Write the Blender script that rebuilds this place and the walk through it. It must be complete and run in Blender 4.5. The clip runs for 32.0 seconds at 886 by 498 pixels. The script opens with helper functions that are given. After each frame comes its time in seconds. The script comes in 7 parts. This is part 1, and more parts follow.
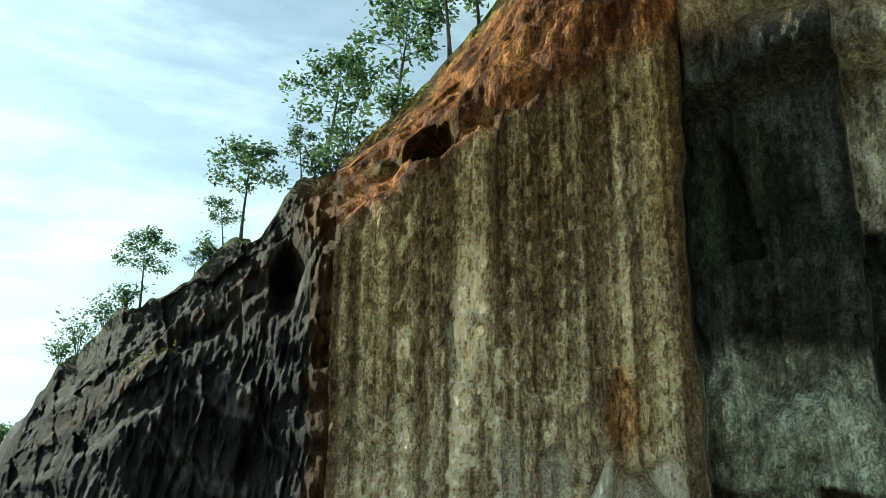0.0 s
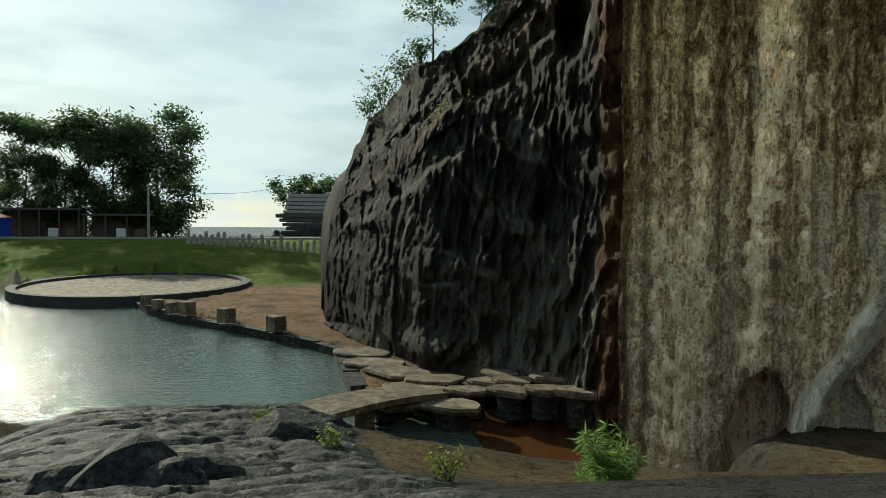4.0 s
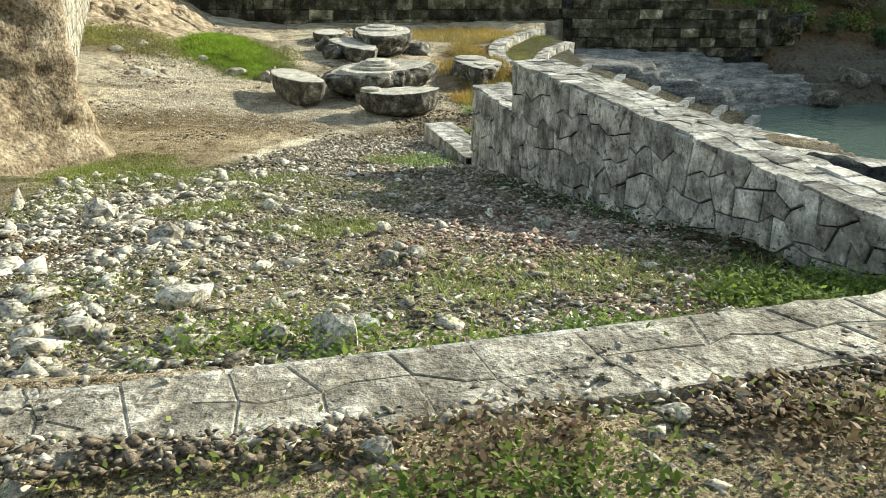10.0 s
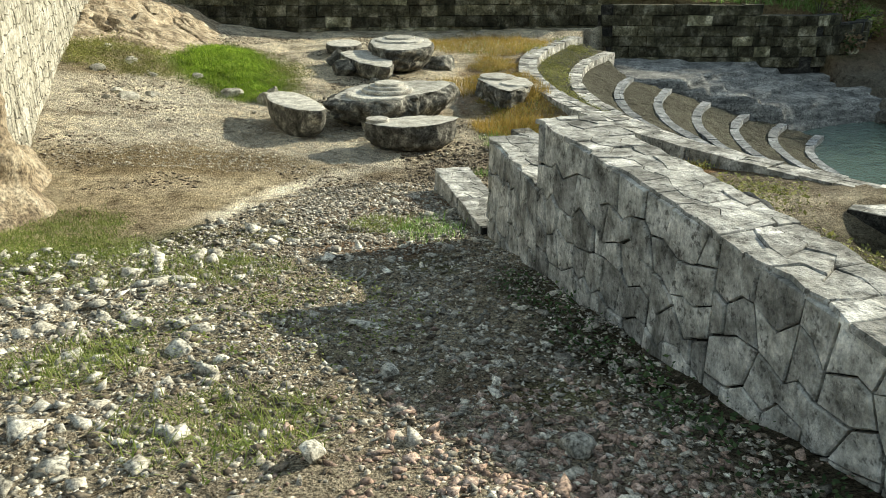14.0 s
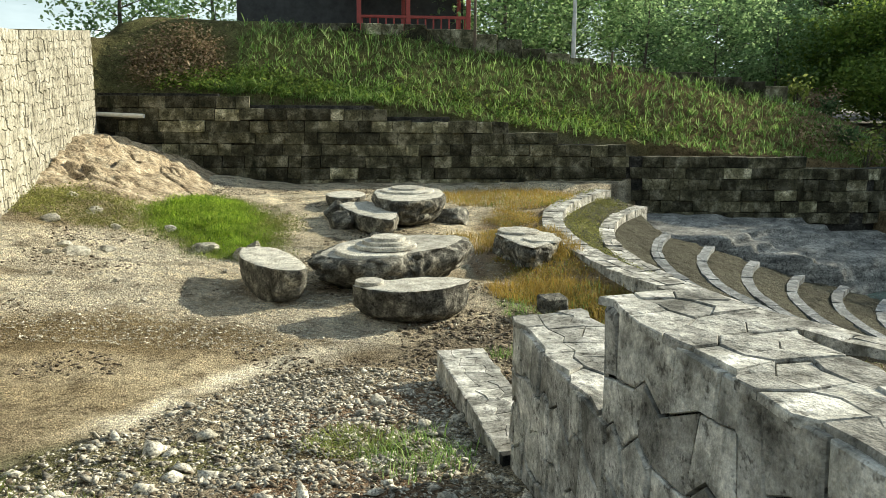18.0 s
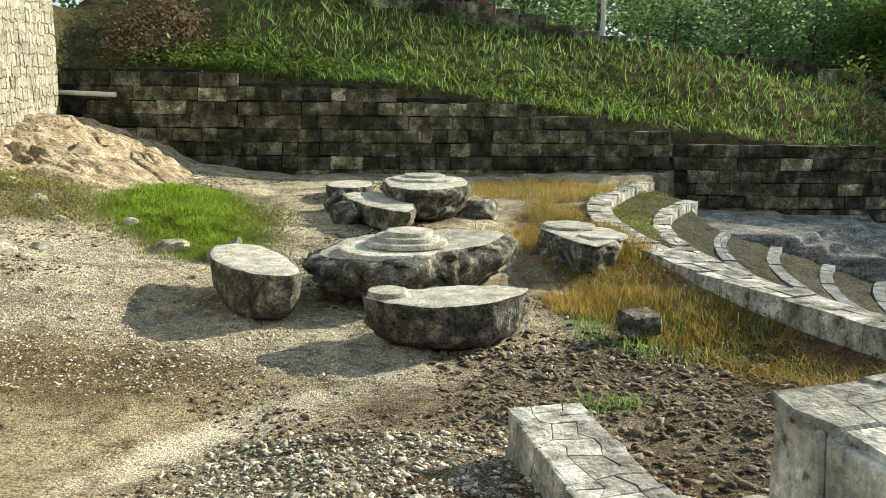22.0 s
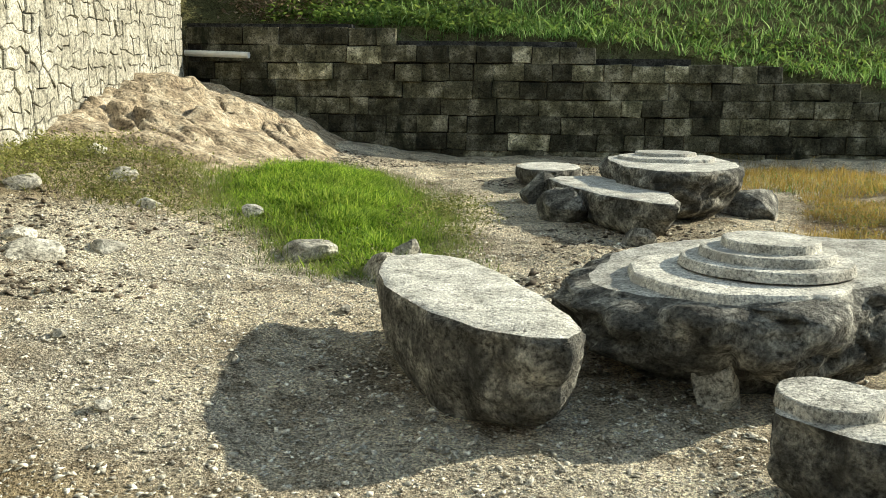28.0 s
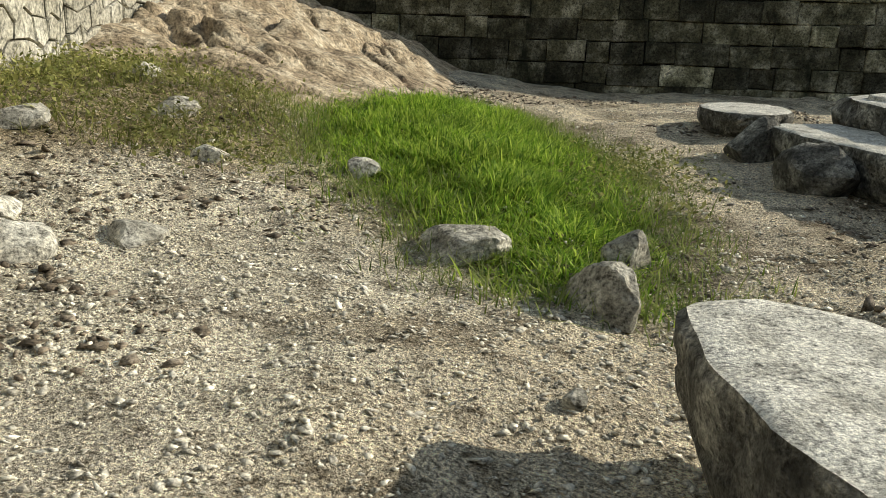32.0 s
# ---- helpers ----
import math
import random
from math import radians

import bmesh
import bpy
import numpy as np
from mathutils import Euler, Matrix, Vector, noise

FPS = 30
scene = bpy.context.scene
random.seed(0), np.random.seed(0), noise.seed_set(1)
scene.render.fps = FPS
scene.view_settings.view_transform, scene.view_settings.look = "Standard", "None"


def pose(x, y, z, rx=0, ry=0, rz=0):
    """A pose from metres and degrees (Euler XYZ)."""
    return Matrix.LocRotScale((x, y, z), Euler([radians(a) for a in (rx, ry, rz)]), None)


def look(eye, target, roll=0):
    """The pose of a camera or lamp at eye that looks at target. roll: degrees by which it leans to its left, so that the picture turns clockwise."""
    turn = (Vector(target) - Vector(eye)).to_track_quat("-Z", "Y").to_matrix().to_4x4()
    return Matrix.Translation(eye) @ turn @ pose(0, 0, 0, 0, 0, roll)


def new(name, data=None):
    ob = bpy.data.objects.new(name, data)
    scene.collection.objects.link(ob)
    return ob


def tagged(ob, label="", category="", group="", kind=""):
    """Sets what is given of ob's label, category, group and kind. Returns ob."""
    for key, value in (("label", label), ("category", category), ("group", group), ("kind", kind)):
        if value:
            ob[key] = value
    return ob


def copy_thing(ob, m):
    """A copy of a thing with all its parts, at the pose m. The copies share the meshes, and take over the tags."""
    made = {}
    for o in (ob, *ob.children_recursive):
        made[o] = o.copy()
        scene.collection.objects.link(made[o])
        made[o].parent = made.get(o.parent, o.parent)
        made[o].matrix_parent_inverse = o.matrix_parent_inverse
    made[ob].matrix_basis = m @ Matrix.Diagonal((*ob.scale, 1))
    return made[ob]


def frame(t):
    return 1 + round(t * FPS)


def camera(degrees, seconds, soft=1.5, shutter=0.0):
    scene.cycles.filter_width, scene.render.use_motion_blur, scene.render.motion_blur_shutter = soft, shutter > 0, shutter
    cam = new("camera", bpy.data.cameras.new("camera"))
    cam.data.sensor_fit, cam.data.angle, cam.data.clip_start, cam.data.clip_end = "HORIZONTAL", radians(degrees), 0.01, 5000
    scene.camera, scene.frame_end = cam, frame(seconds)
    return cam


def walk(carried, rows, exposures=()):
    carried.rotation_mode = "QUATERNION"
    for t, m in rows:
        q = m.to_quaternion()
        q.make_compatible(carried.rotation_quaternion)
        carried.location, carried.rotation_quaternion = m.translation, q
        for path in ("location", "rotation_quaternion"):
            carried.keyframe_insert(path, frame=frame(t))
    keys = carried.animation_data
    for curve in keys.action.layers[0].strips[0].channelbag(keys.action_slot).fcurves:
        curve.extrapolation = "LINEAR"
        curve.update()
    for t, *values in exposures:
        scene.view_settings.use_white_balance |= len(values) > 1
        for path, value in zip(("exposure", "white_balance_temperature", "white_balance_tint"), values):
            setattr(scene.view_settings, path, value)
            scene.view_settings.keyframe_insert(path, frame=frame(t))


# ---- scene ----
cam = camera(56.73, 32.0, soft=0.6)
PATH = [
    (0, (-3.502, -5.277, 3.330), (-0.121, -7.118, 4.416), 0.56),
    (0.5, (-3.458, -5.297, 3.308), (0.071, -7.018, 4.074), 0.40),
    (1, (-3.422, -5.303, 3.294), (0.192, -6.947, 3.783), 0.34),
    (1.5, (-3.399, -5.284, 3.278), (0.265, -6.840, 3.663), 0.43),
    (2, (-3.395, -5.249, 3.250), (0.313, -6.725, 3.522), 0.42),
    (2.5, (-3.403, -5.246, 3.225), (0.344, -6.637, 3.381), 0.54),
    (4.5, (-3.448, -5.200, 3.176), (0.536, -5.497, 2.994), 0.22),
    (5, (-3.453, -5.182, 3.173), (0.541, -5.195, 2.962), 0.10),
    (5.5, (-3.443, -5.180, 3.176), (0.541, -4.932, 2.926), -0.15),
    (6, (-3.399, -5.162, 3.180), (0.551, -4.597, 2.904), -0.38),
    (6.5, (-3.300, -5.099, 3.151), (0.540, -4.019, 2.859), -0.77),
    (7, (-3.063, -5.013, 3.027), (0.505, -3.306, 2.430), -1.03),
    (7.5, (-2.999, -5.049, 2.982), (0.226, -2.833, 2.154), -1.38),
    (8, (-2.918, -5.152, 2.970), (-0.238, -2.381, 1.903), -1.02),
    (8.5, (-2.792, -5.274, 2.952), (-0.726, -2.072, 1.737), -0.39),
    (9, (-2.668, -5.342, 2.950), (-1.321, -1.788, 1.703), 0.08),
    (9.5, (-2.519, -5.345, 2.930), (-1.732, -1.654, 1.603), 0.08),
    (10, (-2.421, -5.314, 2.936), (-1.773, -1.636, 1.503), 0.67),
    (10.5, (-2.312, -5.224, 2.945), (-1.713, -1.550, 1.481), 0.86),
    (11, (-2.260, -4.991, 2.948), (-1.688, -1.319, 1.468), 0.77),
    (11.5, (-2.208, -4.718, 2.968), (-1.660, -1.047, 1.478), 0.65),
    (12, (-2.098, -4.413, 3.006), (-1.566, -0.744, 1.504), 0.60),
    (12.5, (-2.041, -4.092, 3.008), (-1.523, -0.423, 1.503), 0.50),
    (13, (-1.982, -3.780, 3.029), (-1.478, -0.109, 1.523), 0.41),
    (13.5, (-1.884, -3.485, 3.032), (-1.391, 0.185, 1.521), 0.49),
    (14, (-1.807, -3.141, 3.057), (-1.322, 0.554, 1.604), 0.39),
    (14.5, (-1.734, -2.901, 3.072), (-1.243, 0.885, 1.876), 0.36),
    (15, (-1.630, -2.679, 3.061), (-1.138, 1.196, 2.199), 0.35),
    (15.5, (-1.605, -2.429, 2.967), (-1.121, 1.464, 2.186), 0.40),
    (17.5, (-1.342, -0.962, 2.634), (-0.919, 2.947, 1.898), 0.46),
    (18, (-1.362, -0.583, 2.577), (-0.944, 3.328, 1.847), 0.45),
    (18.5, (-1.396, -0.190, 2.522), (-0.984, 3.721, 1.790), 0.49),
    (19, (-1.399, 0.213, 2.472), (-0.989, 4.125, 1.741), 0.49),
    (19.5, (-1.420, 0.602, 2.402), (-1.014, 4.514, 1.671), 0.51),
    (20, (-1.421, 0.970, 2.312), (-1.002, 4.881, 1.581), 0.55),
    (20.5, (-1.427, 1.278, 2.243), (-0.996, 5.187, 1.516), 0.57),
    (21, (-1.431, 1.543, 2.184), (-0.996, 5.454, 1.463), 0.58),
    (21.5, (-1.452, 1.841, 2.106), (-1.021, 5.753, 1.388), 0.57),
    (22, (-1.486, 2.169, 2.020), (-1.062, 6.081, 1.304), 0.61),
    (22.5, (-1.522, 2.493, 1.960), (-1.109, 6.406, 1.241), 0.64),
    (23, (-1.554, 2.807, 1.902), (-1.161, 6.722, 1.183), 0.60),
    (23.5, (-1.537, 3.160, 1.846), (-1.165, 7.077, 1.126), 0.60),
    (24, (-1.542, 3.572, 1.774), (-1.187, 7.491, 1.053), 0.62),
    (24.5, (-1.576, 3.914, 1.710), (-1.237, 7.833, 0.988), 0.68),
    (26.5, (-1.915, 5.232, 1.549), (-1.785, 9.164, 0.826), 0.54),
    (27, (-2.123, 5.556, 1.473), (-2.093, 9.488, 0.740), 0.62),
    (27.5, (-2.230, 5.862, 1.447), (-2.326, 9.792, 0.709), 0.59),
    (28, (-2.367, 6.228, 1.409), (-2.579, 10.153, 0.670), 0.58),
    (28.5, (-2.450, 6.666, 1.319), (-2.809, 10.576, 0.558), 0.46),
    (29, (-2.548, 7.079, 1.274), (-3.124, 10.929, 0.356), 0.67),
    (29.5, (-2.726, 7.458, 1.255), (-3.436, 11.261, 0.238), 0.69),
    (30, (-2.898, 7.880, 1.237), (-3.675, 11.665, 0.202), 0.51),
    (30.5, (-3.061, 8.351, 1.202), (-3.891, 12.121, 0.154), 0.49),
    (31, (-3.107, 8.589, 1.171), (-3.959, 12.354, 0.122), 0.47),
    (31.5, (-3.141, 8.626, 1.164), (-3.970, 12.396, 0.114), 0.57),
    (32, (-3.271, 8.661, 1.197), (-3.835, 12.480, 0.150), 1.47),
]
walk(cam, [(t, look(e, g, r)) for t, e, g, r in PATH],
     exposures=[(0, 0.56, 5800, -13), (1, 0.62, 5850, -17), (2.5, 0.65, 5850, -17), (4.5, -0.36, 6300, -3), (6.5, -0.32, 6300, -3), (7.2, -0.25, 6300, -3), (8, 0.45, 6350, -2), (9, 0.85, 6300, 0), (12, 0.67, 6200, 2), (15, 0.68, 6300, 1), (23, 0.78, 6450, 1), (26.5, 0.78, 6100, 1), (28.5, 0.68, 6200, 2), (30, 0.4, 6200, 4), (31, 0.28, 6200, 5), (32, 0.25, 6150, 6)])

# world, sun
SUN_AZ, SUN_EL = 65.0, 24.0          # degrees clockwise from +y, above the horizon
SKY_POWER, SUN_POWER = 0.070, 5.0
world = bpy.data.worlds.new("sky")
scene.world = world
world.use_nodes = True
wn, wl = world.node_tree.nodes, world.node_tree.links
wn.clear()
w_out = wn.new("ShaderNodeOutputWorld")
w_bg = wn.new("ShaderNodeBackground")
w_sky = wn.new("ShaderNodeTexSky")
w_sky.sky_type = "NISHITA"
w_sky.sun_disc = False
w_sky.sun_elevation = radians(SUN_EL)
w_sky.sun_rotation = radians(SUN_AZ)
w_sky.air_density, w_sky.dust_density, w_sky.ozone_density = 1.0, 0.6, 1.6
w_bg.inputs["Strength"].default_value = SKY_POWER
# thin broken cloud over the sky
w_tc = wn.new("ShaderNodeTexCoord")
w_map = wn.new("ShaderNodeMapping")
w_map.inputs["Scale"].default_value = (1.2, 1.2, 4.5)
w_noi = wn.new("ShaderNodeTexNoise")
w_noi.inputs["Scale"].default_value, w_noi.inputs["Detail"].default_value, w_noi.inputs["Roughness"].default_value = 2.6, 6.0, 0.58
w_rmp = wn.new("ShaderNodeValToRGB")
w_rmp.color_ramp.elements[0].position, w_rmp.color_ramp.elements[0].color = 0.44, (0, 0, 0, 1)
w_rmp.color_ramp.elements[1].position, w_rmp.color_ramp.elements[1].color = 0.66, (0.55, 0.55, 0.55, 1)
w_mix = wn.new("ShaderNodeMix")
w_mix.data_type = "RGBA"
w_mix.inputs["B"].default_value = (8.6, 9.3, 9.6, 1)
wl.new(w_tc.outputs["Generated"], w_map.inputs["Vector"])
wl.new(w_map.outputs["Vector"], w_noi.inputs["Vector"])
wl.new(w_noi.outputs["Fac"], w_rmp.inputs["Fac"])
# cloud thickens towards the horizon
w_sep = wn.new("ShaderNodeSeparateXYZ")
wl.new(w_tc.outputs["Generated"], w_sep.inputs["Vector"])
w_low = wn.new("ShaderNodeMapRange")
w_low.inputs["From Min"].default_value, w_low.inputs["From Max"].default_value = 0.0, 0.95
w_low.inputs["To Min"].default_value, w_low.inputs["To Max"].default_value = 0.66, 0.1
wl.new(w_sep.outputs["Z"], w_low.inputs["Value"])
w_add = wn.new("ShaderNodeMath")
w_add.operation, w_add.use_clamp = "ADD", True
wl.new(w_rmp.outputs["Color"], w_add.inputs[0])
wl.new(w_low.outputs["Result"], w_add.inputs[1])
wl.new(w_add.outputs["Value"], w_mix.inputs["Factor"])
# grey undersides
w_noi2 = wn.new("ShaderNodeTexNoise")
w_noi2.inputs["Scale"].default_value, w_noi2.inputs["Detail"].default_value = 4.2, 5.0
wl.new(w_map.outputs["Vector"], w_noi2.inputs["Vector"])
w_rmp2 = wn.new("ShaderNodeValToRGB")
w_rmp2.color_ramp.elements[0].position, w_rmp2.color_ramp.elements[0].color = 0.36, (7.0, 8.0, 8.5, 1)
w_rmp2.color_ramp.elements[1].position, w_rmp2.color_ramp.elements[1].color = 0.56, (9.6, 10.5, 10.9, 1)
wl.new(w_noi2.outputs["Fac"], w_rmp2.inputs["Fac"])
wl.new(w_rmp2.outputs["Color"], w_mix.inputs["B"])
wl.new(w_sky.outputs["Color"], w_mix.inputs["A"])
# thin cloud scatters more light round the sun
w_dot = wn.new("ShaderNodeVectorMath")
w_dot.operation = "DOT_PRODUCT"
w_dot.inputs[1].default_value = (math.sin(radians(SUN_AZ)) * math.cos(radians(SUN_EL)), math.cos(radians(SUN_AZ)) * math.cos(radians(SUN_EL)), math.sin(radians(SUN_EL)))
wl.new(w_tc.outputs["Generated"], w_dot.inputs[0])
w_halo = wn.new("ShaderNodeMapRange")
w_halo.interpolation_type = "SMOOTHSTEP"
w_halo.inputs["From Min"].default_value, w_halo.inputs["From Max"].default_value = 0.55, 1.0
w_halo.inputs["To Min"].default_value, w_halo.inputs["To Max"].default_value = 1.0, 1.4
wl.new(w_dot.outputs["Value"], w_halo.inputs["Value"])
w_mul = wn.new("ShaderNodeVectorMath")
w_mul.operation = "SCALE"
wl.new(w_mix.outputs["Result"], w_mul.inputs[0])
wl.new(w_halo.outputs["Result"], w_mul.inputs["Scale"])
wl.new(w_mul.outputs["Vector"], w_bg.inputs["Color"])
wl.new(w_bg.outputs["Background"], w_out.inputs["Surface"])

sun = new("sun", bpy.data.lights.new("sun", "SUN"))
sun.data.energy, sun.data.angle, sun.data.color = SUN_POWER, radians(0.6), (1.0, 0.88, 0.71)
_a, _e = radians(SUN_AZ), radians(SUN_EL)
SUN_DIR = Vector((math.sin(_a) * math.cos(_e), math.cos(_a) * math.cos(_e), math.sin(_e)))
sun.matrix_world = look(SUN_DIR * 50, (0, 0, 0))


# ---- materials ----
def nodes_of(name):
    m = bpy.data.materials.new(name)
    m.use_nodes = True
    n, l = m.node_tree.nodes, m.node_tree.links
    return m, n, l, n["Principled BSDF"]


def ramp(n, stops):
    r = n.new("ShaderNodeValToRGB")
    els = r.color_ramp.elements
    while len(els) < len(stops):
        els.new(0.5)
    for e, (p, c) in zip(els, stops):
        e.position, e.color = p, (*c, 1)
    return r


def noise_tex(n, l, vec, scale, detail=6.0, rough=0.6, stretch=None):
    t = n.new("ShaderNodeTexNoise")
    t.inputs["Scale"].default_value, t.inputs["Detail"].default_value, t.inputs["Roughness"].default_value = scale, detail, rough
    if stretch:
        mp = n.new("ShaderNodeMapping")
        mp.inputs["Scale"].default_value = stretch
        l.new(vec, mp.inputs["Vector"])
        vec = mp.outputs["Vector"]
    l.new(vec, t.inputs["Vector"])
    return t.outputs["Fac"]


def mix_col(n, l, kind, fac, a, b):
    m = n.new("ShaderNodeMix")
    m.data_type, m.blend_type = "RGBA", kind
    for key, v in (("Factor", fac), ("A", a), ("B", b)):
        if isinstance(v, (int, float)):
            m.inputs[key].default_value = v
        elif isinstance(v, tuple):
            m.inputs[key].default_value = (*v, 1)
        else:
            l.new(v, m.inputs[key])
    return m.outputs["Result"]


def bump(n, l, bsdf, heights):
    """heights: (socket, strength, distance) from coarse to fine."""
    last = None
    for h, s, d in heights:
        b = n.new("ShaderNodeBump")
        b.inputs["Strength"].default_value, b.inputs["Distance"].default_value = s, d
        l.new(h, b.inputs["Height"])
        if last:
            l.new(last, b.inputs["Normal"])
        last = b.outputs["Normal"]
    l.new(last, bsdf.inputs["Normal"])


def stone_mat(name, dark, mid, light, scale=3.0, fine=40.0, rough=0.9, relief=0.03, spots=None, stretch=None, vary=0.25, island=False, gloss=0.2, tones=None, grain=1.0):
    """Weathered stone: mottling at two scales, optional dark stains, random tone for each piece."""
    m, n, l, b = nodes_of(name)
    co = n.new("ShaderNodeTexCoord").outputs["Object"]
    geo = n.new("ShaderNodeNewGeometry").outputs["Position"]
    a = noise_tex(n, l, geo, scale, 7, 0.65, stretch)
    f = noise_tex(n, l, geo, fine, 5, 0.7)
    r = ramp(n, [(0.3, dark), (0.5, mid), (0.68, light)])
    l.new(a, r.inputs["Fac"])
    rf = ramp(n, [(0.34, (0.32, 0.32, 0.31)), (0.5, (0.97, 0.97, 0.96)), (0.64, (1.5, 1.49, 1.45))])
    l.new(f, rf.inputs["Fac"])
    c = mix_col(n, l, "MULTIPLY", grain, r.outputs["Color"], rf.outputs["Color"])
    pit_ = noise_tex(n, l, geo, fine * 0.4, 3, 0.8)
    rp_ = ramp(n, [(0.34, (0.20, 0.19, 0.175)), (0.44, (1, 1, 1)), (0.64, (1.28, 1.27, 1.24))])
    l.new(pit_, rp_.inputs["Fac"])
    c = mix_col(n, l, "MULTIPLY", 0.8, c, rp_.outputs["Color"])
    if spots:
        sn = noise_tex(n, l, geo, scale * 0.6, 6, 0.7, (1, 1, 0.35))
        rs = ramp(n, [(0.55, (0, 0, 0)), (0.68, (1, 1, 1))])
        l.new(sn, rs.inputs["Fac"])
        c = mix_col(n, l, "MIX", rs.outputs["Color"], c, spots)
    oi = n.new("ShaderNodeNewGeometry").outputs["Random Per Island"] if island else n.new("ShaderNodeObjectInfo").outputs["Random"]
    ro = ramp(n, [(p, (k,) * 3) for p, k in tones or ((0.0, 1 - vary), (1.0, 1 + vary * 0.6))])
    l.new(oi, ro.inputs["Fac"])
    c = mix_col(n, l, "MULTIPLY", 1.0, c, ro.outputs["Color"])
    l.new(c, b.inputs["Base Color"])
    b.inputs["Roughness"].default_value = rough
    b.inputs["Specular IOR Level"].default_value = gloss
    bump(n, l, b, [(a, 0.7, relief), (pit_, 0.7, relief * 0.5), (f, 0.7 * grain, relief * 0.3)])
    return m


def leaf_mat(name, c1, c2, c3, trans=0.35, rough=0.65):
    """Leaves and blades: random tone for each leaf, light shining through."""
    m, n, l, b = nodes_of(name)
    g = n.new("ShaderNodeNewGeometry")
    r = ramp(n, [(0.0, c1), (0.5, c2), (1.0, c3)])
    l.new(g.outputs["Random Per Island"], r.inputs["Fac"])
    big = noise_tex(n, l, g.outputs["Position"], 0.8, 4)
    rb = ramp(n, [(0.3, (0.65, 0.65, 0.65)), (0.7, (1.2, 1.2, 1.1))])
    l.new(big, rb.inputs["Fac"])
    c = mix_col(n, l, "MULTIPLY", 1.0, r.outputs["Color"], rb.outputs["Color"])
    l.new(c, b.inputs["Base Color"])
    b.inputs["Roughness"].default_value = rough
    b.inputs["Specular IOR Level"].default_value = 0.15
    tr = n.new("ShaderNodeBsdfTranslucent")
    l.new(c, tr.inputs["Color"])
    mx = n.new("ShaderNodeMixShader")
    mx.inputs["Fac"].default_value = trans
    l.new(b.outputs["BSDF"], mx.inputs[1])
    l.new(tr.outputs["BSDF"], mx.inputs[2])
    l.new(mx.outputs["Shader"], n["Material Output"].inputs["Surface"])
    return m


def plain_mat(name, col, rough=0.7, metal=0.0, scale=8.0, amount=0.3, relief=0.004):
    m, n, l, b = nodes_of(name)
    geo = n.new("ShaderNodeNewGeometry").outputs["Position"]
    a = noise_tex(n, l, geo, scale, 6, 0.65)
    r = ramp(n, [(0.3, tuple(v * (1 - amount) for v in col)), (0.7, tuple(min(1, v * (1 + amount * 0.6)) for v in col))])
    l.new(a, r.inputs["Fac"])
    l.new(r.outputs["Color"], b.inputs["Base Color"])
    b.inputs["Roughness"].default_value, b.inputs["Metallic"].default_value = rough, metal
    bump(n, l, b, [(a, 0.4, relief)])
    return m


def ground_mat():
    """Soil, sand, gravel, grass and rock: the zone's colour (attribute zone), broken up at three scales."""
    m, n, l, b = nodes_of("ground_soil")
    geo = n.new("ShaderNodeNewGeometry").outputs["Position"]
    at = n.new("ShaderNodeVertexColor")
    at.layer_name = "zone"
    big = noise_tex(n, l, geo, 0.55, 6, 0.6)
    mid = noise_tex(n, l, geo, 5.0, 6, 0.7)
    fine = noise_tex(n, l, geo, 75.0, 3, 0.75)
    mid2 = noise_tex(n, l, geo, 22.0, 4, 0.75)
    r2 = ramp(n, [(0.37, (0.42, 0.39, 0.34)), (0.46, (0.97, 0.96, 0.94)), (0.68, (1.22, 1.2, 1.15))])
    l.new(mid2, r2.inputs["Fac"])
    rb = ramp(n, [(0.3, (0.72, 0.70, 0.68)), (0.7, (1.2, 1.18, 1.12))])
    l.new(big, rb.inputs["Fac"])
    rm = ramp(n, [(0.36, (0.36, 0.33, 0.29)), (0.47, (0.95, 0.94, 0.92)), (0.68, (1.3, 1.28, 1.22))])
    l.new(mid, rm.inputs["Fac"])
    rf = ramp(n, [(0.36, (0.22, 0.20, 0.17)), (0.5, (0.95, 0.95, 0.95)), (0.64, (1.75, 1.72, 1.64))])
    l.new(fine, rf.inputs["Fac"])
    c = mix_col(n, l, "MULTIPLY", 1.0, at.outputs["Color"], rb.outputs["Color"])
    c = mix_col(n, l, "MULTIPLY", 0.8, c, rm.outputs["Color"])
    c = mix_col(n, l, "MULTIPLY", 0.8, c, r2.outputs["Color"])
    c = mix_col(n, l, "MULTIPLY", 0.9, c, rf.outputs["Color"])
    l.new(c, b.inputs["Base Color"])
    b.inputs["Roughness"].default_value = 0.95
    b.inputs["Specular IOR Level"].default_value = 0.05
    bump(n, l, b, [(mid, 0.7, 0.09), (mid2, 0.9, 0.07), (fine, 1.0, 0.04)])
    return m


def water_mat(name, col, rip=5.0, strength=0.12, rough=0.06):
    m, n, l, b = nodes_of(name)
    geo = n.new("ShaderNodeNewGeometry").outputs["Position"]
    a = noise_tex(n, l, geo, rip, 4, 0.6)
    c2 = noise_tex(n, l, geo, rip * 0.16, 3, 0.5)
    b.inputs["Base Color"].default_value = (*col, 1)
    b.inputs["Roughness"].default_value = rough
    b.inputs["IOR"].default_value = 1.33
    b.inputs["Specular IOR Level"].default_value = 0.5
    fine = noise_tex(n, l, geo, rip * 2.2, 2, 0.5)
    bump(n, l, b, [(c2, strength * 0.3, 0.3), (a, strength, 0.1), (fine, strength * 1.4, 0.03)])
    return m


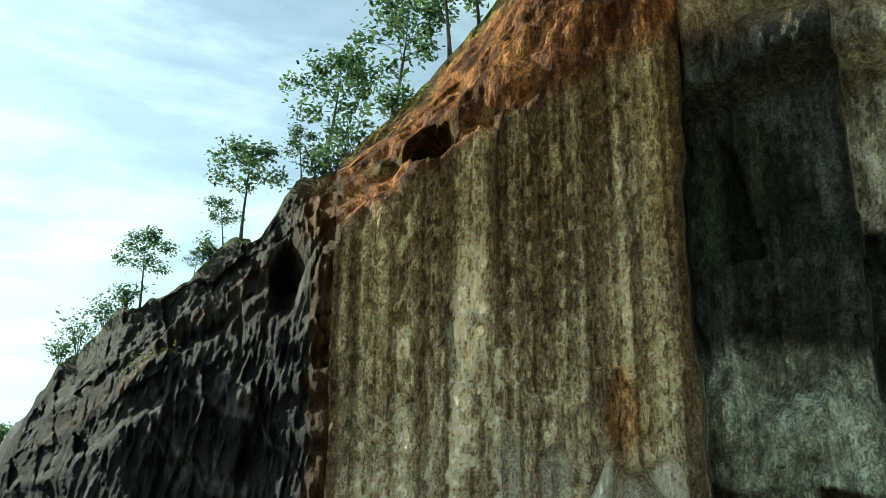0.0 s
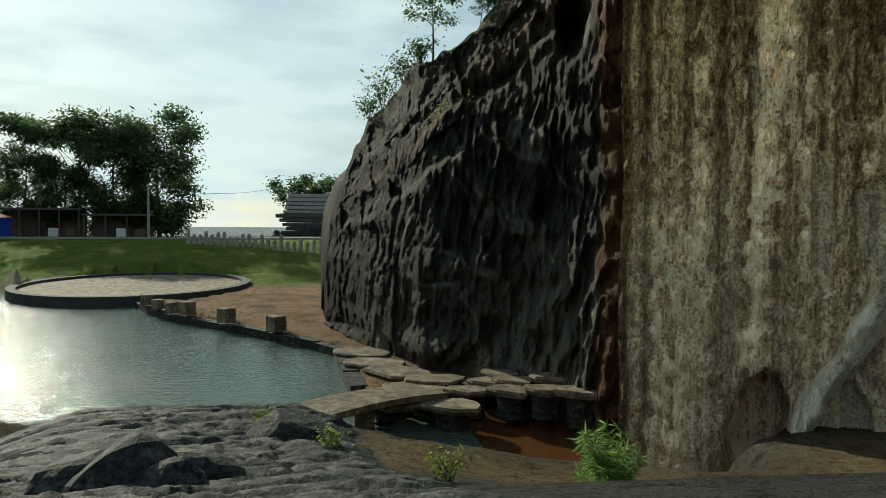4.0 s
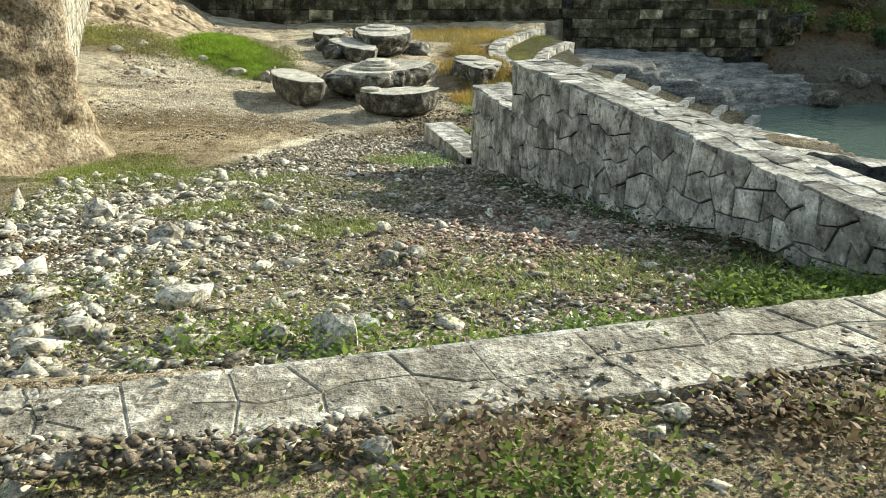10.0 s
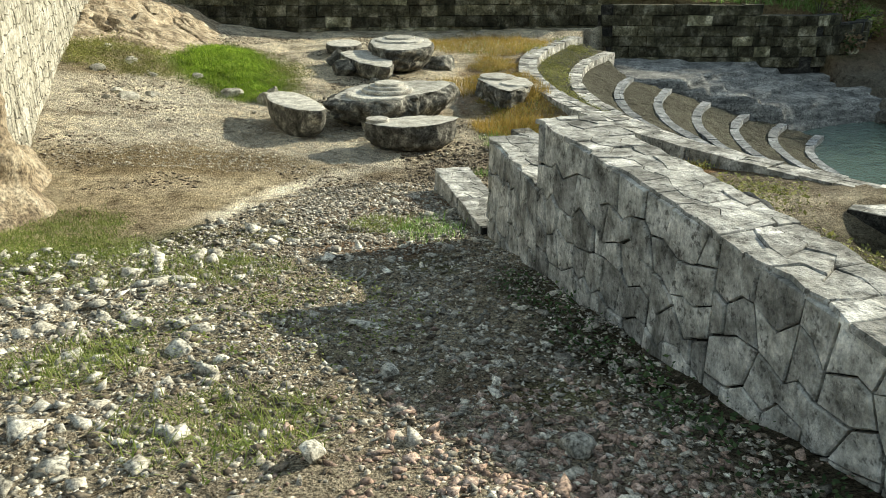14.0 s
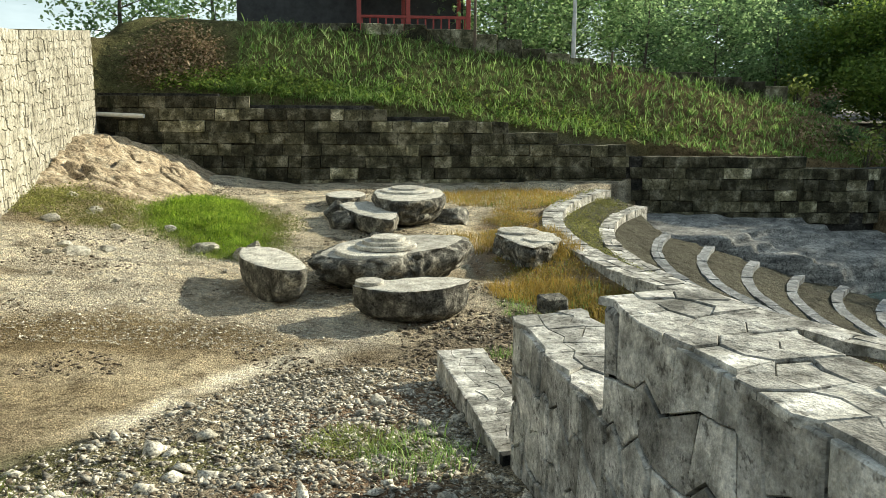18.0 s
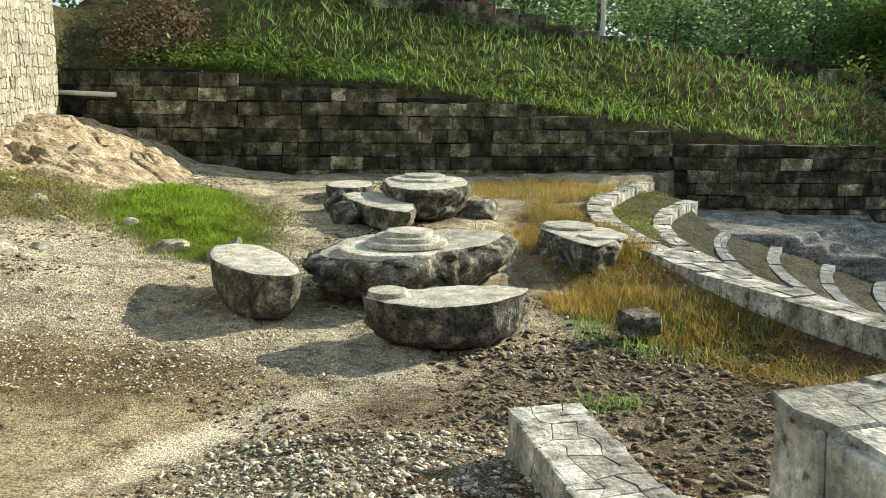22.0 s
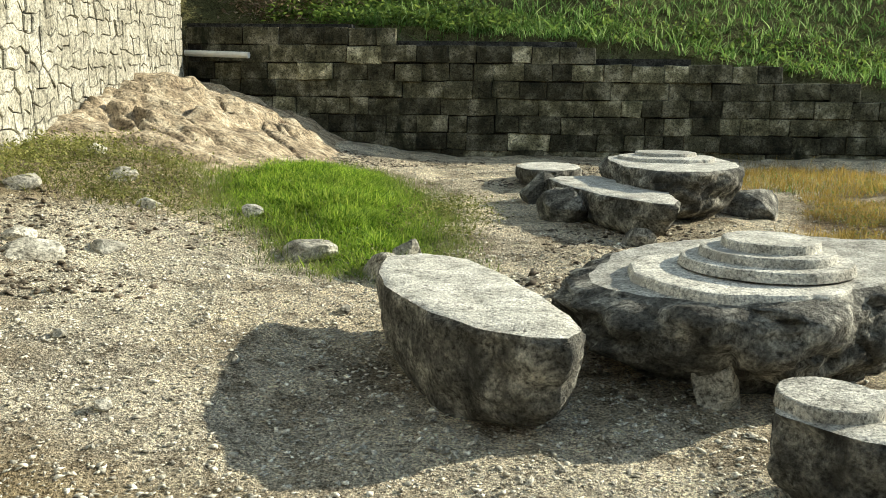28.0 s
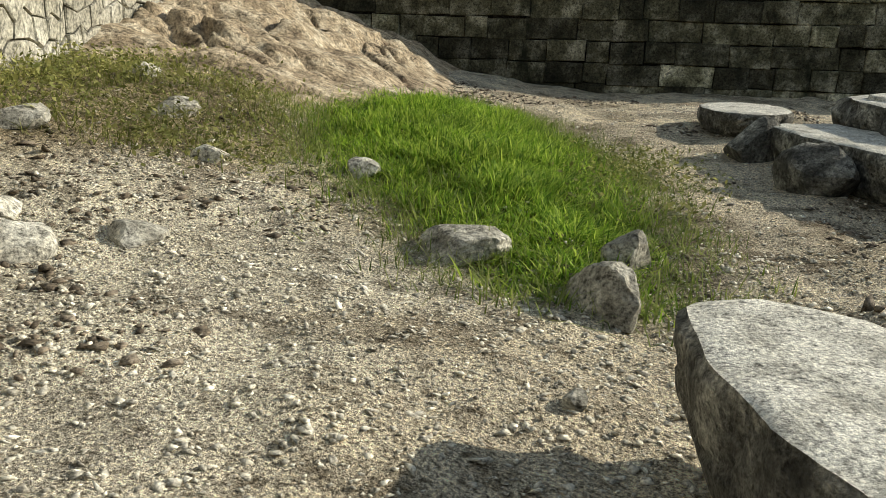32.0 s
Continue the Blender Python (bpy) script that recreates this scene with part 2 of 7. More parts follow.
def cliff_mat():
    """Tuff cliff: the painted zone colour (attribute zone) with vertical run-off streaks and chisel grain."""
    m, n, l, b = nodes_of("cliff_tuff")
    geo = n.new("ShaderNodeNewGeometry").outputs["Position"]
    at = n.new("ShaderNodeVertexColor")
    at.layer_name = "zone"
    st = noise_tex(n, l, geo, 1.5, 3, 0.6, (1, 1, 0.02))
    big = noise_tex(n, l, geo, 0.35, 6, 0.6)
    ch = noise_tex(n, l, geo, 20.0, 3, 0.6, (1, 1, 0.38))
    mp = n.new("ShaderNodeMapping")
    mp.inputs["Scale"].default_value = (1, 1, 0.42)
    wob = n.new("ShaderNodeTexNoise")
    wob.inputs["Scale"].default_value = 2.5
    l.new(geo, wob.inputs["Vector"])
    wadd = n.new("ShaderNodeVectorMath")
    wadd.operation = "MULTIPLY_ADD"
    wadd.inputs[1].default_value = (0.3, 0.3, 0.3)
    l.new(wob.outputs["Color"], wadd.inputs[0])
    l.new(geo, wadd.inputs[2])
    l.new(wadd.outputs["Vector"], mp.inputs["Vector"])
    vo = n.new("ShaderNodeTexVoronoi")
    vo.inputs["Scale"].default_value = 9.0
    l.new(mp.outputs["Vector"], vo.inputs["Vector"])
    sepc = n.new("ShaderNodeSeparateColor")
    l.new(vo.outputs["Color"], sepc.inputs["Color"])
    rv = ramp(n, [(0.0, (0.74, 0.70, 0.64)), (0.45, (1.06, 1.04, 1.0)), (1.0, (1.3, 1.28, 1.22))])
    l.new(sepc.outputs["Red"], rv.inputs["Fac"])
    fine = noise_tex(n, l, geo, 22.0, 4, 0.7)
    rs = ramp(n, [(0.40, (0.46, 0.38, 0.29)), (0.5, (1.18, 1.12, 1.0)), (0.6, (1.95, 1.9, 1.76))])
    l.new(st, rs.inputs["Fac"])
    rb = ramp(n, [(0.3, (0.8, 0.77, 0.73)), (0.7, (1.18, 1.16, 1.13))])
    l.new(big, rb.inputs["Fac"])
    rc = ramp(n, [(0.36, (0.55, 0.51, 0.45)), (0.49, (1.04, 1.04, 1.02)), (0.62, (1.4, 1.4, 1.34))])
    l.new(ch, rc.inputs["Fac"])
    c = mix_col(n, l, "MULTIPLY", at.outputs["Alpha"], at.outputs["Color"], rs.outputs["Color"])
    c = mix_col(n, l, "MULTIPLY", 1.0, c, rb.outputs["Color"])
    st2 = noise_tex(n, l, geo, 5.5, 2, 0.6, (1, 1, 0.02))
    rs2 = ramp(n, [(0.38, (0.55, 0.48, 0.41)), (0.5, (1.15, 1.12, 1.07)), (0.64, (1.6, 1.57, 1.5))])
    l.new(st2, rs2.inputs["Fac"])
    c = mix_col(n, l, "MULTIPLY", at.outputs["Alpha"], c, rs2.outputs["Color"])
    c = mix_col(n, l, "MULTIPLY", at.outputs["Alpha"], c, rc.outputs["Color"])
    c = mix_col(n, l, "MULTIPLY", at.outputs["Alpha"], c, rv.outputs["Color"])
    # fine tone follows the bump, colouring in relief shading of the chisel marks
    rfi = ramp(n, [(0.36, (0.55, 0.52, 0.48)), (0.5, (1, 1, 0.99)), (0.64, (1.5, 1.48, 1.42))])
    l.new(fine, rfi.inputs["Fac"])
    c = mix_col(n, l, "MULTIPLY", 0.9, c, rfi.outputs["Color"])
    l.new(c, b.inputs["Base Color"])
    b.inputs["Roughness"].default_value = 0.75
    b.inputs["Specular IOR Level"].default_value = 0.08
    bump(n, l, b, [(sepc.outputs["Red"], 1.0, 0.2), (ch, 1.0, 0.2), (fine, 0.8, 0.06)])
    return m


M_GROUND = ground_mat()
M_CLIFF = cliff_mat()
M_WATER = water_mat("pond_water", (0.085, 0.125, 0.105), 4.5, 0.6, 0.085)
M_POOL = water_mat("muddy_water", (0.10, 0.045, 0.018), 6.0, 0.05, 0.05)
M_WALL = stone_mat("grey_wall_stone", (0.075, 0.07, 0.058), (0.36, 0.35, 0.315), (0.68, 0.66, 0.61), 5.0, 38, 0.92, 0.04, (0.13, 0.125, 0.105), None, 0.4, grain=0.45)
M_KERB = stone_mat("kerb_stone", (0.10, 0.09, 0.07), (0.30, 0.275, 0.225), (0.56, 0.53, 0.455), 5.0, 40, 0.93, 0.035, (0.20, 0.175, 0.13), grain=0.55)
M_MORTAR = stone_mat("dark_mortar", (0.012, 0.012, 0.011), (0.035, 0.034, 0.031), (0.09, 0.086, 0.078), 6, 60, 0.95, 0.01)
M_MORTAR2 = stone_mat("sandy_mortar", (0.20, 0.18, 0.14), (0.36, 0.33, 0.27), (0.50, 0.465, 0.39), 5, 55, 0.95, 0.015)
M_WHITE = stone_mat("pale_wall_stone", (0.19, 0.175, 0.135), (0.34, 0.32, 0.262), (0.49, 0.468, 0.405), 2.6, 34, 0.92, 0.02)
M_WHITE_MORTAR = stone_mat("pale_mortar", (0.05, 0.046, 0.038), (0.11, 0.10, 0.085), (0.2, 0.19, 0.16), 5, 50, 0.95, 0.01)
M_BLOCK = stone_mat("mossy_block", (0.018, 0.018, 0.010), (0.105, 0.098, 0.062), (0.33, 0.31, 0.235), 3.2, 38, 0.93, 0.04, (0.02, 0.023, 0.013), None, 0.75, tones=((0.0, 0.35), (0.6, 0.85), (0.85, 1.3), (1.0, 2.4)))
M_BOULDER = stone_mat("boulder_stone", (0.03, 0.029, 0.025), (0.145, 0.138, 0.118), (0.47, 0.45, 0.385), 6.5, 46, 0.9, 0.08, (0.045, 0.043, 0.036))
M_BTOP = stone_mat("sawn_stone", (0.24, 0.225, 0.19), (0.46, 0.44, 0.385), (0.64, 0.615, 0.55), 6.0, 85, 0.9, 0.02, (0.33, 0.31, 0.27))
M_WEATHERED = stone_mat("weathered_stone", (0.13, 0.12, 0.095), (0.34, 0.32, 0.265), (0.58, 0.55, 0.47), 7.0, 50, 0.92, 0.04)
M_SHORE = stone_mat("shore_rock", (0.05, 0.047, 0.04), (0.13, 0.122, 0.105), (0.27, 0.255, 0.22), 3.0, 30, 0.85, 0.05)
# dark bluish stone for the inner rings, with shade in its colour
M_RING_SHADED = stone_mat("shaded_theatre_stone", (0.08, 0.085, 0.088), (0.19, 0.20, 0.205), (0.36, 0.37, 0.38), 4.0, 38, 0.92, 0.03, None, None, 0.3, grain=0.5)
M_RUBBLE = stone_mat("rubble_stone", (0.20, 0.185, 0.15), (0.39, 0.37, 0.315), (0.60, 0.575, 0.505), 6.0, 60, 0.92, 0.012, vary=0.3)
M_SHARD = stone_mat("gravel_shard", (0.22, 0.20, 0.16), (0.45, 0.415, 0.345), (0.68, 0.64, 0.555), 9.0, 70, 0.92, 0.01, island=True, tones=((0.0, 0.28), (0.55, 0.8), (0.85, 1.1), (1.0, 1.45)))
M_CRUMB = stone_mat("sand_crumb", (0.34, 0.31, 0.25), (0.56, 0.52, 0.43), (0.76, 0.72, 0.62), 9.0, 70, 0.92, 0.01, island=True, tones=((0.0, 0.6), (0.7, 1.0), (1.0, 1.3)))
M_PINK = stone_mat("reddish_gravel", (0.19, 0.13, 0.10), (0.34, 0.245, 0.195), (0.52, 0.41, 0.34), 9.0, 70, 0.92, 0.01, vary=0.5, island=True)
M_CLOD = stone_mat("soil_clod", (0.09, 0.072, 0.052), (0.16, 0.13, 0.095), (0.26, 0.22, 0.17), 9.0, 70, 0.95, 0.01, vary=0.5, island=True)
M_ROCK = stone_mat("dark_wet_rock", (0.012, 0.014, 0.014), (0.035, 0.038, 0.038), (0.11, 0.11, 0.102), 3.0, 26, 0.72, 0.05, None, (1, 1, 2.5), gloss=0.1)
M_STRATA = stone_mat("layered_grey_rock", (0.08, 0.083, 0.082), (0.24, 0.24, 0.23), (0.46, 0.455, 0.43), 1.8, 24, 0.9, 0.05, None, (1, 1, 5))
M_TAN = stone_mat("tan_outcrop", (0.10, 0.07, 0.045), (0.33, 0.265, 0.18), (0.54, 0.47, 0.355), 4.0, 26, 0.92, 0.06)
M_SLAB = stone_mat("path_slab", (0.07, 0.055, 0.04), (0.18, 0.145, 0.105), (0.34, 0.285, 0.215), 2.5, 30, 0.85, 0.02)
M_BARK = stone_mat("bark", (0.05, 0.042, 0.035), (0.11, 0.095, 0.08), (0.2, 0.18, 0.15), 6, 40, 0.95, 0.02, None, (1, 1, 0.2))
M_LEAF = leaf_mat("tree_leaf", (0.06, 0.10, 0.045), (0.11, 0.175, 0.075), (0.18, 0.26, 0.115), 0.6)
M_LEAF2 = leaf_mat("bright_leaf", (0.08, 0.14, 0.03), (0.17, 0.25, 0.05), (0.30, 0.38, 0.09), 0.5)
# brighter leaf copy, with the slope trees' back light in its colour
M_LEAF3 = leaf_mat("sunlit_leaf", (0.13, 0.22, 0.10), (0.25, 0.38, 0.17), (0.42, 0.55, 0.28), 0.65)
M_GRASS = leaf_mat("green_grass", (0.045, 0.11, 0.010), (0.24, 0.39, 0.035), (0.58, 0.68, 0.12), 0.45)
M_DRY = leaf_mat("dry_grass", (0.16, 0.15, 0.03), (0.42, 0.27, 0.06), (0.58, 0.44, 0.15), 0.4)
M_WEED = leaf_mat("weed_leaf", (0.10, 0.15, 0.03), (0.24, 0.29, 0.07), (0.40, 0.42, 0.16), 0.4)
M_OLIVE = leaf_mat("olive_leaf", (0.11, 0.125, 0.033), (0.25, 0.26, 0.075), (0.44, 0.42, 0.16), 0.35)
M_HILL = leaf_mat("hill_blade", (0.07, 0.15, 0.03), (0.22, 0.36, 0.09), (0.48, 0.60, 0.26), 0.5)
M_DEAD = leaf_mat("withered_leaf", (0.15, 0.10, 0.06), (0.28, 0.20, 0.125), (0.42, 0.33, 0.22), 0.3)
M_CONC = plain_mat("concrete", (0.36, 0.36, 0.35), 0.9, 0, 3.0, 0.35)
M_DARKC = plain_mat("dark_concrete", (0.055, 0.055, 0.055), 0.9, 0, 4.0, 0.4)
M_BLUE = plain_mat("blue_tarpaulin", (0.015, 0.05, 0.42), 0.6, 0, 3.0, 0.2)
M_RED = plain_mat("red_canvas", (0.30, 0.05, 0.05), 0.7, 0, 3.0, 0.3)
M_ROOF = plain_mat("old_roof", (0.09, 0.085, 0.08), 0.9, 0, 4.0, 0.4)
M_WOOD = plain_mat("weathered_wood", (0.12, 0.09, 0.065), 0.85, 0, 9.0, 0.4)
M_POLE = plain_mat("galvanised_pole", (0.55, 0.56, 0.56), 0.5, 0.3, 6.0, 0.2)
M_PIPE = plain_mat("white_pvc", (0.75, 0.75, 0.72), 0.45, 0, 8.0, 0.15)
M_REDP = plain_mat("red_paint", (0.35, 0.06, 0.05), 0.55, 0, 8.0, 0.25)
M_WHITEP = plain_mat("white_paint", (0.75, 0.75, 0.72), 0.6, 0, 6.0, 0.2)
M_WIRE = plain_mat("black_cable", (0.03, 0.03, 0.03), 0.6)


# ---- helpers of this scene ----
def part(name, bm, material, parent=None, label="", smooth=False):
    me = bpy.data.meshes.new(name)
    bm.to_mesh(me)
    bm.free()
    me.materials.append(material)
    if smooth:
        me.shade_smooth()
    ob = new(name, me)
    if parent is not None:
        ob.parent = parent
    if label:
        ob["label"] = label
    return ob


def mesh_part(name, verts, faces, material, parent=None, label="", smooth=False):
    me = bpy.data.meshes.new(name)
    me.from_pydata([tuple(v) for v in verts], [], [tuple(f) for f in faces])
    me.update()
    me.materials.append(material)
    if smooth:
        me.shade_smooth()
    ob = new(name, me)
    if parent is not None:
        ob.parent = parent
    if label:
        ob["label"] = label
    return ob


def array_mesh(name, v, f, material, smooth=True):
    """A mesh from numpy arrays; the faces all have the same number of corners."""
    me = bpy.data.meshes.new(name)
    nv, nf, k = len(v), len(f), f.shape[1]
    me.vertices.add(nv)
    me.vertices.foreach_set("co", np.asarray(v, dtype=np.float32).ravel())
    me.loops.add(nf * k)
    me.loops.foreach_set("vertex_index", np.asarray(f, dtype=np.int32).ravel())
    me.polygons.add(nf)
    me.polygons.foreach_set("loop_start", np.arange(0, nf * k, k, dtype=np.int32))
    me.polygons.foreach_set("loop_total", np.full(nf, k, dtype=np.int32))
    me.update(calc_edges=True)
    me.validate()
    me.materials.append(material)
    if smooth:
        me.shade_smooth()
    return me


def set_zone(me, cols, alpha=None):
    ca = me.color_attributes.new("zone", "FLOAT_COLOR", "POINT")
    rgba = np.ones((len(cols), 4), dtype=np.float32)
    rgba[:, :3] = cols
    if alpha is not None:
        rgba[:, 3] = alpha
    ca.data.foreach_set("color", rgba.ravel())


def empty(name, loc=(0, 0, 0)):
    ob = new(name)
    ob.location = loc
    return ob


def box_bm(bm, x0, y0, z0, x1, y1, z1, jitter=0.0, rng=None):
    vs = []
    for z in (z0, z1):
        for x, y in ((x0, y0), (x1, y0), (x1, y1), (x0, y1)):
            j = [rng.uniform(-jitter, jitter) for _ in range(3)] if rng else (0, 0, 0)
            vs.append(bm.verts.new((x + j[0], y + j[1], z + j[2])))
    for f in ((3, 2, 1, 0), (4, 5, 6, 7), (0, 1, 5, 4), (1, 2, 6, 5), (2, 3, 7, 6), (3, 0, 4, 7)):
        bm.faces.new([vs[i] for i in f])
    return vs


def bevelled_box(x0, y0, z0, x1, y1, z1, w=0.02, jitter=0.0, rng=None):
    bm = bmesh.new()
    box_bm(bm, x0, y0, z0, x1, y1, z1, jitter, rng)
    bmesh.ops.bevel(bm, geom=bm.edges[:], offset=w, segments=1, affect="EDGES")
    return bm


def tube_bm(bm, pts, radii, seg=6, cap=True):
    """A tapered tube along pts."""
    rings = []
    for i, p in enumerate(pts):
        p = Vector(p)
        d = Vector(pts[min(i + 1, len(pts) - 1)]) - Vector(pts[max(i - 1, 0)])
        d.normalize()
        u = d.orthogonal().normalized()
        v = d.cross(u)
        rings.append([bm.verts.new(p + radii[i] * (math.cos(2 * math.pi * k / seg) * u + math.sin(2 * math.pi * k / seg) * v)) for k in range(seg)])
    for a, b in zip(rings, rings[1:]):
        # match the nearest start to avoid a twist
        s = min(range(seg), key=lambda k: (b[k].co - a[0].co).length)
        for k in range(seg):
            bm.faces.new((a[k], a[(k + 1) % seg], b[(k + 1 + s) % seg], b[(k + s) % seg]))
    if cap:
        bm.faces.new(rings[-1])
        bm.faces.new(rings[0][::-1])


_LAT = np.random.RandomState(7).rand(4096)


def vnoise(x, y, z=0.0):
    """Value noise of arrays, about -1 to 1."""
    x, y, z = np.broadcast_arrays(np.asarray(x, float), np.asarray(y, float), np.asarray(z, float))
    xi, yi, zi = np.floor(x).astype(np.int64), np.floor(y).astype(np.int64), np.floor(z).astype(np.int64)
    fx, fy, fz = x - xi, y - yi, z - zi
    fx, fy, fz = (t * t * (3 - 2 * t) for t in (fx, fy, fz))

    def lat(i, j, k):
        return _LAT[(i * 1619 + j * 31337 + k * 6971 + (i * j) % 97 * 13) % 4096]
    out = 0
    for a in (0, 1):
        for b in (0, 1):
            for c in (0, 1):
                out = out + lat(xi + a, yi + b, zi + c) * (fx if a else 1 - fx) * (fy if b else 1 - fy) * (fz if c else 1 - fz)
    return out * 2 - 1


def fbm(x, y, z=0.0, octaves=4, gain=0.5):
    s, amp = 0, 1.0
    for o in range(octaves):
        s = s + amp * vnoise(np.asarray(x) * 2 ** o + 17.3 * o, np.asarray(y) * 2 ** o - 9.1 * o, np.asarray(z) * 2 ** o + 3.7 * o)
        amp *= gain
    return s


def sstep(a, b, t):
    t = np.clip((t - a) / (b - a), 0, 1)
    return t * t * (3 - 2 * t)


def poly_dist(px, py, poly):
    """Distance to a closed outline, negative inside."""
    px, py = np.asarray(px, float), np.asarray(py, float)
    d = np.full(px.shape, 1e9)
    inside = np.zeros(px.shape, bool)
    for (x0, y0), (x1, y1) in zip(poly, poly[1:] + poly[:1]):
        ex, ey = x1 - x0, y1 - y0
        t = np.clip(((px - x0) * ex + (py - y0) * ey) / (ex * ex + ey * ey), 0, 1)
        d = np.minimum(d, np.hypot(px - x0 - t * ex, py - y0 - t * ey))
        hit = ((y0 > py) != (y1 > py)) & (px < (x1 - x0) * (py - y0) / (y1 - y0 + 1e-12) + x0)
        inside ^= hit
    return np.where(inside, -d, d)


# ---- the plan ----
WATER_Z = -1.9
ARC_C = (13.6, 12.2)
ARC_R = [11.7, 10.58, 9.52, 8.6, 7.68, 6.78, 5.9, 5.05]
ARC_Z = [0.28, -0.05, -0.47, -0.73, -1.07, -1.34, -1.52, -1.75]
ARC_TIP = [139, 139.5, 147, 145, 141.5, 138, 135, 132]
POND = [(9.0, 8.0), (11.3, 15.4), (13.4, 17.3), (19.0, 18.2), (31.0, 19.6), (45.0, 20.5), (58.0, 21.3), (57.5, 15.0), (52.0, 8.0), (46.5, 4.9),
        (32.5, -3.4), (27.7, -6.2), (20.1, -6.5), (18.0, -4.4), (13.0, -3.0), (10.8, 0.5), (8.0, 2.5), (6.6, 5.0)]
PIT = [(8.0, -6.5), (12.0, -5.6), (17.0, -6.6), (19.5, -8.6), (15.0, -11.5), (10.0, -12.5), (6.5, -10.0)]
GRASS_PATCH = [(-3.12, 11.95), (-2.92, 12.4), (-3.0, 14.0), (-3.25, 15.5), (-3.8, 16.7), (-4.5, 16.9), (-5.1, 16.2), (-5.2, 15.2), (-4.85, 14.1), (-4.3, 13.2), (-3.75, 12.55), (-3.4, 12.0)]
LEFT_WALL = [(-5.3, 5.5), (-5.65, 6.9), (-6.3, 10.0), (-7.1, 14.6), (-7.65, 20.4)]


def line_x(y, pts):
    ys = [p[1] for p in pts]
    return np.interp(y, ys, [p[0] for p in pts])


def stripe_y(x):
    """Worn pale line across the sand."""
    return np.interp(x, [-4.2, -3.5, -3.0, -2.5, -2.1, -1.75, -1.2], [4.1, 4.6, 5.35, 6.6, 7.25, 7.55, 7.8])


def land(x, y):
    """Height of the ground, and the zone's colour."""
    x, y = np.asarray(x, float), np.asarray(y, float)
    col = np.zeros(x.shape + (3,))

    def paint(mask, c):
        m = np.clip(mask, 0, 1)[..., None]
        col[:] = col * (1 - m) + np.array(c) * m
    col[:] = (0.10, 0.105, 0.06)
    nz = fbm(x * 0.8, y * 0.8, 0, 4)
    nf = fbm(x * 3.1, y * 3.1, 5, 3)
    # gravel slope and sand floor
    prof = np.interp(y, [-12, -3.1, -1.3, -0.4, 2.0, 4.3, 6.4, 8.0, 10.0, 12.0, 15.0, 19.0, 20.5, 40], [1.75, 1.6, 1.32, 1.17, 0.72, 0.34, 0.16, 0.07, 0.08, 0.12, 0.22, 0.32, 0.36, 0.4])
    h = prof + 0.035 * nz + 0.022 * nf + 0.012 * fbm(x * 6.5, y * 6.5, 8, 2)
    h = h + 0.12 * np.clip(-x - 3.1, 0, 3) * sstep(5, 10.5, y) * (y < 21) - 0.055 * np.clip(x + 1.3, 0, 2.4) * sstep(6, 8.5, y) * (y < 20)
    h = h - 0.12 * np.exp(-((x + 1.6) / 1.9) ** 2 - ((y - 7.6) / 1.7) ** 2)
    paint(np.ones_like(x), (0.71, 0.65, 0.53))
    paint(sstep(0.1, 0.55, fbm(x * 1.1, y * 1.5, 47, 4)) * 0.55, (0.30, 0.26, 0.19))
    paint(sstep(-0.1, -0.6, fbm(x * 0.6, y * 0.6, 49, 3)) * 0.6, (0.78, 0.75, 0.66))
    paint(sstep(0.25, 0.6, fbm(x * 2.2, y * 2.6, 50, 3)) * 0.55, (0.20, 0.16, 0.11))
    tan = sstep(8.9, 8.1, y + 0.4 * nz) * sstep(-1.2, -2.0, x + 0.3 * nz)
    paint(tan * 0.75, (0.46, 0.385, 0.26))
    heap = sstep(0.35, -0.75, poly_dist(x, y, GRASS_PATCH) + 0.12 * nz)
    h = h + 0.16 * np.clip(-x - 5.0, 0, 2) * sstep(10.5, 12.5, y) * (y < 21)
    h = h + 0.11 * heap
    bank_soil = sstep(1.25, 0.7, np.hypot((x + 6.2) / 1.2, (y - 14.0) / 2.0) + 0.3 * nz)
    paint(bank_soil * 0.75, (0.30, 0.25, 0.16))
    paint(sstep(0.05, 0.4, heap), (0.10, 0.11, 0.035))
    pale = sstep(1.0, 0.3, np.abs(y - stripe_y(x) + 0.35 * nz) / 0.6) * sstep(-3.7, -3.1, x) * sstep(-1.1, -1.8, x)
    gravel = sstep(7.4, 5.9, y + 0.55 * (x + 1.2) + 0.5 * nz) * sstep(0.3, -0.3, y - stripe_y(x) + 0.2 * nz) * sstep(-3.4, -3.0, y)
    paint(gravel, (0.42, 0.375, 0.295))
    paint(gravel * sstep(0.15, 0.7, fbm(x * 0.9, y * 0.9, 41, 3)) * 0.7, (0.13, 0.15, 0.05))
    paint(gravel * sstep(0.2, 0.7, fbm(x * 0.7, y * 0.7, 45, 3)) * 0.75, (0.22, 0.135, 0.09))
    paint(pale * sstep(-0.6, -0.1, fbm(x * 2.2, y * 2.2, 55, 3)), (0.95, 0.91, 0.80))
    dark_soil = sstep(0.9, 0.3, np.abs(y - 8.0 - 0.5 * x + 0.3 * nz)) * sstep(-2.6, -1.2, x)
    paint(dark_soil * 0.7, (0.21, 0.175, 0.13))
    brown = sstep(1.35, 0.6, np.hypot((x + 3.8) / 1.75, (y - 8.0) / 0.72) + 0.25 * nz)
    paint(brown * 0.8, (0.20, 0.155, 0.085))
    right_soil = sstep(-0.2, 0.5, x) * sstep(4.5, 5.5, y) * sstep(9.6, 8.4, y)
    paint(right_soil * 0.85, (0.17, 0.145, 0.11))
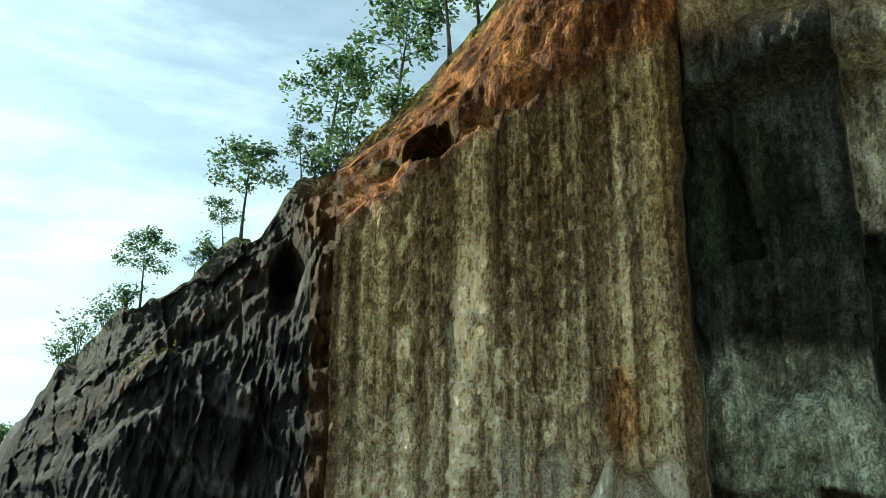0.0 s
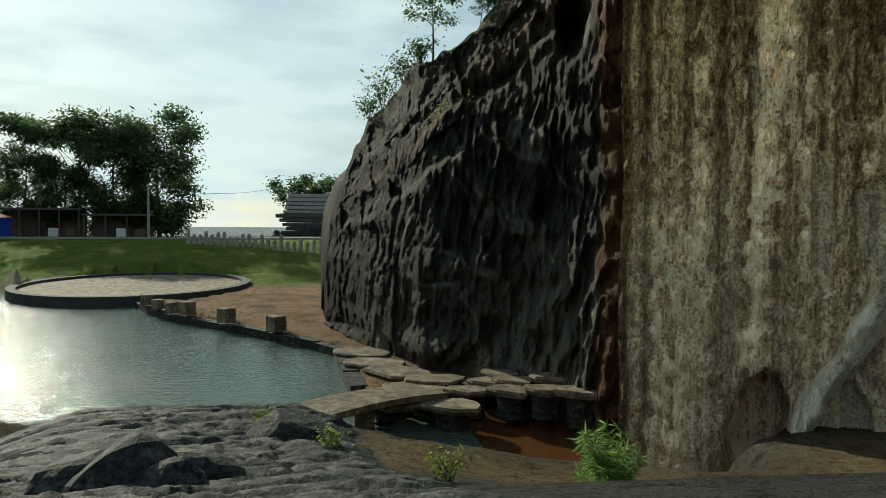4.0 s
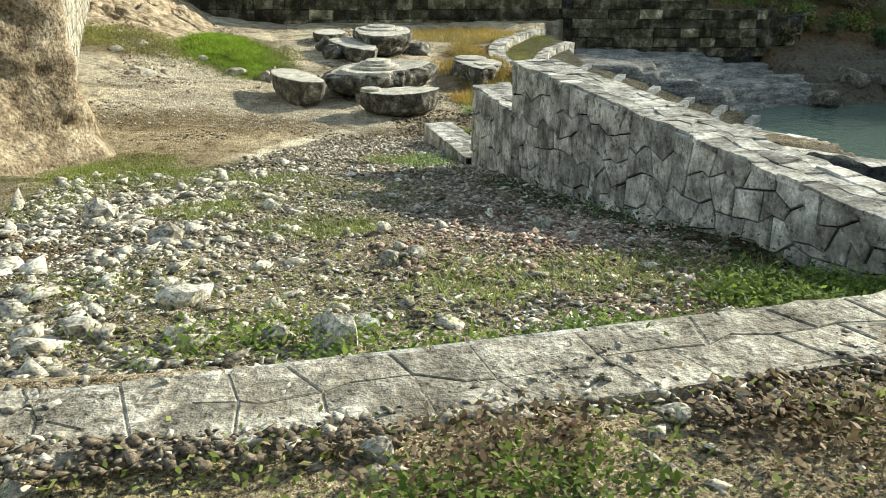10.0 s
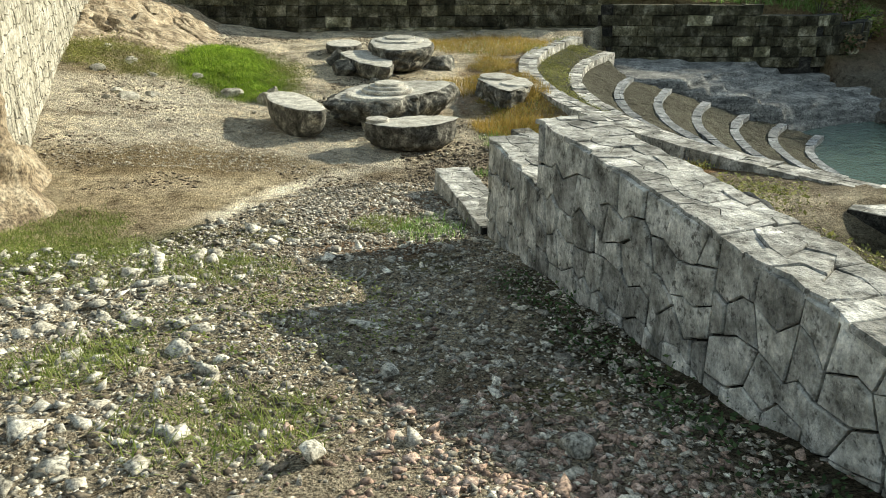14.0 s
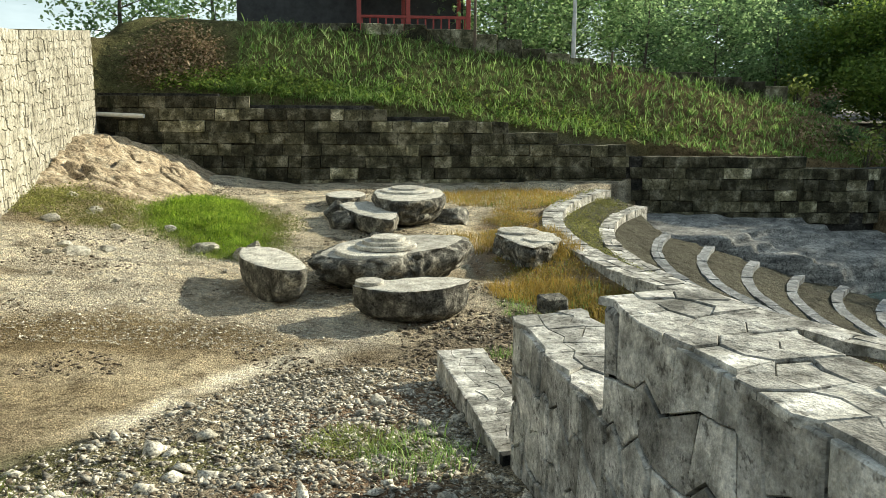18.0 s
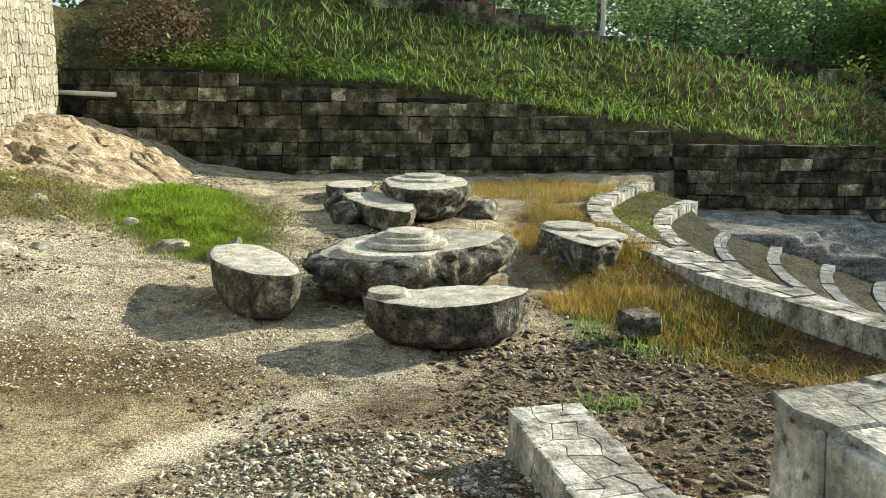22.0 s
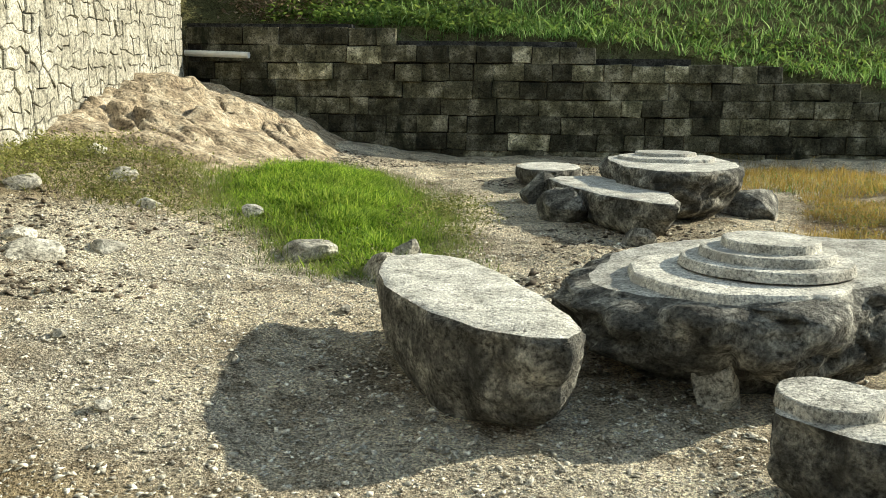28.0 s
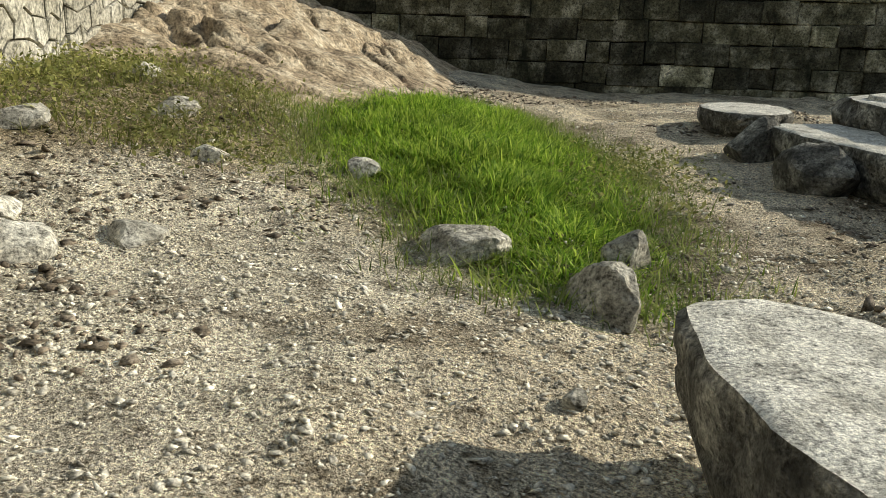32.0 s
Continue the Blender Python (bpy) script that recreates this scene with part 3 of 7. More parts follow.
    # ground coloured darker in a strip along the foot of the big wall
    foot_dark = sstep(0.5, 0.12, (0.02 - 0.09 * (y + 2.5)) - x + 0.25 * nz) * sstep(-2.9, -2.4, y) * sstep(3.0, 2.2, y)
    paint(foot_dark * 0.9, (0.07, 0.062, 0.045))
    # behind the big wall, before the outer ring
    r = np.hypot(x - ARC_C[0], y - ARC_C[1])
    ang = np.degrees(np.arctan2(y - ARC_C[1], x - ARC_C[0])) % 360
    behind = sstep(0.0, 0.35, x) * sstep(4.9, 4.0, y) * sstep(-3.2, -2.6, y)
    h = h * (1 - behind) + behind * np.clip(0.9 - 0.28 * (x - 0.4), 0.0, 1.0)
    paint(behind, (0.13, 0.12, 0.085))
    # terrace with the camera's stand
    ter = sstep(-2.95, -3.25, y + 0.04 * x)
    h = h * (1 - ter) + ter * (1.775 + 0.012 * nz + 0.012 * nf)
    h = h - 0.035 * ter * sstep(-3.78, -3.66, y + 0.075 * x) * (x > -9)
    paint(ter, (0.54, 0.47, 0.35))
    paint(ter * sstep(0.1, 0.6, fbm(x * 1.3, y * 1.3, 52, 3)) * 0.6, (0.22, 0.20, 0.11))
    # dark rock mound that falls from the terrace to the pond
    mound_h = np.interp(x, [0.2, 0.9, 2.5, 5.0, 8.0, 9.5, 11.0, 12.5, 14.5], [1.74, 1.66, 1.25, 0.72, 0.45, 0.25, -0.25, -1.1, -2.3])
    mound_h = mound_h - 0.35 * sstep(-5.2, -8.5, y) * sstep(1.5, 4, x) - (0.55 + 0.35 * sstep(5.0, 3.0, x)) * sstep(-2.4, 0.0, y) * sstep(0.5, 1.6, x)
    ridge = np.abs(fbm(x * 0.5 + 3, y * 0.7 + 0.35 * x, 2, 4))
    crack = np.abs(fbm(x * 1.1 + 0.6 * y, y * 2.2 - 0.5 * x, 12, 3))
    ripple = np.abs(fbm(x * 2.6 + 0.5 * nz, y * 0.85, 14, 3))
    mound_h = mound_h + (0.03 * ridge - 0.04 * sstep(0.10, 0.0, crack) - 0.02 * ripple) * sstep(0.5, 1.6, x)
    mound_h = mound_h + 0.06 * np.exp(-((x - 8.0) / 1.8) ** 2 - ((y + 2.6) / 2.2) ** 2)
    mound = sstep(0.25, 0.7, x + 0.25 * nz) * sstep(3.6, 1.6, y + 0.3 * x) * sstep(40, 14.5, x)
    mound = mound * sstep(-40, -16, y)
    h = np.where(mound > 0, h * (1 - mound) + mound * mound_h, h)
    paint(mound, (0.085, 0.09, 0.09))
    paint(mound * sstep(0.1, 0.8, nz) * 0.5, (0.14, 0.14, 0.13))
    # pit with a muddy pool below the cliff
    pd = poly_dist(x, y, PIT)
    pit = sstep(1.1, -0.6, pd + 0.25 * nz)
    h = h * (1 - pit) + pit * (-2.15 + 0.15 * nz)
    paint(pit, (0.13, 0.085, 0.055))
    shelf = sstep(0.5, 2.0, pd) * sstep(5.0, 2.5, pd) * sstep(-4.5, -6.5, y) * sstep(3.0, 5.0, x)
    paint(shelf, (0.20, 0.155, 0.10))
    # red path between the pond and the cliff
    south = sstep(16.5, 19, x) * sstep(8, 4, y - 0.42 * (x - 44))
    h = h * (1 - south) + south * (-1.55 + 0.06 * nz)
    paint(south * sstep(63, 57, x), (0.31, 0.215, 0.15))
    paint(south * sstep(63, 57, x) * sstep(0.0, 0.5, nz) * 0.7, (0.20, 0.16, 0.115))
    # rings of the small theatre
    th = (r < ARC_R[0] - 0.2) & (ang > np.interp(r, ARC_R[::-1], ARC_TIP[::-1]) - 0.5) & (ang < 232)
    steps = np.interp(r, [0, 4.9, 4.95], [-2.7, -2.6, -1.95])
    for k in range(len(ARC_R) - 1, 0, -1):
        lift = np.clip((r - ARC_R[k]) / (ARC_R[k - 1] - ARC_R[k] - 0.25), 0, 1) * (ARC_Z[k - 1] - ARC_Z[k] - (0.13 if k < 3 else 0.09))
        steps = np.where((r >= ARC_R[k] - 0.05) & (r < ARC_R[k - 1]), ARC_Z[k] - 0.02 + lift + 0.03 * nz, steps)
    h = np.where(th, steps, h)
    paint(th.astype(float), (0.13, 0.13, 0.11))
    rim = (r >= ARC_R[0] - 0.2) & (r < ARC_R[0] + 1.6) & (ang > 138) & (ang < 208)
    h = np.where(rim, np.maximum(h, ARC_Z[0] - 0.05 - 0.22 * sstep(180, 204, ang) - 0.17 * (r - ARC_R[0]) + 0.02 * nz), h)
    paint(rim * sstep(150, 165, ang) * sstep(1.5, 0.9, r - ARC_R[0] + 0.3 * nz) * 0.8, (0.22, 0.15, 0.085))
    paint(rim * sstep(170, 180, ang) * sstep(0.0, 0.4, nz) * 0.6, (0.30, 0.17, 0.10))
    # layered rock bank between the rings and the block wall, and on along the north shore
    nb = sstep(7.5, 10.0, x) * sstep(15.5, 17.0, y) + sstep(5.6, 6.6, x) * sstep(18.6, 19.4, y)
    nb = np.clip(nb, 0, 1) * (~th)
    pdist = poly_dist(x, y, POND)
    bank = np.interp(pdist, [-3, 0, 0.6, 2.0, 4.0, 9.0, 11.0], [-2.6, -2.0, -1.35, -0.85, -0.2, 0.9, 1.25])
    stair = np.floor(bank / 0.22) * 0.22 + 0.22 * sstep(0.55, 0.95, bank / 0.22 - np.floor(bank / 0.22))
    bank = 0.25 * bank + 0.75 * stair + 0.10 * nz + 0.05 * nf
    h = h * (1 - nb) + nb * bank
    wedge = (r < ARC_R[0] - 0.2) & (ang > 95) & (ang < 150) & (~th)
    fall = np.interp(r, [4, 6, 9, 11.7], [-2.4, -1.9, -1.3, -0.6]) + 0.16 * fbm(x * 0.8, y * 0.8, 61, 3)
    bed = fall / 0.15 - np.floor(fall / 0.15)
    fall = fall + 0.15 * (sstep(0.6, 0.95, bed) - bed) + 0.03 * nf
    h = np.where(wedge, np.minimum(h, fall), h)
    paint(wedge * 1.0, (0.20, 0.205, 0.20))
    paint(wedge * sstep(0.75, 0.95, bed) * 0.7, (0.07, 0.07, 0.068))
    paint(nb, (0.19, 0.18, 0.155))
    paint(nb * sstep(2.0, 4.5, pdist + 0.8 * nz), (0.24, 0.165, 0.10))
    paint(nb * sstep(2.5, 4.5, pdist) * sstep(0.0, 0.5, fbm(x * 0.6, y * 0.6, 73, 3)) * 0.8, (0.12, 0.15, 0.05))
    # terraced stand on the north shore
    sy = 22.9 + 0.072 * (x - 26.0)
    stand = sstep(19.0, 24.0, x) * sstep(-2.6, -2.0, y - sy) * sstep(72, 66, x)
    h = h * (1 - stand) + stand * np.where(y - sy > 2.1, 1.5, -0.2)
    paint(stand * sstep(2.0, 2.4, y - sy), (0.34, 0.34, 0.36))
    # slope with rows of young plants above the block wall
    wy = np.interp(x, [-8, 12.6, 16.0, 20.0, 30.0], [21.2, 20.9, 22.7, 27.2, 60.0])
    hl = sstep(0.0, 0.25, y - wy) * sstep(21, 17, x)
    top = np.interp(x, [-8, -4, 0, 4, 8, 12, 17], [2.55, 2.5, 2.2, 1.55, 1.05, 0.7, 0.35])
    rise = np.interp(y - wy, [0, 1.0, 3.4, 5, 9, 14, 60], [0.0, 0.42, 2.15, 2.35, 2.4, 2.4, 2.4]) * np.interp(x, [-8, 2, 8, 14, 20], [1.0, 1.0, 1.05, 0.7, 0.3])
    h = np.where(hl > 0, h * (1 - hl) + hl * (top + rise + 0.05 * nz), h)
    paint(hl, (0.15, 0.15, 0.07))
    paint(hl * sstep(3.0, 9.0, x + 2.0 * nz) * 0.8, (0.22, 0.16, 0.10))
    # high ground behind the pale wall
    lx = line_x(y, LEFT_WALL)
    lf = sstep(0.35, 0.55, lx - x) * (y > 5.85) * (y < 60)
    h = h * (1 - lf) + lf * np.interp(y, [4, 14, 20, 60], [3.1, 3.55, 4.05, 4.6])
    paint(lf, (0.13, 0.12, 0.07))
    # grass bank and road on the far shore
    far = sstep(56, 62, x - 0.0 * y)
    fb = np.interp(x, [55, 60, 66, 80, 90, 92, 130, 200, 3000], [-2.0, -1.6, -1.2, 0.55, 1.15, 1.2, 1.0, -6.0, -20.0])
    h = h * (1 - far) + far * (fb + 0.1 * nz * sstep(90, 84, x))
    paint(far, (0.12, 0.19, 0.035))
    paint(far * sstep(0.05, 0.6, nz) * 0.8, (0.20, 0.24, 0.06))
    paint(sstep(89.5, 90.5, x) * sstep(104, 103, x), (0.30, 0.31, 0.33))
    paint(sstep(103.5, 104.5, x), (0.10, 0.12, 0.09))
    # far ground tinted blue-grey for sea, distance haze put into the colour
    paint(sstep(220, 600, x), (0.22, 0.28, 0.34))
    plat = np.hypot((x - 58.2) / 11.9, (y - 7.4) / 7.9)
    h = np.where(plat < 1.0, np.minimum(h, -1.8), h)
    # pond bed
    h = np.where(pdist < 0.4, np.minimum(h, np.interp(pdist, [-2, 0.0, 0.4], [-2.9, -2.1, 0.6])), h)
    return h, col


def axis(*spans):
    out = []
    for a, b, s in spans:
        out += list(np.arange(a, b, s))
    return np.array(out)


gx = axis((-2500, -400, 300), (-400, -60, 40), (-60, -14, 4), (-14, -7, 0.35), (-7, 3, 0.085), (3, 11.5, 0.11), (11.5, 13, 0.3), (13, 40, 0.6), (40, 110, 1.5), (110, 400, 25), (400, 3200, 300))
gy = axis((-2500, -300, 300), (-300, -40, 30), (-40, -13, 2.5), (-13, -6, 0.3), (-6, 14, 0.085), (14, 24, 0.18), (24, 34, 0.5), (34, 120, 4), (120, 400, 40), (400, 3200, 300))
GX, GY = np.meshgrid(gx, gy)
GH, GC = land(GX, GY)
gi = np.arange(len(gx) * len(gy)).reshape(len(gy), len(gx))
gfaces = np.stack([gi[:-1, :-1], gi[:-1, 1:], gi[1:, 1:], gi[1:, :-1]], -1).reshape(-1, 4)
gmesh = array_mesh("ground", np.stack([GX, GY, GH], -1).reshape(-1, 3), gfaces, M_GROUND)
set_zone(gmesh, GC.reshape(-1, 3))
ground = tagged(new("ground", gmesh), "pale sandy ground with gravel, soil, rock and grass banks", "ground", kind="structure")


def ground_z(x, y):
    return float(land(np.array([float(x)]), np.array([float(y)]))[0][0])


def ground_zs(xs, ys):
    return land(np.asarray(xs), np.asarray(ys))[0]


# water
bm = bmesh.new()
bmesh.ops.create_grid(bm, x_segments=2, y_segments=2, size=1)
for v in bm.verts:
    v.co = (32 + v.co.x * 30, 8 + v.co.y * 17, WATER_Z)
tagged(part("water", bm, M_WATER), "grey-green rippled pond water with sun glitter", "water", kind="structure")
bm = bmesh.new()
bmesh.ops.create_circle(bm, cap_ends=True, segments=24, radius=1)
for v in bm.verts:
    v.co = (13.0 + v.co.x * 6.2, -8.8 + v.co.y * 3.6, -1.98)
tagged(part("water_pool", bm, M_POOL), "shallow rust-brown muddy pool below the cliff", "water", kind="structure")


# ---- the cliff ----
CLIFF_EYE = (-3.4, -5.25)
# bearing, foot distance, foot z, brow distance, brow z, crest distance, crest z
CLIFF = [(90.4, 40.5, -1.8, 40.8, -1.6, 41, -1.5), (90.6, 37.6, -1.55, 38.0, 0.6, 39.5, 1.6), (91.5, 35.4, -1.55, 36.2, 3.4, 39.0, 4.6), (93.6, 31.0, -1.6, 32.6, 4.6, 35.6, 7.5),
         (97.3, 26.6, -1.6, 27.0, 5.8, 29.5, 8.95), (101, 24.8, -1.6, 24.6, 7.6, 27.5, 9.66), (105.5, 22.6, -1.7, 22.3, 9.0, 25.2, 11.1), (108.5, 20.9, -2.0, 20.6, 9.4, 24.0, 12.25), (110.2, 19.8, -2.1, 19.4, 9.4, 23.2, 12.5),
         (110.96, 19.3, -2.1, 18.9, 9.4, 22.0, 12.15), (111.0, 14.0, -2.3, 14.1, 7.3, 18.6, 10.9), (115, 13.9, -2.3, 14.0, 8.0, 18.0, 11.6), (120.4, 13.7, -2.3, 13.8, 9.0, 17.2, 13.45),
         (127.7, 13.4, -2.2, 13.5, 9.75, 16.2, 16.0), (134.6, 13.1, -2.0, 13.2, 10.3, 15.8, 17.6), (136.2, 13.1, -1.9, 13.3, 10.3, 15.8, 17.7), (136.6, 14.6, -1.8, 13.4, 10.4, 15.8, 17.7),
         (150, 14.0, -0.6, 13.2, 10.2, 16.0, 17.5), (165, 15, 0.8, 15.5, 10.0, 19.0, 17.0), (185, 19, 1.6, 20, 9.0, 27.0, 15.0), (215, 30, 1.8, 31, 6.0, 36.0, 8.0)]
ctab = np.array(CLIFF, float)
caz = np.concatenate([np.arange(90.4, 110.9, 0.11), np.arange(110.9, 111.3, 0.04), np.arange(111.3, 136.1, 0.13), np.arange(136.1, 136.7, 0.06), np.arange(136.7, 152, 0.2), np.arange(152, 215.1, 1.5)])
foot_d, foot_z, brow_d, brow_z, crest_d, crest_z = (np.interp(caz, ctab[:, 0], ctab[:, k]) for k in range(1, 7))
NV1, NV2, NV3 = 190, 60, 5
cv = np.concatenate([np.linspace(-0.12, 1, NV1), 1 + np.linspace(0, 1, NV2 + 1)[1:], 2 + np.linspace(0, 1, NV3 + 1)[1:]])
AZ, V = np.meshgrid(caz, cv)
FD, FZ, BD, BZ, CD, CZ = (np.meshgrid(a, cv)[0] for a in (foot_d, foot_z, brow_d, brow_z, crest_d, crest_z))
v1, v2, v3 = np.clip(V, -0.2, 1), np.clip(V - 1, 0, 1), np.clip(V - 2, 0, 1)
CDIST = FD + (BD - FD) * np.clip(v1, 0, 1) ** 1.6 + (CD - BD) * v2 ** 1.15 + 45 * v3
CZZ = FZ + (BZ - FZ) * v1 + (CZ - BZ) * v2 ** 0.9 + 3.0 * v3
along = np.cumsum(np.concatenate([[0], np.hypot(np.diff(foot_d * np.sin(np.radians(caz))), np.diff(foot_d * np.cos(np.radians(caz))))]))
AL = np.meshgrid(along, cv)[0]
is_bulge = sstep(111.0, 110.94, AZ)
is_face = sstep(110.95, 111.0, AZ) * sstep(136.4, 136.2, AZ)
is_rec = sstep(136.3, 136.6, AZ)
below = sstep(1.12, 0.98, V)
above = 1 - below
lump = fbm(AL * 0.16, CZZ * 0.16, 8.0, 4)


def facet_of(a, b):
    """A random value for each cell of a slanted grid."""
    q = np.floor(a + 0.3 * b + 0.4 * lump) * 5.1 + np.floor(b + 0.3 * lump) * 2.3
    return _LAT[(np.abs(q * 10).astype(int) * 41) % 4096]


# dark bulge: folds that run down the rock, ledges and hollows
warp = 0.8 * fbm(AL * 0.3, CZZ * 0.3, 30, 3)
fold = np.abs(fbm(AL * 0.40 - 0.30 * CZZ + warp, CZZ * 0.2, 1.0, 3))
flute = np.abs(fbm(AL * 1.25 - 0.55 * CZZ + 2 * warp, CZZ * 0.34, 33.0, 3))
beds = (CZZ + 0.5 * warp) / 1.3
beds = sstep(0.0, 0.25, beds - np.floor(beds)) - (beds - np.floor(beds))
ledge = fbm(AL * 0.10, CZZ * 0.55, 4.0, 3)
ridge_line = np.exp(-(fbm(AL * 0.9 + 0.35 * CZZ + 2.5 * warp, CZZ * 0.13, 51, 2) / 0.09) ** 2) + 0.8 * np.exp(-(fbm(AL * 1.7 - 0.2 * CZZ - 2.0 * warp, CZZ * 0.2, 57, 2) / 0.08) ** 2)
# two beds stand back from the rock below them, and the upper one is split into blocks
bed_a = np.interp(AZ, [91, 92.2, 96, 103, 110.8], [4.2, 4.9, 6.3, 7.5, 8.8]) + 0.35 * fbm(AL * 0.5, AL * 0.1, 111, 3)
bed_b = np.interp(AZ, [91, 95, 100, 106, 110.8], [2.6, 4.0, 5.3, 5.6, 6.2]) + 0.3 * fbm(AL * 0.7, AL * 0.1, 113, 3)
up_a, up_b = sstep(-0.15, 0.35, CZZ - bed_a), sstep(-0.12, 0.22, CZZ - bed_b)
joint = np.floor(AL * 0.62 + 0.10 * CZZ + 0.35 * lump) * 3.7 + np.floor((CZZ - bed_b) * 0.75 + 0.3 * lump) * 1.9
joint = _LAT[(np.abs(joint * 10).astype(int) * 53) % 4096]
lower = 1 - 0.75 * up_b
far_end = 1 - 0.45 * sstep(101, 96, AZ)
d_bulge = far_end * (0.5 * fold * lower + 0.36 * flute * lower + 0.2 * np.abs(fbm(AL * 3.2 - 0.9 * CZZ + 3 * warp, CZZ * 0.35, 44, 2)) - 0.5 * lump + 0.3 * ledge - 0.3 * beds + 0.2 * fbm(AL * 2.2, CZZ * 1.2, 2, 3) + 0.17 * fbm(AL * 5, CZZ * 3.2, 7, 3)) + 0.2 * np.abs(fbm(AL * 2.2 - 1.0 * CZZ + 2.2 * warp, CZZ * 0.6, 35, 3)) * lower - 0.47 - 0.10 * ridge_line * lower + 0.65 * up_b + 0.8 * up_a + up_b * 0.95 * (joint - 0.5) - 0.22 * (facet_of(AL * 1.1, CZZ * 0.9) - 0.5) * up_a
cave = sstep(1.0, 0.3, np.hypot((AZ - 107.6) / 1.3, (CZZ - 8.6) / 1.5))
d_bulge = d_bulge + 2.4 * cave

# sawn and chiselled tall face: nearly flat, with run-off grooves and chip marks
PATCH = [(124.0, 3.2, 0.8, 1.0), (126.8, 3.2, 1.2, 1.0), (133.6, 3.0, 2.3, 0.85), (129.8, 1.55, 0.9, 0.55), (133.8, 0.6, 1.3, 0.75), (125.6, 0.2, 1.1, 0.6), (119.6, 5.6, 0.35, 0.6), (130.6, 0.1, 0.9, 0.4)]
smooth_cut = np.zeros_like(AZ)
pr_ = random.Random(5)
for pa, pz, pw_, ph in PATCH:
    q = np.zeros_like(AZ)
    for k in range(6):
        an = k * 1.05 + pr_.uniform(-0.3, 0.3)
        q = np.maximum(q, ((AZ - pa + 0.35 * (CZZ - pz)) / pw_ * math.cos(an) + (CZZ - pz) / ph * math.sin(an)) / pr_.uniform(0.72, 1.1))
    q = q + 0.10 * fbm(AL * 2.2, CZZ * 2.2, 61, 3)
    smooth_cut = np.maximum(smooth_cut, sstep(1.0, 0.8, q))
hollow = sstep(1.0, 0.85, np.hypot((AZ - 119.9 - 0.8 * CZZ) / 1.7, (CZZ - 0.0) / 1.1) + 0.25 * fbm(AL, CZZ, 63, 2))
groove = fbm(AL * 1.1, CZZ * 0.06, 3.0, 4)
chip = 0.5 * fbm(AL * 9.0, CZZ * 5.0, 6.0, 2) * (1 - 0.9 * smooth_cut)
d_face = 0.16 * smooth_cut + 1.1 * hollow + 0.16 * groove + 0.2 * chip + 0.10 * fbm(AL * 0.3, CZZ * 0.3, 5.0, 3)
diag = CZZ - 0.1 - (AZ - 122.6) * 0.43
facet = np.floor(AL * 0.9 + 0.5 * CZZ + 0.6 * lump) + 2.3 * np.floor(CZZ * 0.8 - 0.25 * AL + 0.5 * lump)
facet = _LAT[(np.abs(facet * 10).astype(int) * 37) % 4096]
low_right = sstep(0.0, -0.25, diag) * sstep(3.9, 3.4, CZZ + 0.25 * np.abs(AZ - 131) - 0.02 * (AZ - 128)) * sstep(121.8, 122.4, AZ)
diag = diag + 0.12 * fbm(AL * 1.5, CZZ * 1.5, 66, 2)
strip = sstep(0.42, 0.26, np.abs(diag)) * sstep(121.2, 121.8, AZ) * sstep(130.8, 130.0, AZ)
d_face = d_face + low_right * (0.15 + 0.16 * facet) - 0.5 * strip
niche = sstep(1.0, 0.85, np.hypot((AZ - 117.6) / 1.9, (CZZ - 9.6) / 0.55) ** 2)
# recess: hollow above, pale blocks below
panel = facet_of(AL * 0.75, CZZ * 0.28)
d_rec = 0.4 * lump - 0.25 * fold + 0.9 * sstep(4.2, 5.6, CZZ + 0.6 * lump) * sstep(10.1, 9.6, CZZ) + 0.2 * chip + 0.25 * fbm(AL * 1.3, CZZ * 0.25, 12, 3) + 0.9 * (panel - 0.5)
soil = 0.35 * fbm(AL * 0.45, CZZ * 0.45, 14, 4) + 0.5 * np.abs(fbm(AL * 1.3, CZZ * 0.8, 15, 4)) + 0.35 * fbm(AL * 4.5, CZZ * 3.5, 17, 3)
CDIST = CDIST + below * (is_bulge * d_bulge + is_face * d_face + is_rec * d_rec) + above * 0.3 * soil * (V < 1.6) + above * is_bulge * 0.8 * d_bulge * sstep(2.0, 1.6, V) + 1.6 * niche
CZZ = CZZ + above * (0.18 * fbm(AL * 0.5, v2 * 6, 16, 4) + 0.10 * (np.floor(v2 * 6 + 0.4 * lump) - v2 * 6 + 0.5)) * (V < 2.01)
CZZ = CZZ + 0.35 * fbm(AL * 0.8, AL * 0.05, 131, 4) * sstep(1.3, 1.9, V) * (V < 2.01)
AZ0 = AZ.copy()
AZ = AZ + 0.9 * sstep(109.9, 110.94, AZ) * is_bulge          # the dark bulge runs on behind the edge of the tan face
edge_z = np.arange(-3, 14, 0.62)
AZ = AZ + 0.22 * np.interp(CZZ, edge_z, np.random.RandomState(4).uniform(-0.75, 0.75, len(edge_z))) * (1 + 0.6 * np.abs(fbm(CZZ * 4, CZZ, 91, 2))) * sstep(133.0, 135.6, AZ) * sstep(139.5, 137.0, AZ) * sstep(0.0, 0.1, V) * sstep(1.1, 0.95, V)
AZ = AZ + 0.28 * fbm(CZZ * 0.55, AZ * 0.25, 71, 3) * sstep(0.0, 0.1, V) * sstep(2.0, 1.7, V)
CXX = CLIFF_EYE[0] + CDIST * np.sin(np.radians(AZ))
CYY = CLIFF_EYE[1] + CDIST * np.cos(np.radians(AZ))
ccol = np.zeros(AZ.shape + (3,))


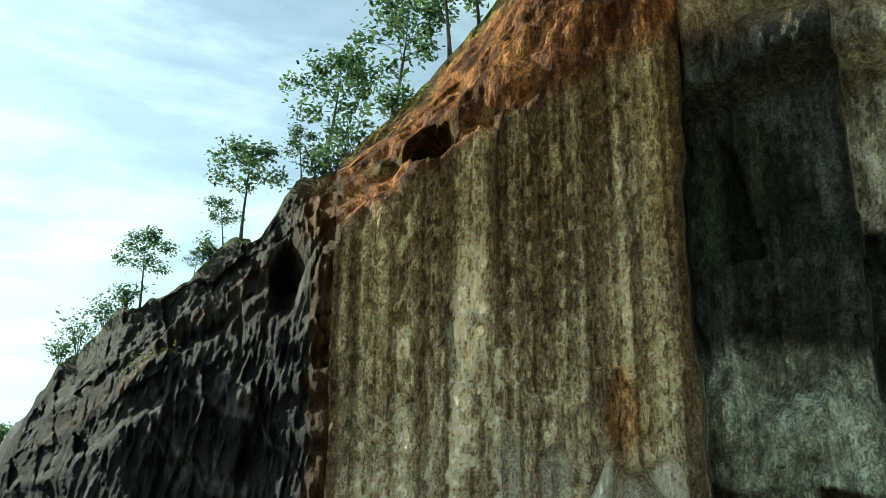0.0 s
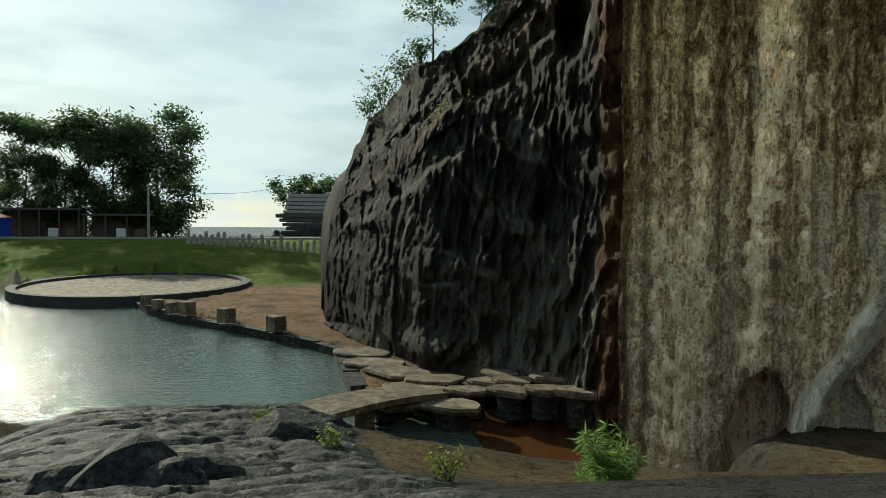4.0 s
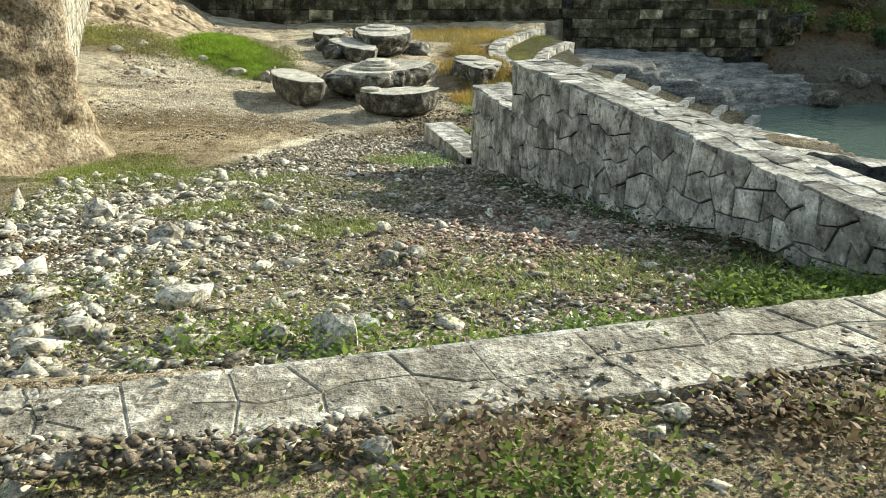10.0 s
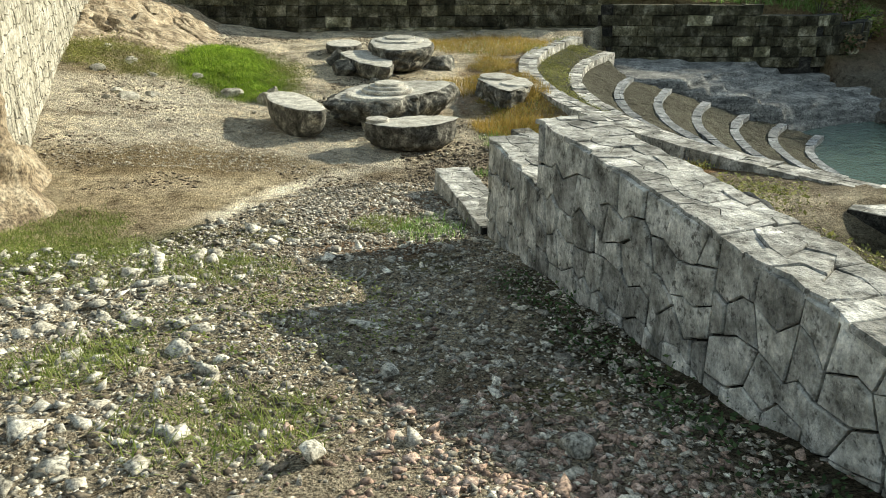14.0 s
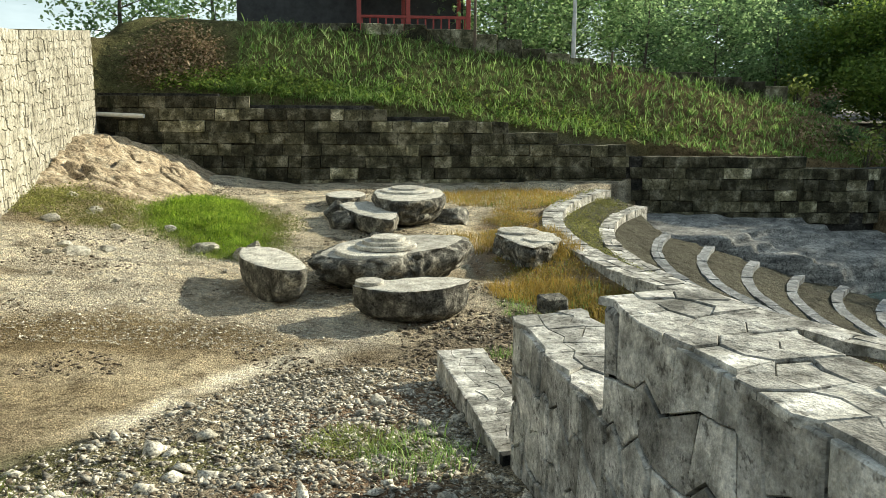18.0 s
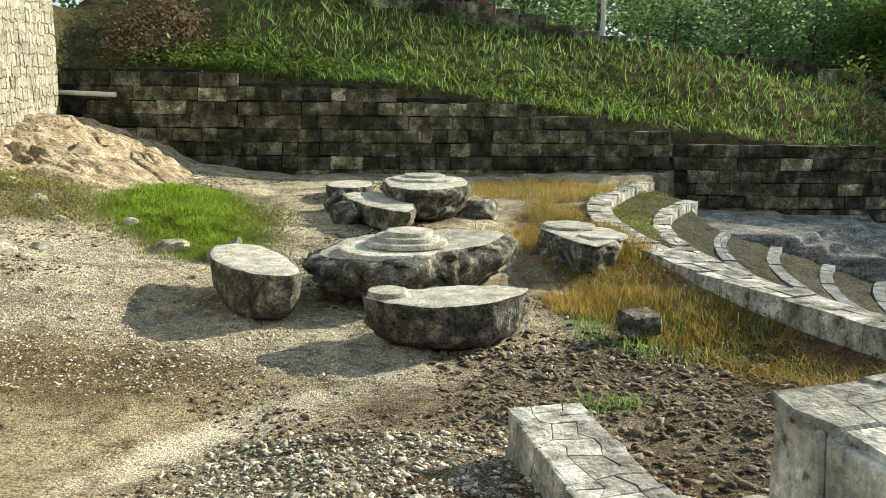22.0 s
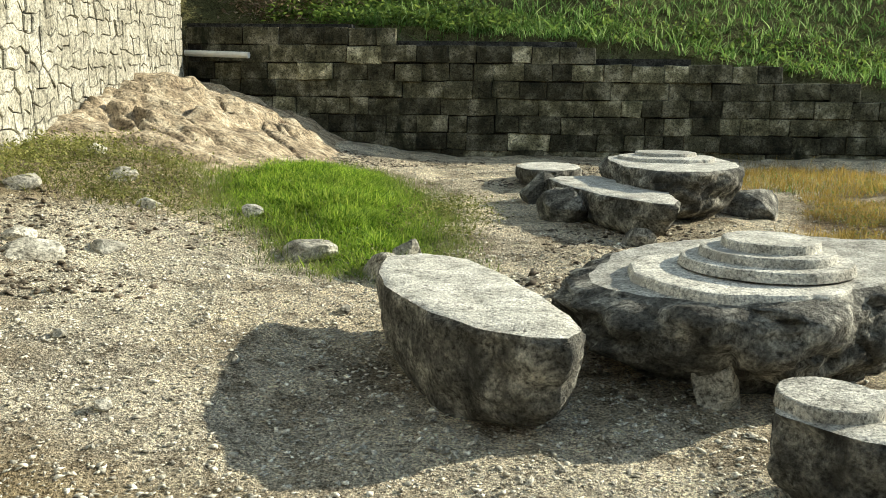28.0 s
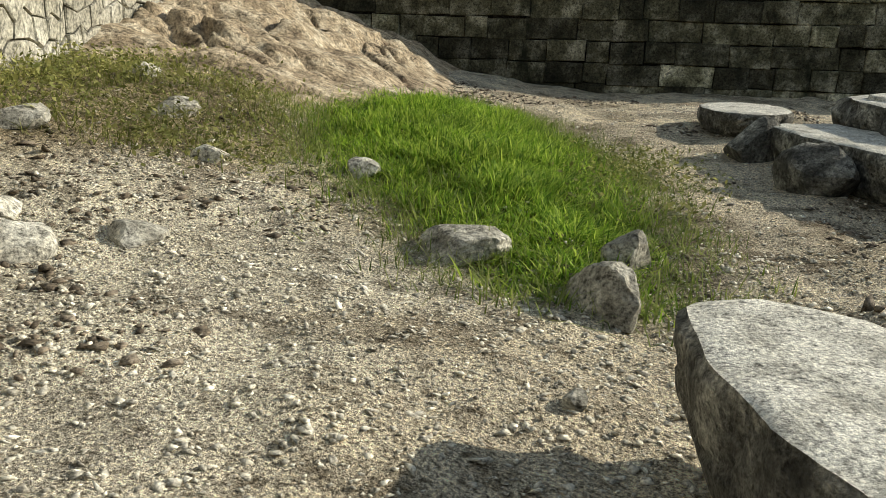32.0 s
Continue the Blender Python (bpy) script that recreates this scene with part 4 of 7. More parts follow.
def cpaint(mask, c):
    m = np.clip(mask, 0, 1)[..., None]
    ccol[:] = ccol * (1 - m) + np.array(c) * m


streak = fbm(AL * 0.8, CZZ * 0.05, 21, 3)
mott = fbm(AL * 0.5, CZZ * 0.5, 22, 4)
# bulge base near black, holding down direct sun that strikes it
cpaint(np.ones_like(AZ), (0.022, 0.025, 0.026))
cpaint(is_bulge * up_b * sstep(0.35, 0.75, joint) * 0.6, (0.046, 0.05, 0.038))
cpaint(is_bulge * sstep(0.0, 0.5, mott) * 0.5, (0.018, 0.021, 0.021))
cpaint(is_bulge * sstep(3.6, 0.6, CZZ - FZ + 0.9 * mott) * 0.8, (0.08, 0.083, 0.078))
# lighter low on the right, making up for weak sky light there
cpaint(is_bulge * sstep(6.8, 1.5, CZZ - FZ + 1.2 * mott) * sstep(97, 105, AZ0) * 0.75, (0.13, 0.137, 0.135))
# pale paint along the ridges stands for their wet highlights
cpaint(is_bulge * np.clip(ridge_line, 0, 1) ** 3 * 0.5, (0.22, 0.22, 0.215))
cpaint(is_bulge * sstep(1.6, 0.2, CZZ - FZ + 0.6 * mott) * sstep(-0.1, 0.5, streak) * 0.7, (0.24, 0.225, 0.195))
cpaint(is_bulge * sstep(5.5, 9.5, CZZ) * sstep(100, 106, AZ) * 0.6, (0.085, 0.062, 0.042))
cpaint(sstep(109.2, 110.0, AZ0 + 0.35 * mott) * is_bulge, (0.10, 0.055, 0.028))
cpaint(is_face, (0.48, 0.41, 0.305))
cpaint(is_face * sstep(0.0, 0.5, streak) * 0.9, (0.78, 0.69, 0.57))
cpaint(is_face * sstep(0.0, -0.5, streak) * 0.95, (0.21, 0.14, 0.08))
cpaint(is_face * sstep(5.0, 8.6, CZZ + 0.7 * mott - 0.06 * (AZ - 120)) * 0.85, (0.30, 0.225, 0.125))
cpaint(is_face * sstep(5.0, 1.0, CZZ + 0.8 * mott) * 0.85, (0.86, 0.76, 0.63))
cpaint(is_face * sstep(129.5, 132.0, AZ) * sstep(134.8, 133.0, AZ) * sstep(8, 3, CZZ) * 0.6, (0.66, 0.54, 0.33))
cpaint(low_right * is_face * 0.85, (0.98, 0.87, 0.70))
cpaint(smooth_cut * is_face * 0.85, (0.88, 0.84, 0.72))
# diagonal ledge painted palest, putting the light it catches into its colour
cpaint(strip * is_face, (0.95, 0.92, 0.80))
cpaint(is_face * sstep(1.0, 0.6, np.hypot((AZ - 131.2) / 1.6, (CZZ - 4.4) / 0.9)) * 0.7, (0.52, 0.27, 0.10))
# recess: dark grey-green base with darker patches, pale panels and a paler foot
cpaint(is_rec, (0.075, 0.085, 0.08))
cpaint(is_rec * sstep(0.2, 0.5, streak) * 0.6, (0.30, 0.31, 0.28))
cpaint(is_rec * sstep(0.62, 0.66, panel) * sstep(0.86, 0.82, panel), (0.46, 0.46, 0.40))
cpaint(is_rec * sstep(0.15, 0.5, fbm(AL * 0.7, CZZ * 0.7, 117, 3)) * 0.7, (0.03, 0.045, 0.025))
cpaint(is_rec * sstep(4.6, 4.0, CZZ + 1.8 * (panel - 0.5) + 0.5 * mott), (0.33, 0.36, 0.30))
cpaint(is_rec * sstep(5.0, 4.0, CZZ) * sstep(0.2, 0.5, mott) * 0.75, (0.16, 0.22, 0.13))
cpaint(above, (0.23, 0.10, 0.038))
cpaint(above * sstep(0.1, 0.6, mott) * 0.8, (0.33, 0.16, 0.06))
cpaint(above * sstep(0.1, 0.5, fbm(AL * 1.4, CZZ * 0.35, 119, 3)) * 0.6, (0.16, 0.07, 0.035))
cpaint(above * is_rec * sstep(1.5, 1.2, V) * 0.6, (0.34, 0.29, 0.20))
cpaint(above * sstep(0.35, 0.6, fbm(AL * 0.6, CZZ * 0.8, 90, 3)) * 0.5, (0.10, 0.11, 0.045))
# brow over the bulge darkened too, against the sun on its slope
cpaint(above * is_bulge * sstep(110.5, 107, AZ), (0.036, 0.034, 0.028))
cpaint(is_face * sstep(111.9, 111.4, AZ0 + 0.2 * mott) * 0.85, (0.15, 0.09, 0.05))
cpaint(sstep(1.85, 2.05, V), (0.10, 0.13, 0.04))
cpaint(sstep(94, 92.5, AZ0), (0.026, 0.028, 0.028))
ci = np.arange(AZ.size).reshape(AZ.shape)
cf = np.stack([ci[:-1, :-1], ci[1:, :-1], ci[1:, 1:], ci[:-1, 1:]], -1).reshape(-1, 4)
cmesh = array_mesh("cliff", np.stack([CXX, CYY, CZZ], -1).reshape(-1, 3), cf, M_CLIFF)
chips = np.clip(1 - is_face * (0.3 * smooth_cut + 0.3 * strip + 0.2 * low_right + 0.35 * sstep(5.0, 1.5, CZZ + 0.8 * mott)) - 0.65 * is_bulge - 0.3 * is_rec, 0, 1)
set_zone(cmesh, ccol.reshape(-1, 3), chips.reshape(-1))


def crest_spot(x, y):
    """The same bearing, moved to the cliff's crest; with the ratio of the distances."""
    dx, dy = x - CLIFF_EYE[0], y - CLIFF_EYE[1]
    d = math.hypot(dx, dy)
    k = (float(np.interp(math.degrees(math.atan2(dx, dy)), caz, crest_d)) + 0.1) / d
    return CLIFF_EYE[0] + dx * k, CLIFF_EYE[1] + dy * k, k


def cliff_z(x, y):
    """Height of the cliff's top near x, y."""
    d2 = (CXX - x) ** 2 + (CYY - y) ** 2 + 100.0 * (V < 1.3)
    return float(CZZ.ravel()[np.argmin(d2)]) - 0.05


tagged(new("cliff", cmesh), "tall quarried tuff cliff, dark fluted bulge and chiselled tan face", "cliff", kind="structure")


# ---- walls of fitted stones ----
def stone_cells(length, height_at, cell_w, cell_h, rng, low_at=lambda s: 0.0, ragged=0.0):
    """Irregular stones over a face of the given length: outlines in (s, z), four to six corners each."""
    cells = []
    rows = max(1, round(max(height_at(s) - low_at(s) for s in np.linspace(0, length, 9)) / cell_h))
    cols = max(1, round(length / cell_w))
    jit = {}

    def corner(i, j):
        if (i, j) not in jit:
            on_s, on_z = 0 < j < 2 * cols, 0 < i < rows
            jit[(i, j)] = (rng.uniform(-0.20, 0.20) * cell_w * on_s, rng.uniform(-0.30, 0.30) * cell_h if on_z else rng.uniform(-ragged, ragged) * cell_h)
        s = min(max(j * length / (2 * cols) + jit[(i, j)][0], 0), length)
        z0, z1 = low_at(s), height_at(s)
        return (s, z0 + (z1 - z0) * i / rows + jit[(i, j)][1])
    for i in range(rows):
        j = -(i % 2)
        while j < 2 * cols:
            k = 2 if rng.random() < 0.75 else 3
            a, b = max(j, 0), min(j + k, 2 * cols)
            if b > a:
                low = [corner(i, q) for q in range(a, b + 1)]
                up = [corner(i + 1, q) for q in range(b, a - 1, -1)]
                cells.append(low + up)
            j += k
    return cells


def stone_prism(outline, place, gap, proud, rng):
    """One stone: its outline drawn in by the joint, with a chamfered, slightly uneven front. place(s, z, out) gives the world point."""
    cs, cz = sum(p[0] for p in outline) / len(outline), sum(p[1] for p in outline) / len(outline)
    size = max(0.05, min(max(abs(p[0] - cs) for p in outline), max(abs(p[1] - cz) for p in outline)))
    k1, k2 = 1 - gap / size, 1 - 1.8 * gap / size - 0.02
    pr = proud * rng.uniform(0.55, 1.3)
    tilt = (rng.uniform(-1, 1) * 0.25 * proud / size, rng.uniform(-1, 1) * 0.25 * proud / size)
    n = len(outline)
    back = [place(cs + (p[0] - cs) * k1, cz + (p[1] - cz) * k1, -0.02) for p in outline]
    mid = [place(cs + (p[0] - cs) * k1, cz + (p[1] - cz) * k1, pr * 0.55) for p in outline]
    fro = [place(cs + (p[0] - cs) * k2, cz + (p[1] - cz) * k2, pr + tilt[0] * (p[0] - cs) + tilt[1] * (p[1] - cz)) for p in outline]
    v = back + mid + fro
    f = []
    for q in range(n):
        r = (q + 1) % n
        f += [(q, r, n + r, n + q), (n + q, n + r, 2 * n + r, 2 * n + q)]
    f.append(tuple(range(2 * n, 3 * n)))
    return v, f


def stone_face(parent, p0, p1, z_low, z_top, material, rng, cell=(0.28, 0.26), proud=0.016, gap=0.004, name="stone", limit=None, out=1):
    """Stones on the upright face over the line p0 to p1; z_low and z_top are functions of the run. Past the limit they are joined."""
    p0, p1 = Vector((*p0, 0)), Vector((*p1, 0))
    d = p1 - p0
    length = d.length
    d.normalize()
    nrm = Vector((-d.y, d.x, 0)) * out

    def place(s, z, o):
        q = p0 + d * s + nrm * o
        return (q.x, q.y, z)
    rest_v, rest_f, made = [], [], 0
    for c in stone_cells(length, z_top, *cell, rng, z_low):
        v, f = stone_prism(c, place, gap, proud, rng)
        if limit is None or made < limit:
            mesh_part(name, v, f, material, parent)
            made += 1
        else:
            k = len(rest_v)
            rest_v += v
            rest_f += [tuple(i + k for i in q) for q in f]
    if rest_v:
        ob = mesh_part("stonework", rest_v, rest_f, material, parent)
        ob["kind"] = "stuff"


def stone_top(parent, corners, z, material, rng, cell=(0.3, 0.3), proud=0.008, name="capstone"):
    """Flat capstones over a quadrilateral given by four plan corners, a b along and d c across."""
    a, b, c, d = (Vector(p) for p in corners)
    length, width = ((b - a).length + (c - d).length) / 2, ((d - a).length + (c - b).length) / 2

    def place(s, w, o):
        t, u = s / length, w / width
        q = a.lerp(b, t).lerp(d.lerp(c, t), u)
        zz = z(q.x, q.y) if callable(z) else z
        return (q.x, q.y, zz + o)
    for cl in stone_cells(length, lambda s: width, *cell, rng, ragged=0.16):
        v, f = stone_prism(cl, place, 0.0028 if proud > 0.005 else 0.0012, proud, rng)
        mesh_part(name, v, f, material, parent)


def prism_core(name, plan, z0, z1, material, parent):
    """Mortar core over a plan outline, from z0 to z1 (numbers or functions of x, y)."""
    n = len(plan)
    lo = [(x, y, z0(x, y) if callable(z0) else z0) for x, y in plan]
    hi = [(x, y, z1(x, y) if callable(z1) else z1) for x, y in plan]
    f = [tuple(range(n, 2 * n)), tuple(range(n - 1, -1, -1))] + [(i, (i + 1) % n, n + (i + 1) % n, n + i) for i in range(n)]
    return mesh_part(name, lo + hi, f, material, parent)


# big stepped wall beside the gravel slope
rng = random.Random(11)
wall_a = tagged(empty("stone_wall_east"), "grey rubble stone wall stepping down along the gravel slope", "wall", kind="structure")
WALL_TOP = 1.785
prism_core("core", [(0.14, -2.9), (-0.10, 0.1), (-0.34, 2.46), (0.04, 2.59), (0.28, 0.2), (0.46, -2.85)], -0.3, 1.77, M_MORTAR, wall_a)
stone_face(wall_a, (-0.12, 0.10), (0.12, -2.95), lambda s: 0.7 + 0.25 * s, lambda s: 1.785, M_WALL, rng, (0.24, 0.22), gap=0.007, out=-1)
stone_face(wall_a, (-0.37, 2.50), (-0.12, 0.10), lambda s: 0.35 + 0.15 * s, lambda s: 1.785, M_WALL, rng, (0.24, 0.25), gap=0.007, out=-1)
stone_face(wall_a, (0.06, 2.62), (-0.37, 2.50), lambda s: 0.45, lambda s: 1.785, M_WALL, rng, (0.2, 0.25), gap=0.007, out=-1)
stone_face(wall_a, (0.30, 0.22), (0.06, 2.62), lambda s: 0.2, lambda s: 1.785, M_WALL, rng, (0.36, 0.32), gap=0.007, out=-1)
stone_top(wall_a, [(-0.39, 2.53), (-0.13, 0.10), (0.31, 0.22), (0.08, 2.65)], WALL_TOP, M_WALL, rng, (0.2, 0.16), 0.014)
stone_top(wall_a, [(-0.13, 0.10), (0.11, -2.98), (0.49, -2.88), (0.31, 0.22)], WALL_TOP, M_WALL, rng, (0.2, 0.16), 0.014)
# second and third step of the wall
prism_core("core", [(-0.35, 2.4), (-0.42, 3.98), (-0.04, 4.10), (0.06, 2.55)], -0.2, 1.29, M_MORTAR, wall_a)
stone_face(wall_a, (-0.44, 4.01), (-0.37, 2.42), lambda s: 0.3, lambda s: 1.30, M_WALL, rng, (0.2, 0.24), gap=0.007, out=-1)
stone_face(wall_a, (-0.02, 4.12), (-0.44, 4.01), lambda s: 0.25, lambda s: 1.30, M_WALL, rng, (0.18, 0.24), gap=0.007, out=-1)
stone_top(wall_a, [(-0.46, 4.03), (-0.38, 2.52), (0.07, 2.64), (0.0, 4.14)], 1.30, M_WALL, rng, (0.24, 0.18), 0.014)
prism_core("core", [(-0.50, 4.0), (-0.64, 6.3), (-0.28, 6.36), (-0.12, 4.1)], -0.2, lambda x, y: 0.44 - 0.035 * (y - 4.1), M_MORTAR, wall_a)
stone_face(wall_a, (-0.66, 6.33), (-0.50, 4.05), lambda s: 0.0 + 0.13 * s, lambda s: 0.37 + 0.035 * s, M_WALL, rng, (0.32, 0.22), out=-1)
stone_face(wall_a, (-0.26, 6.39), (-0.66, 6.33), lambda s: 0.0, lambda s: 0.36, M_WALL, rng, (0.22, 0.2), out=-1)
stone_top(wall_a, [(-0.67, 6.36), (-0.51, 4.05), (-0.11, 4.15), (-0.25, 6.42)], lambda x, y: 0.44 - 0.035 * (y - 4.1), M_WALL, rng, (0.2, 0.14))

# low kerb at the terrace's edge
kerb = tagged(empty("stone_kerb"), "low flat rubble stone kerb at the edge of the terrace", "kerb", kind="structure")
prism_core("core", [(-9, -3.36), (-2.9, -3.24), (0.2, -2.94), (0.3, -3.32), (-2.8, -3.60), (-9, -3.75)], 0.9, 1.7765, M_MORTAR2, kerb)
stone_top(kerb, [(-9, -3.34), (-2.95, -3.23), (-2.85, -3.60), (-9, -3.72)], 1.775, M_KERB, rng, (0.27, 0.19), 0.006)
stone_top(kerb, [(-2.95, -3.23), (0.2, -2.92), (0.3, -3.30), (-2.85, -3.60)], 1.775, M_KERB, rng, (0.25, 0.18), 0.006)
stone_face(kerb, (0.2, -2.93), (-2.95, -3.23), lambda s: 1.45, lambda s: 1.775, M_WALL, rng, (0.3, 0.17), 0.02)
stone_face(kerb, (-2.95, -3.23), (-9, -3.34), lambda s: 1.45, lambda s: 1.772, M_WALL, rng, (0.5, 0.2), 0.02)

# pond-side low wall that runs on from the outer ring
pw = tagged(empty("stone_wall_pond"), "low grey stone wall along the near shore of the pond", "wall", kind="structure")
PW = [(3.75, 4.75), (5.1, 3.3), (6.9, 1.5), (8.75, 0.12)]
for (xa, ya), (xb, yb) in zip(PW, PW[1:]):
    dx, dy = xb - xa, yb - ya
    ln = math.hypot(dx, dy)
    ox, oy = dy / ln * 0.22, -dx / ln * 0.22
    prism_core("core", [(xa - ox, ya - oy), (xb - ox, yb - oy), (xb + ox, yb + oy), (xa + ox, ya + oy)], -2.3, 0.28, M_MORTAR, pw)
    stone_face(pw, (xa - ox, ya - oy), (xb - ox, yb - oy), lambda s: -0.45, lambda s: 0.28, M_WALL, rng, (0.5, 0.35), 0.03, out=-1)
    stone_face(pw, (xb - ox, yb - oy), (xa - ox, ya - oy), lambda s: -0.45, lambda s: 0.28, M_WALL, rng, (0.5, 0.35), 0.03, out=1)
    stone_top(pw, [(xa - ox, ya - oy), (xb - ox, yb - oy), (xb + ox, yb + oy), (xa + ox, ya + oy)], 0.28, M_WALL, rng, (0.42, 0.24))

# rings of the little theatre, each a curved row of stones
for k, (R, z, tip) in enumerate(zip(ARC_R, ARC_Z, ARC_TIP)):
    ring = tagged(empty("stone_step"), "curved grey stone step of the sunken theatre", "step", "theatre steps", kind="structure")
    a0, a1 = radians(tip), radians(219 - 0.0 * k)
    n_seg = max(8, int((a1 - a0) * R / (0.42 if k < 2 else 0.6)))
    w = (0.40, 0.30)[k] if k < 2 else 0.21
    base = (ARC_Z[k + 1] if k + 1 < len(ARC_Z) else -2.2) - 0.15
    hgt = z
    for j in range(n_seg):
        b0, b1 = a0 + (a1 - a0) * j / n_seg, a0 + (a1 - a0) * (j + 1) / n_seg
        g = 0.004 / R
        dz = rng.uniform(-0.012, 0.012)
        split = rng.uniform(0.35, 0.65) if k < 3 and rng.random() < 0.75 else None
        for ra, rb_ in (((R, R - w * split), (R - w * split - 0.008, R - w)) if split else ((R, R - w),)):
            ring_pts = []
            for rr in (ra, rb_):
                for bb in (b0 + g, b1 - g):
                    bb += rng.uniform(-0.015, 0.015) / R
                    ring_pts.append((ARC_C[0] + rr * math.cos(bb), ARC_C[1] + rr * math.sin(bb)))
            bmr = bmesh.new()
            quad = (ring_pts[0], ring_pts[1], ring_pts[3], ring_pts[2])
            lo = [bmr.verts.new((x, y, base)) for x, y in quad]
            hi = [bmr.verts.new((x + rng.uniform(-.01, .01), y + rng.uniform(-.01, .01), hgt + dz + rng.uniform(-.012, .012))) for x, y in quad]
            bmr.faces.new(hi[::-1])
            for q in range(4):
                bmr.faces.new((lo[q], hi[q], hi[(q + 1) % 4], lo[(q + 1) % 4]))
            # from the third ring on, the shade is painted by a darker stone
            part("stone", bmr, M_WALL if k < 2 else M_RING_SHADED, ring)

# pale wall on the western side, leaning on tan rock
lw = tagged(empty("stone_wall_west"), "tall pale cream crazy-stone retaining wall in full sun", "wall", kind="structure")
LWT = [(5.4, 3.25), (6.9, 3.3), (10.0, 3.45), (14.6, 3.65), (20.4, 4.08)]
lwt = lambda y: float(np.interp(y, [p[0] for p in LWT], [p[1] for p in LWT]))
for (xa, ya), (xb, yb) in zip(LEFT_WALL, LEFT_WALL[1:]):
    za, zb = lwt(ya), lwt(yb)
    ln = math.hypot(xb - xa, yb - ya)
    prism_core("core", [(xa - 0.02, ya), (xb - 0.02, yb), (xb - 0.7, yb), (xa - 0.7, ya)], -0.4, lambda x, y: lwt(y) - 0.02, M_WHITE_MORTAR, lw)
    stone_face(lw, (xa, ya), (xb, yb), lambda s: 0.0, lambda s, za=za, zb=zb, ln=ln: za + (zb - za) * s / ln, M_WHITE, rng, (0.22, 0.2), 0.022, 0.009, limit=70, out=-1)
xa, ya = LEFT_WALL[-1]
stone_face(lw, (xa, ya), (xa - 0.7, ya), lambda s: 0.0, lambda s: 4.05, M_WHITE, rng, (0.27, 0.24), 0.025, 0.01, out=-1)
xa, ya = LEFT_WALL[0]
prism_core("core", [(xa - 6, ya - 0.48), (xa, ya + 0.02), (xa - 0.6, ya + 0.6), (xa - 6, ya + 0.6)], -0.4, 3.18, M_WHITE_MORTAR, lw)

# stepped block wall below the planted slope
bw = tagged(empty("block_wall"), "dark mossy stone block retaining wall with a stepped top", "wall", kind="structure")
BW = [(-7.75, 20.98), (6.0, 20.95), (12.4, 20.3), (14.5, 21.2), (18.0, 25.5)]
BTOP = [(-9.0, 2.64), (-3.95, 2.64), (-3.94, 2.36), (-0.6, 2.36), (-0.59, 2.08), (1.75, 2.08), (1.76, 1.96), (2.7, 1.96), (2.71, 1.66), (3.9, 1.66), (3.91, 1.38), (5.6, 1.38), (5.61, 1.05), (10.6, 1.05), (10.61, 0.78), (13.5, 0.78), (13.51, 0.5), (20, 0.5)]
btop = lambda x: float(np.interp(x, [p[0] for p in BTOP], [p[1] for p in BTOP]))
block_meshes = {}


def block_mesh(wd, ht):
    key = (round(wd, 2), round(ht, 2), rng.randrange(4))
    if key not in block_meshes:
        bmb = bmesh.new()
        box_bm(bmb, 0.003, -0.07, 0.003, wd - 0.003, 0.18, ht - 0.001, 0.013, rng)
        bmesh.ops.bevel(bmb, geom=[e for e in bmb.edges if sum(v.co.y < 0 for v in e.verts) == 2], offset=0.010, segments=1, affect="EDGES")
        me = bpy.data.meshes.new("block")
        bmb.to_mesh(me)
        bmb.free()
        me.materials.append(M_BLOCK)
        block_meshes[key] = me
    return block_meshes[key]


run = 0.0
for (xa, ya), (xb, yb) in zip(BW, BW[1:]):
    dx, dy = xb - xa, yb - ya
    ln = math.hypot(dx, dy)
    ang = math.atan2(dy, dx)
    n = 14
    for i in range(n):
        t0, t1 = i / n, (i + 1) / n
        q = [(xa + dx * t, ya + dy * t) for t in (t0, t1)]
        prism_core("core", [q[0], q[1], (q[1][0] - math.sin(ang) * 0.3, q[1][1] + math.cos(ang) * 0.3), (q[0][0] - math.sin(ang) * 0.3, q[0][1] + math.cos(ang) * 0.3)], -1.6,
                   min(btop(q[0][0]), btop(q[1][0])) - 0.03, M_MORTAR, bw)
    z, row = -0.75, 0
    while z < 2.6:
        s = -0.15 * (row % 2)
        while s < ln:
            wd = rng.choice((0.34, 0.42, 0.48, 0.55)) if rng.random() < 0.7 else rng.choice((0.5, 0.62, 0.74))
            x = xa + dx * (s + wd / 2) / ln
            ht = 0.295
            if z + ht <= btop(x) + 0.06 and s > -0.05 and s + wd < ln + 0.1:
                ob = new("block", block_mesh(wd, ht))
                ob.parent = bw
                ob.matrix_basis = pose(xa + dx * s / ln, ya + dy * s / ln, z, 0, 0, math.degrees(ang)) @ Matrix.Translation((0, rng.uniform(-0.05, 0.02), rng.uniform(-0.012, 0.012))) @ Matrix.Rotation(rng.uniform(-0.02, 0.02), 4, "Y")
            s += wd
        z += 0.30
        row += 1

# stepped wall along the top of the slope
tw = tagged(empty("block_wall_upper"), "low stepped stone block wall along the top of the slope", "wall", kind="structure")
x = -3.2
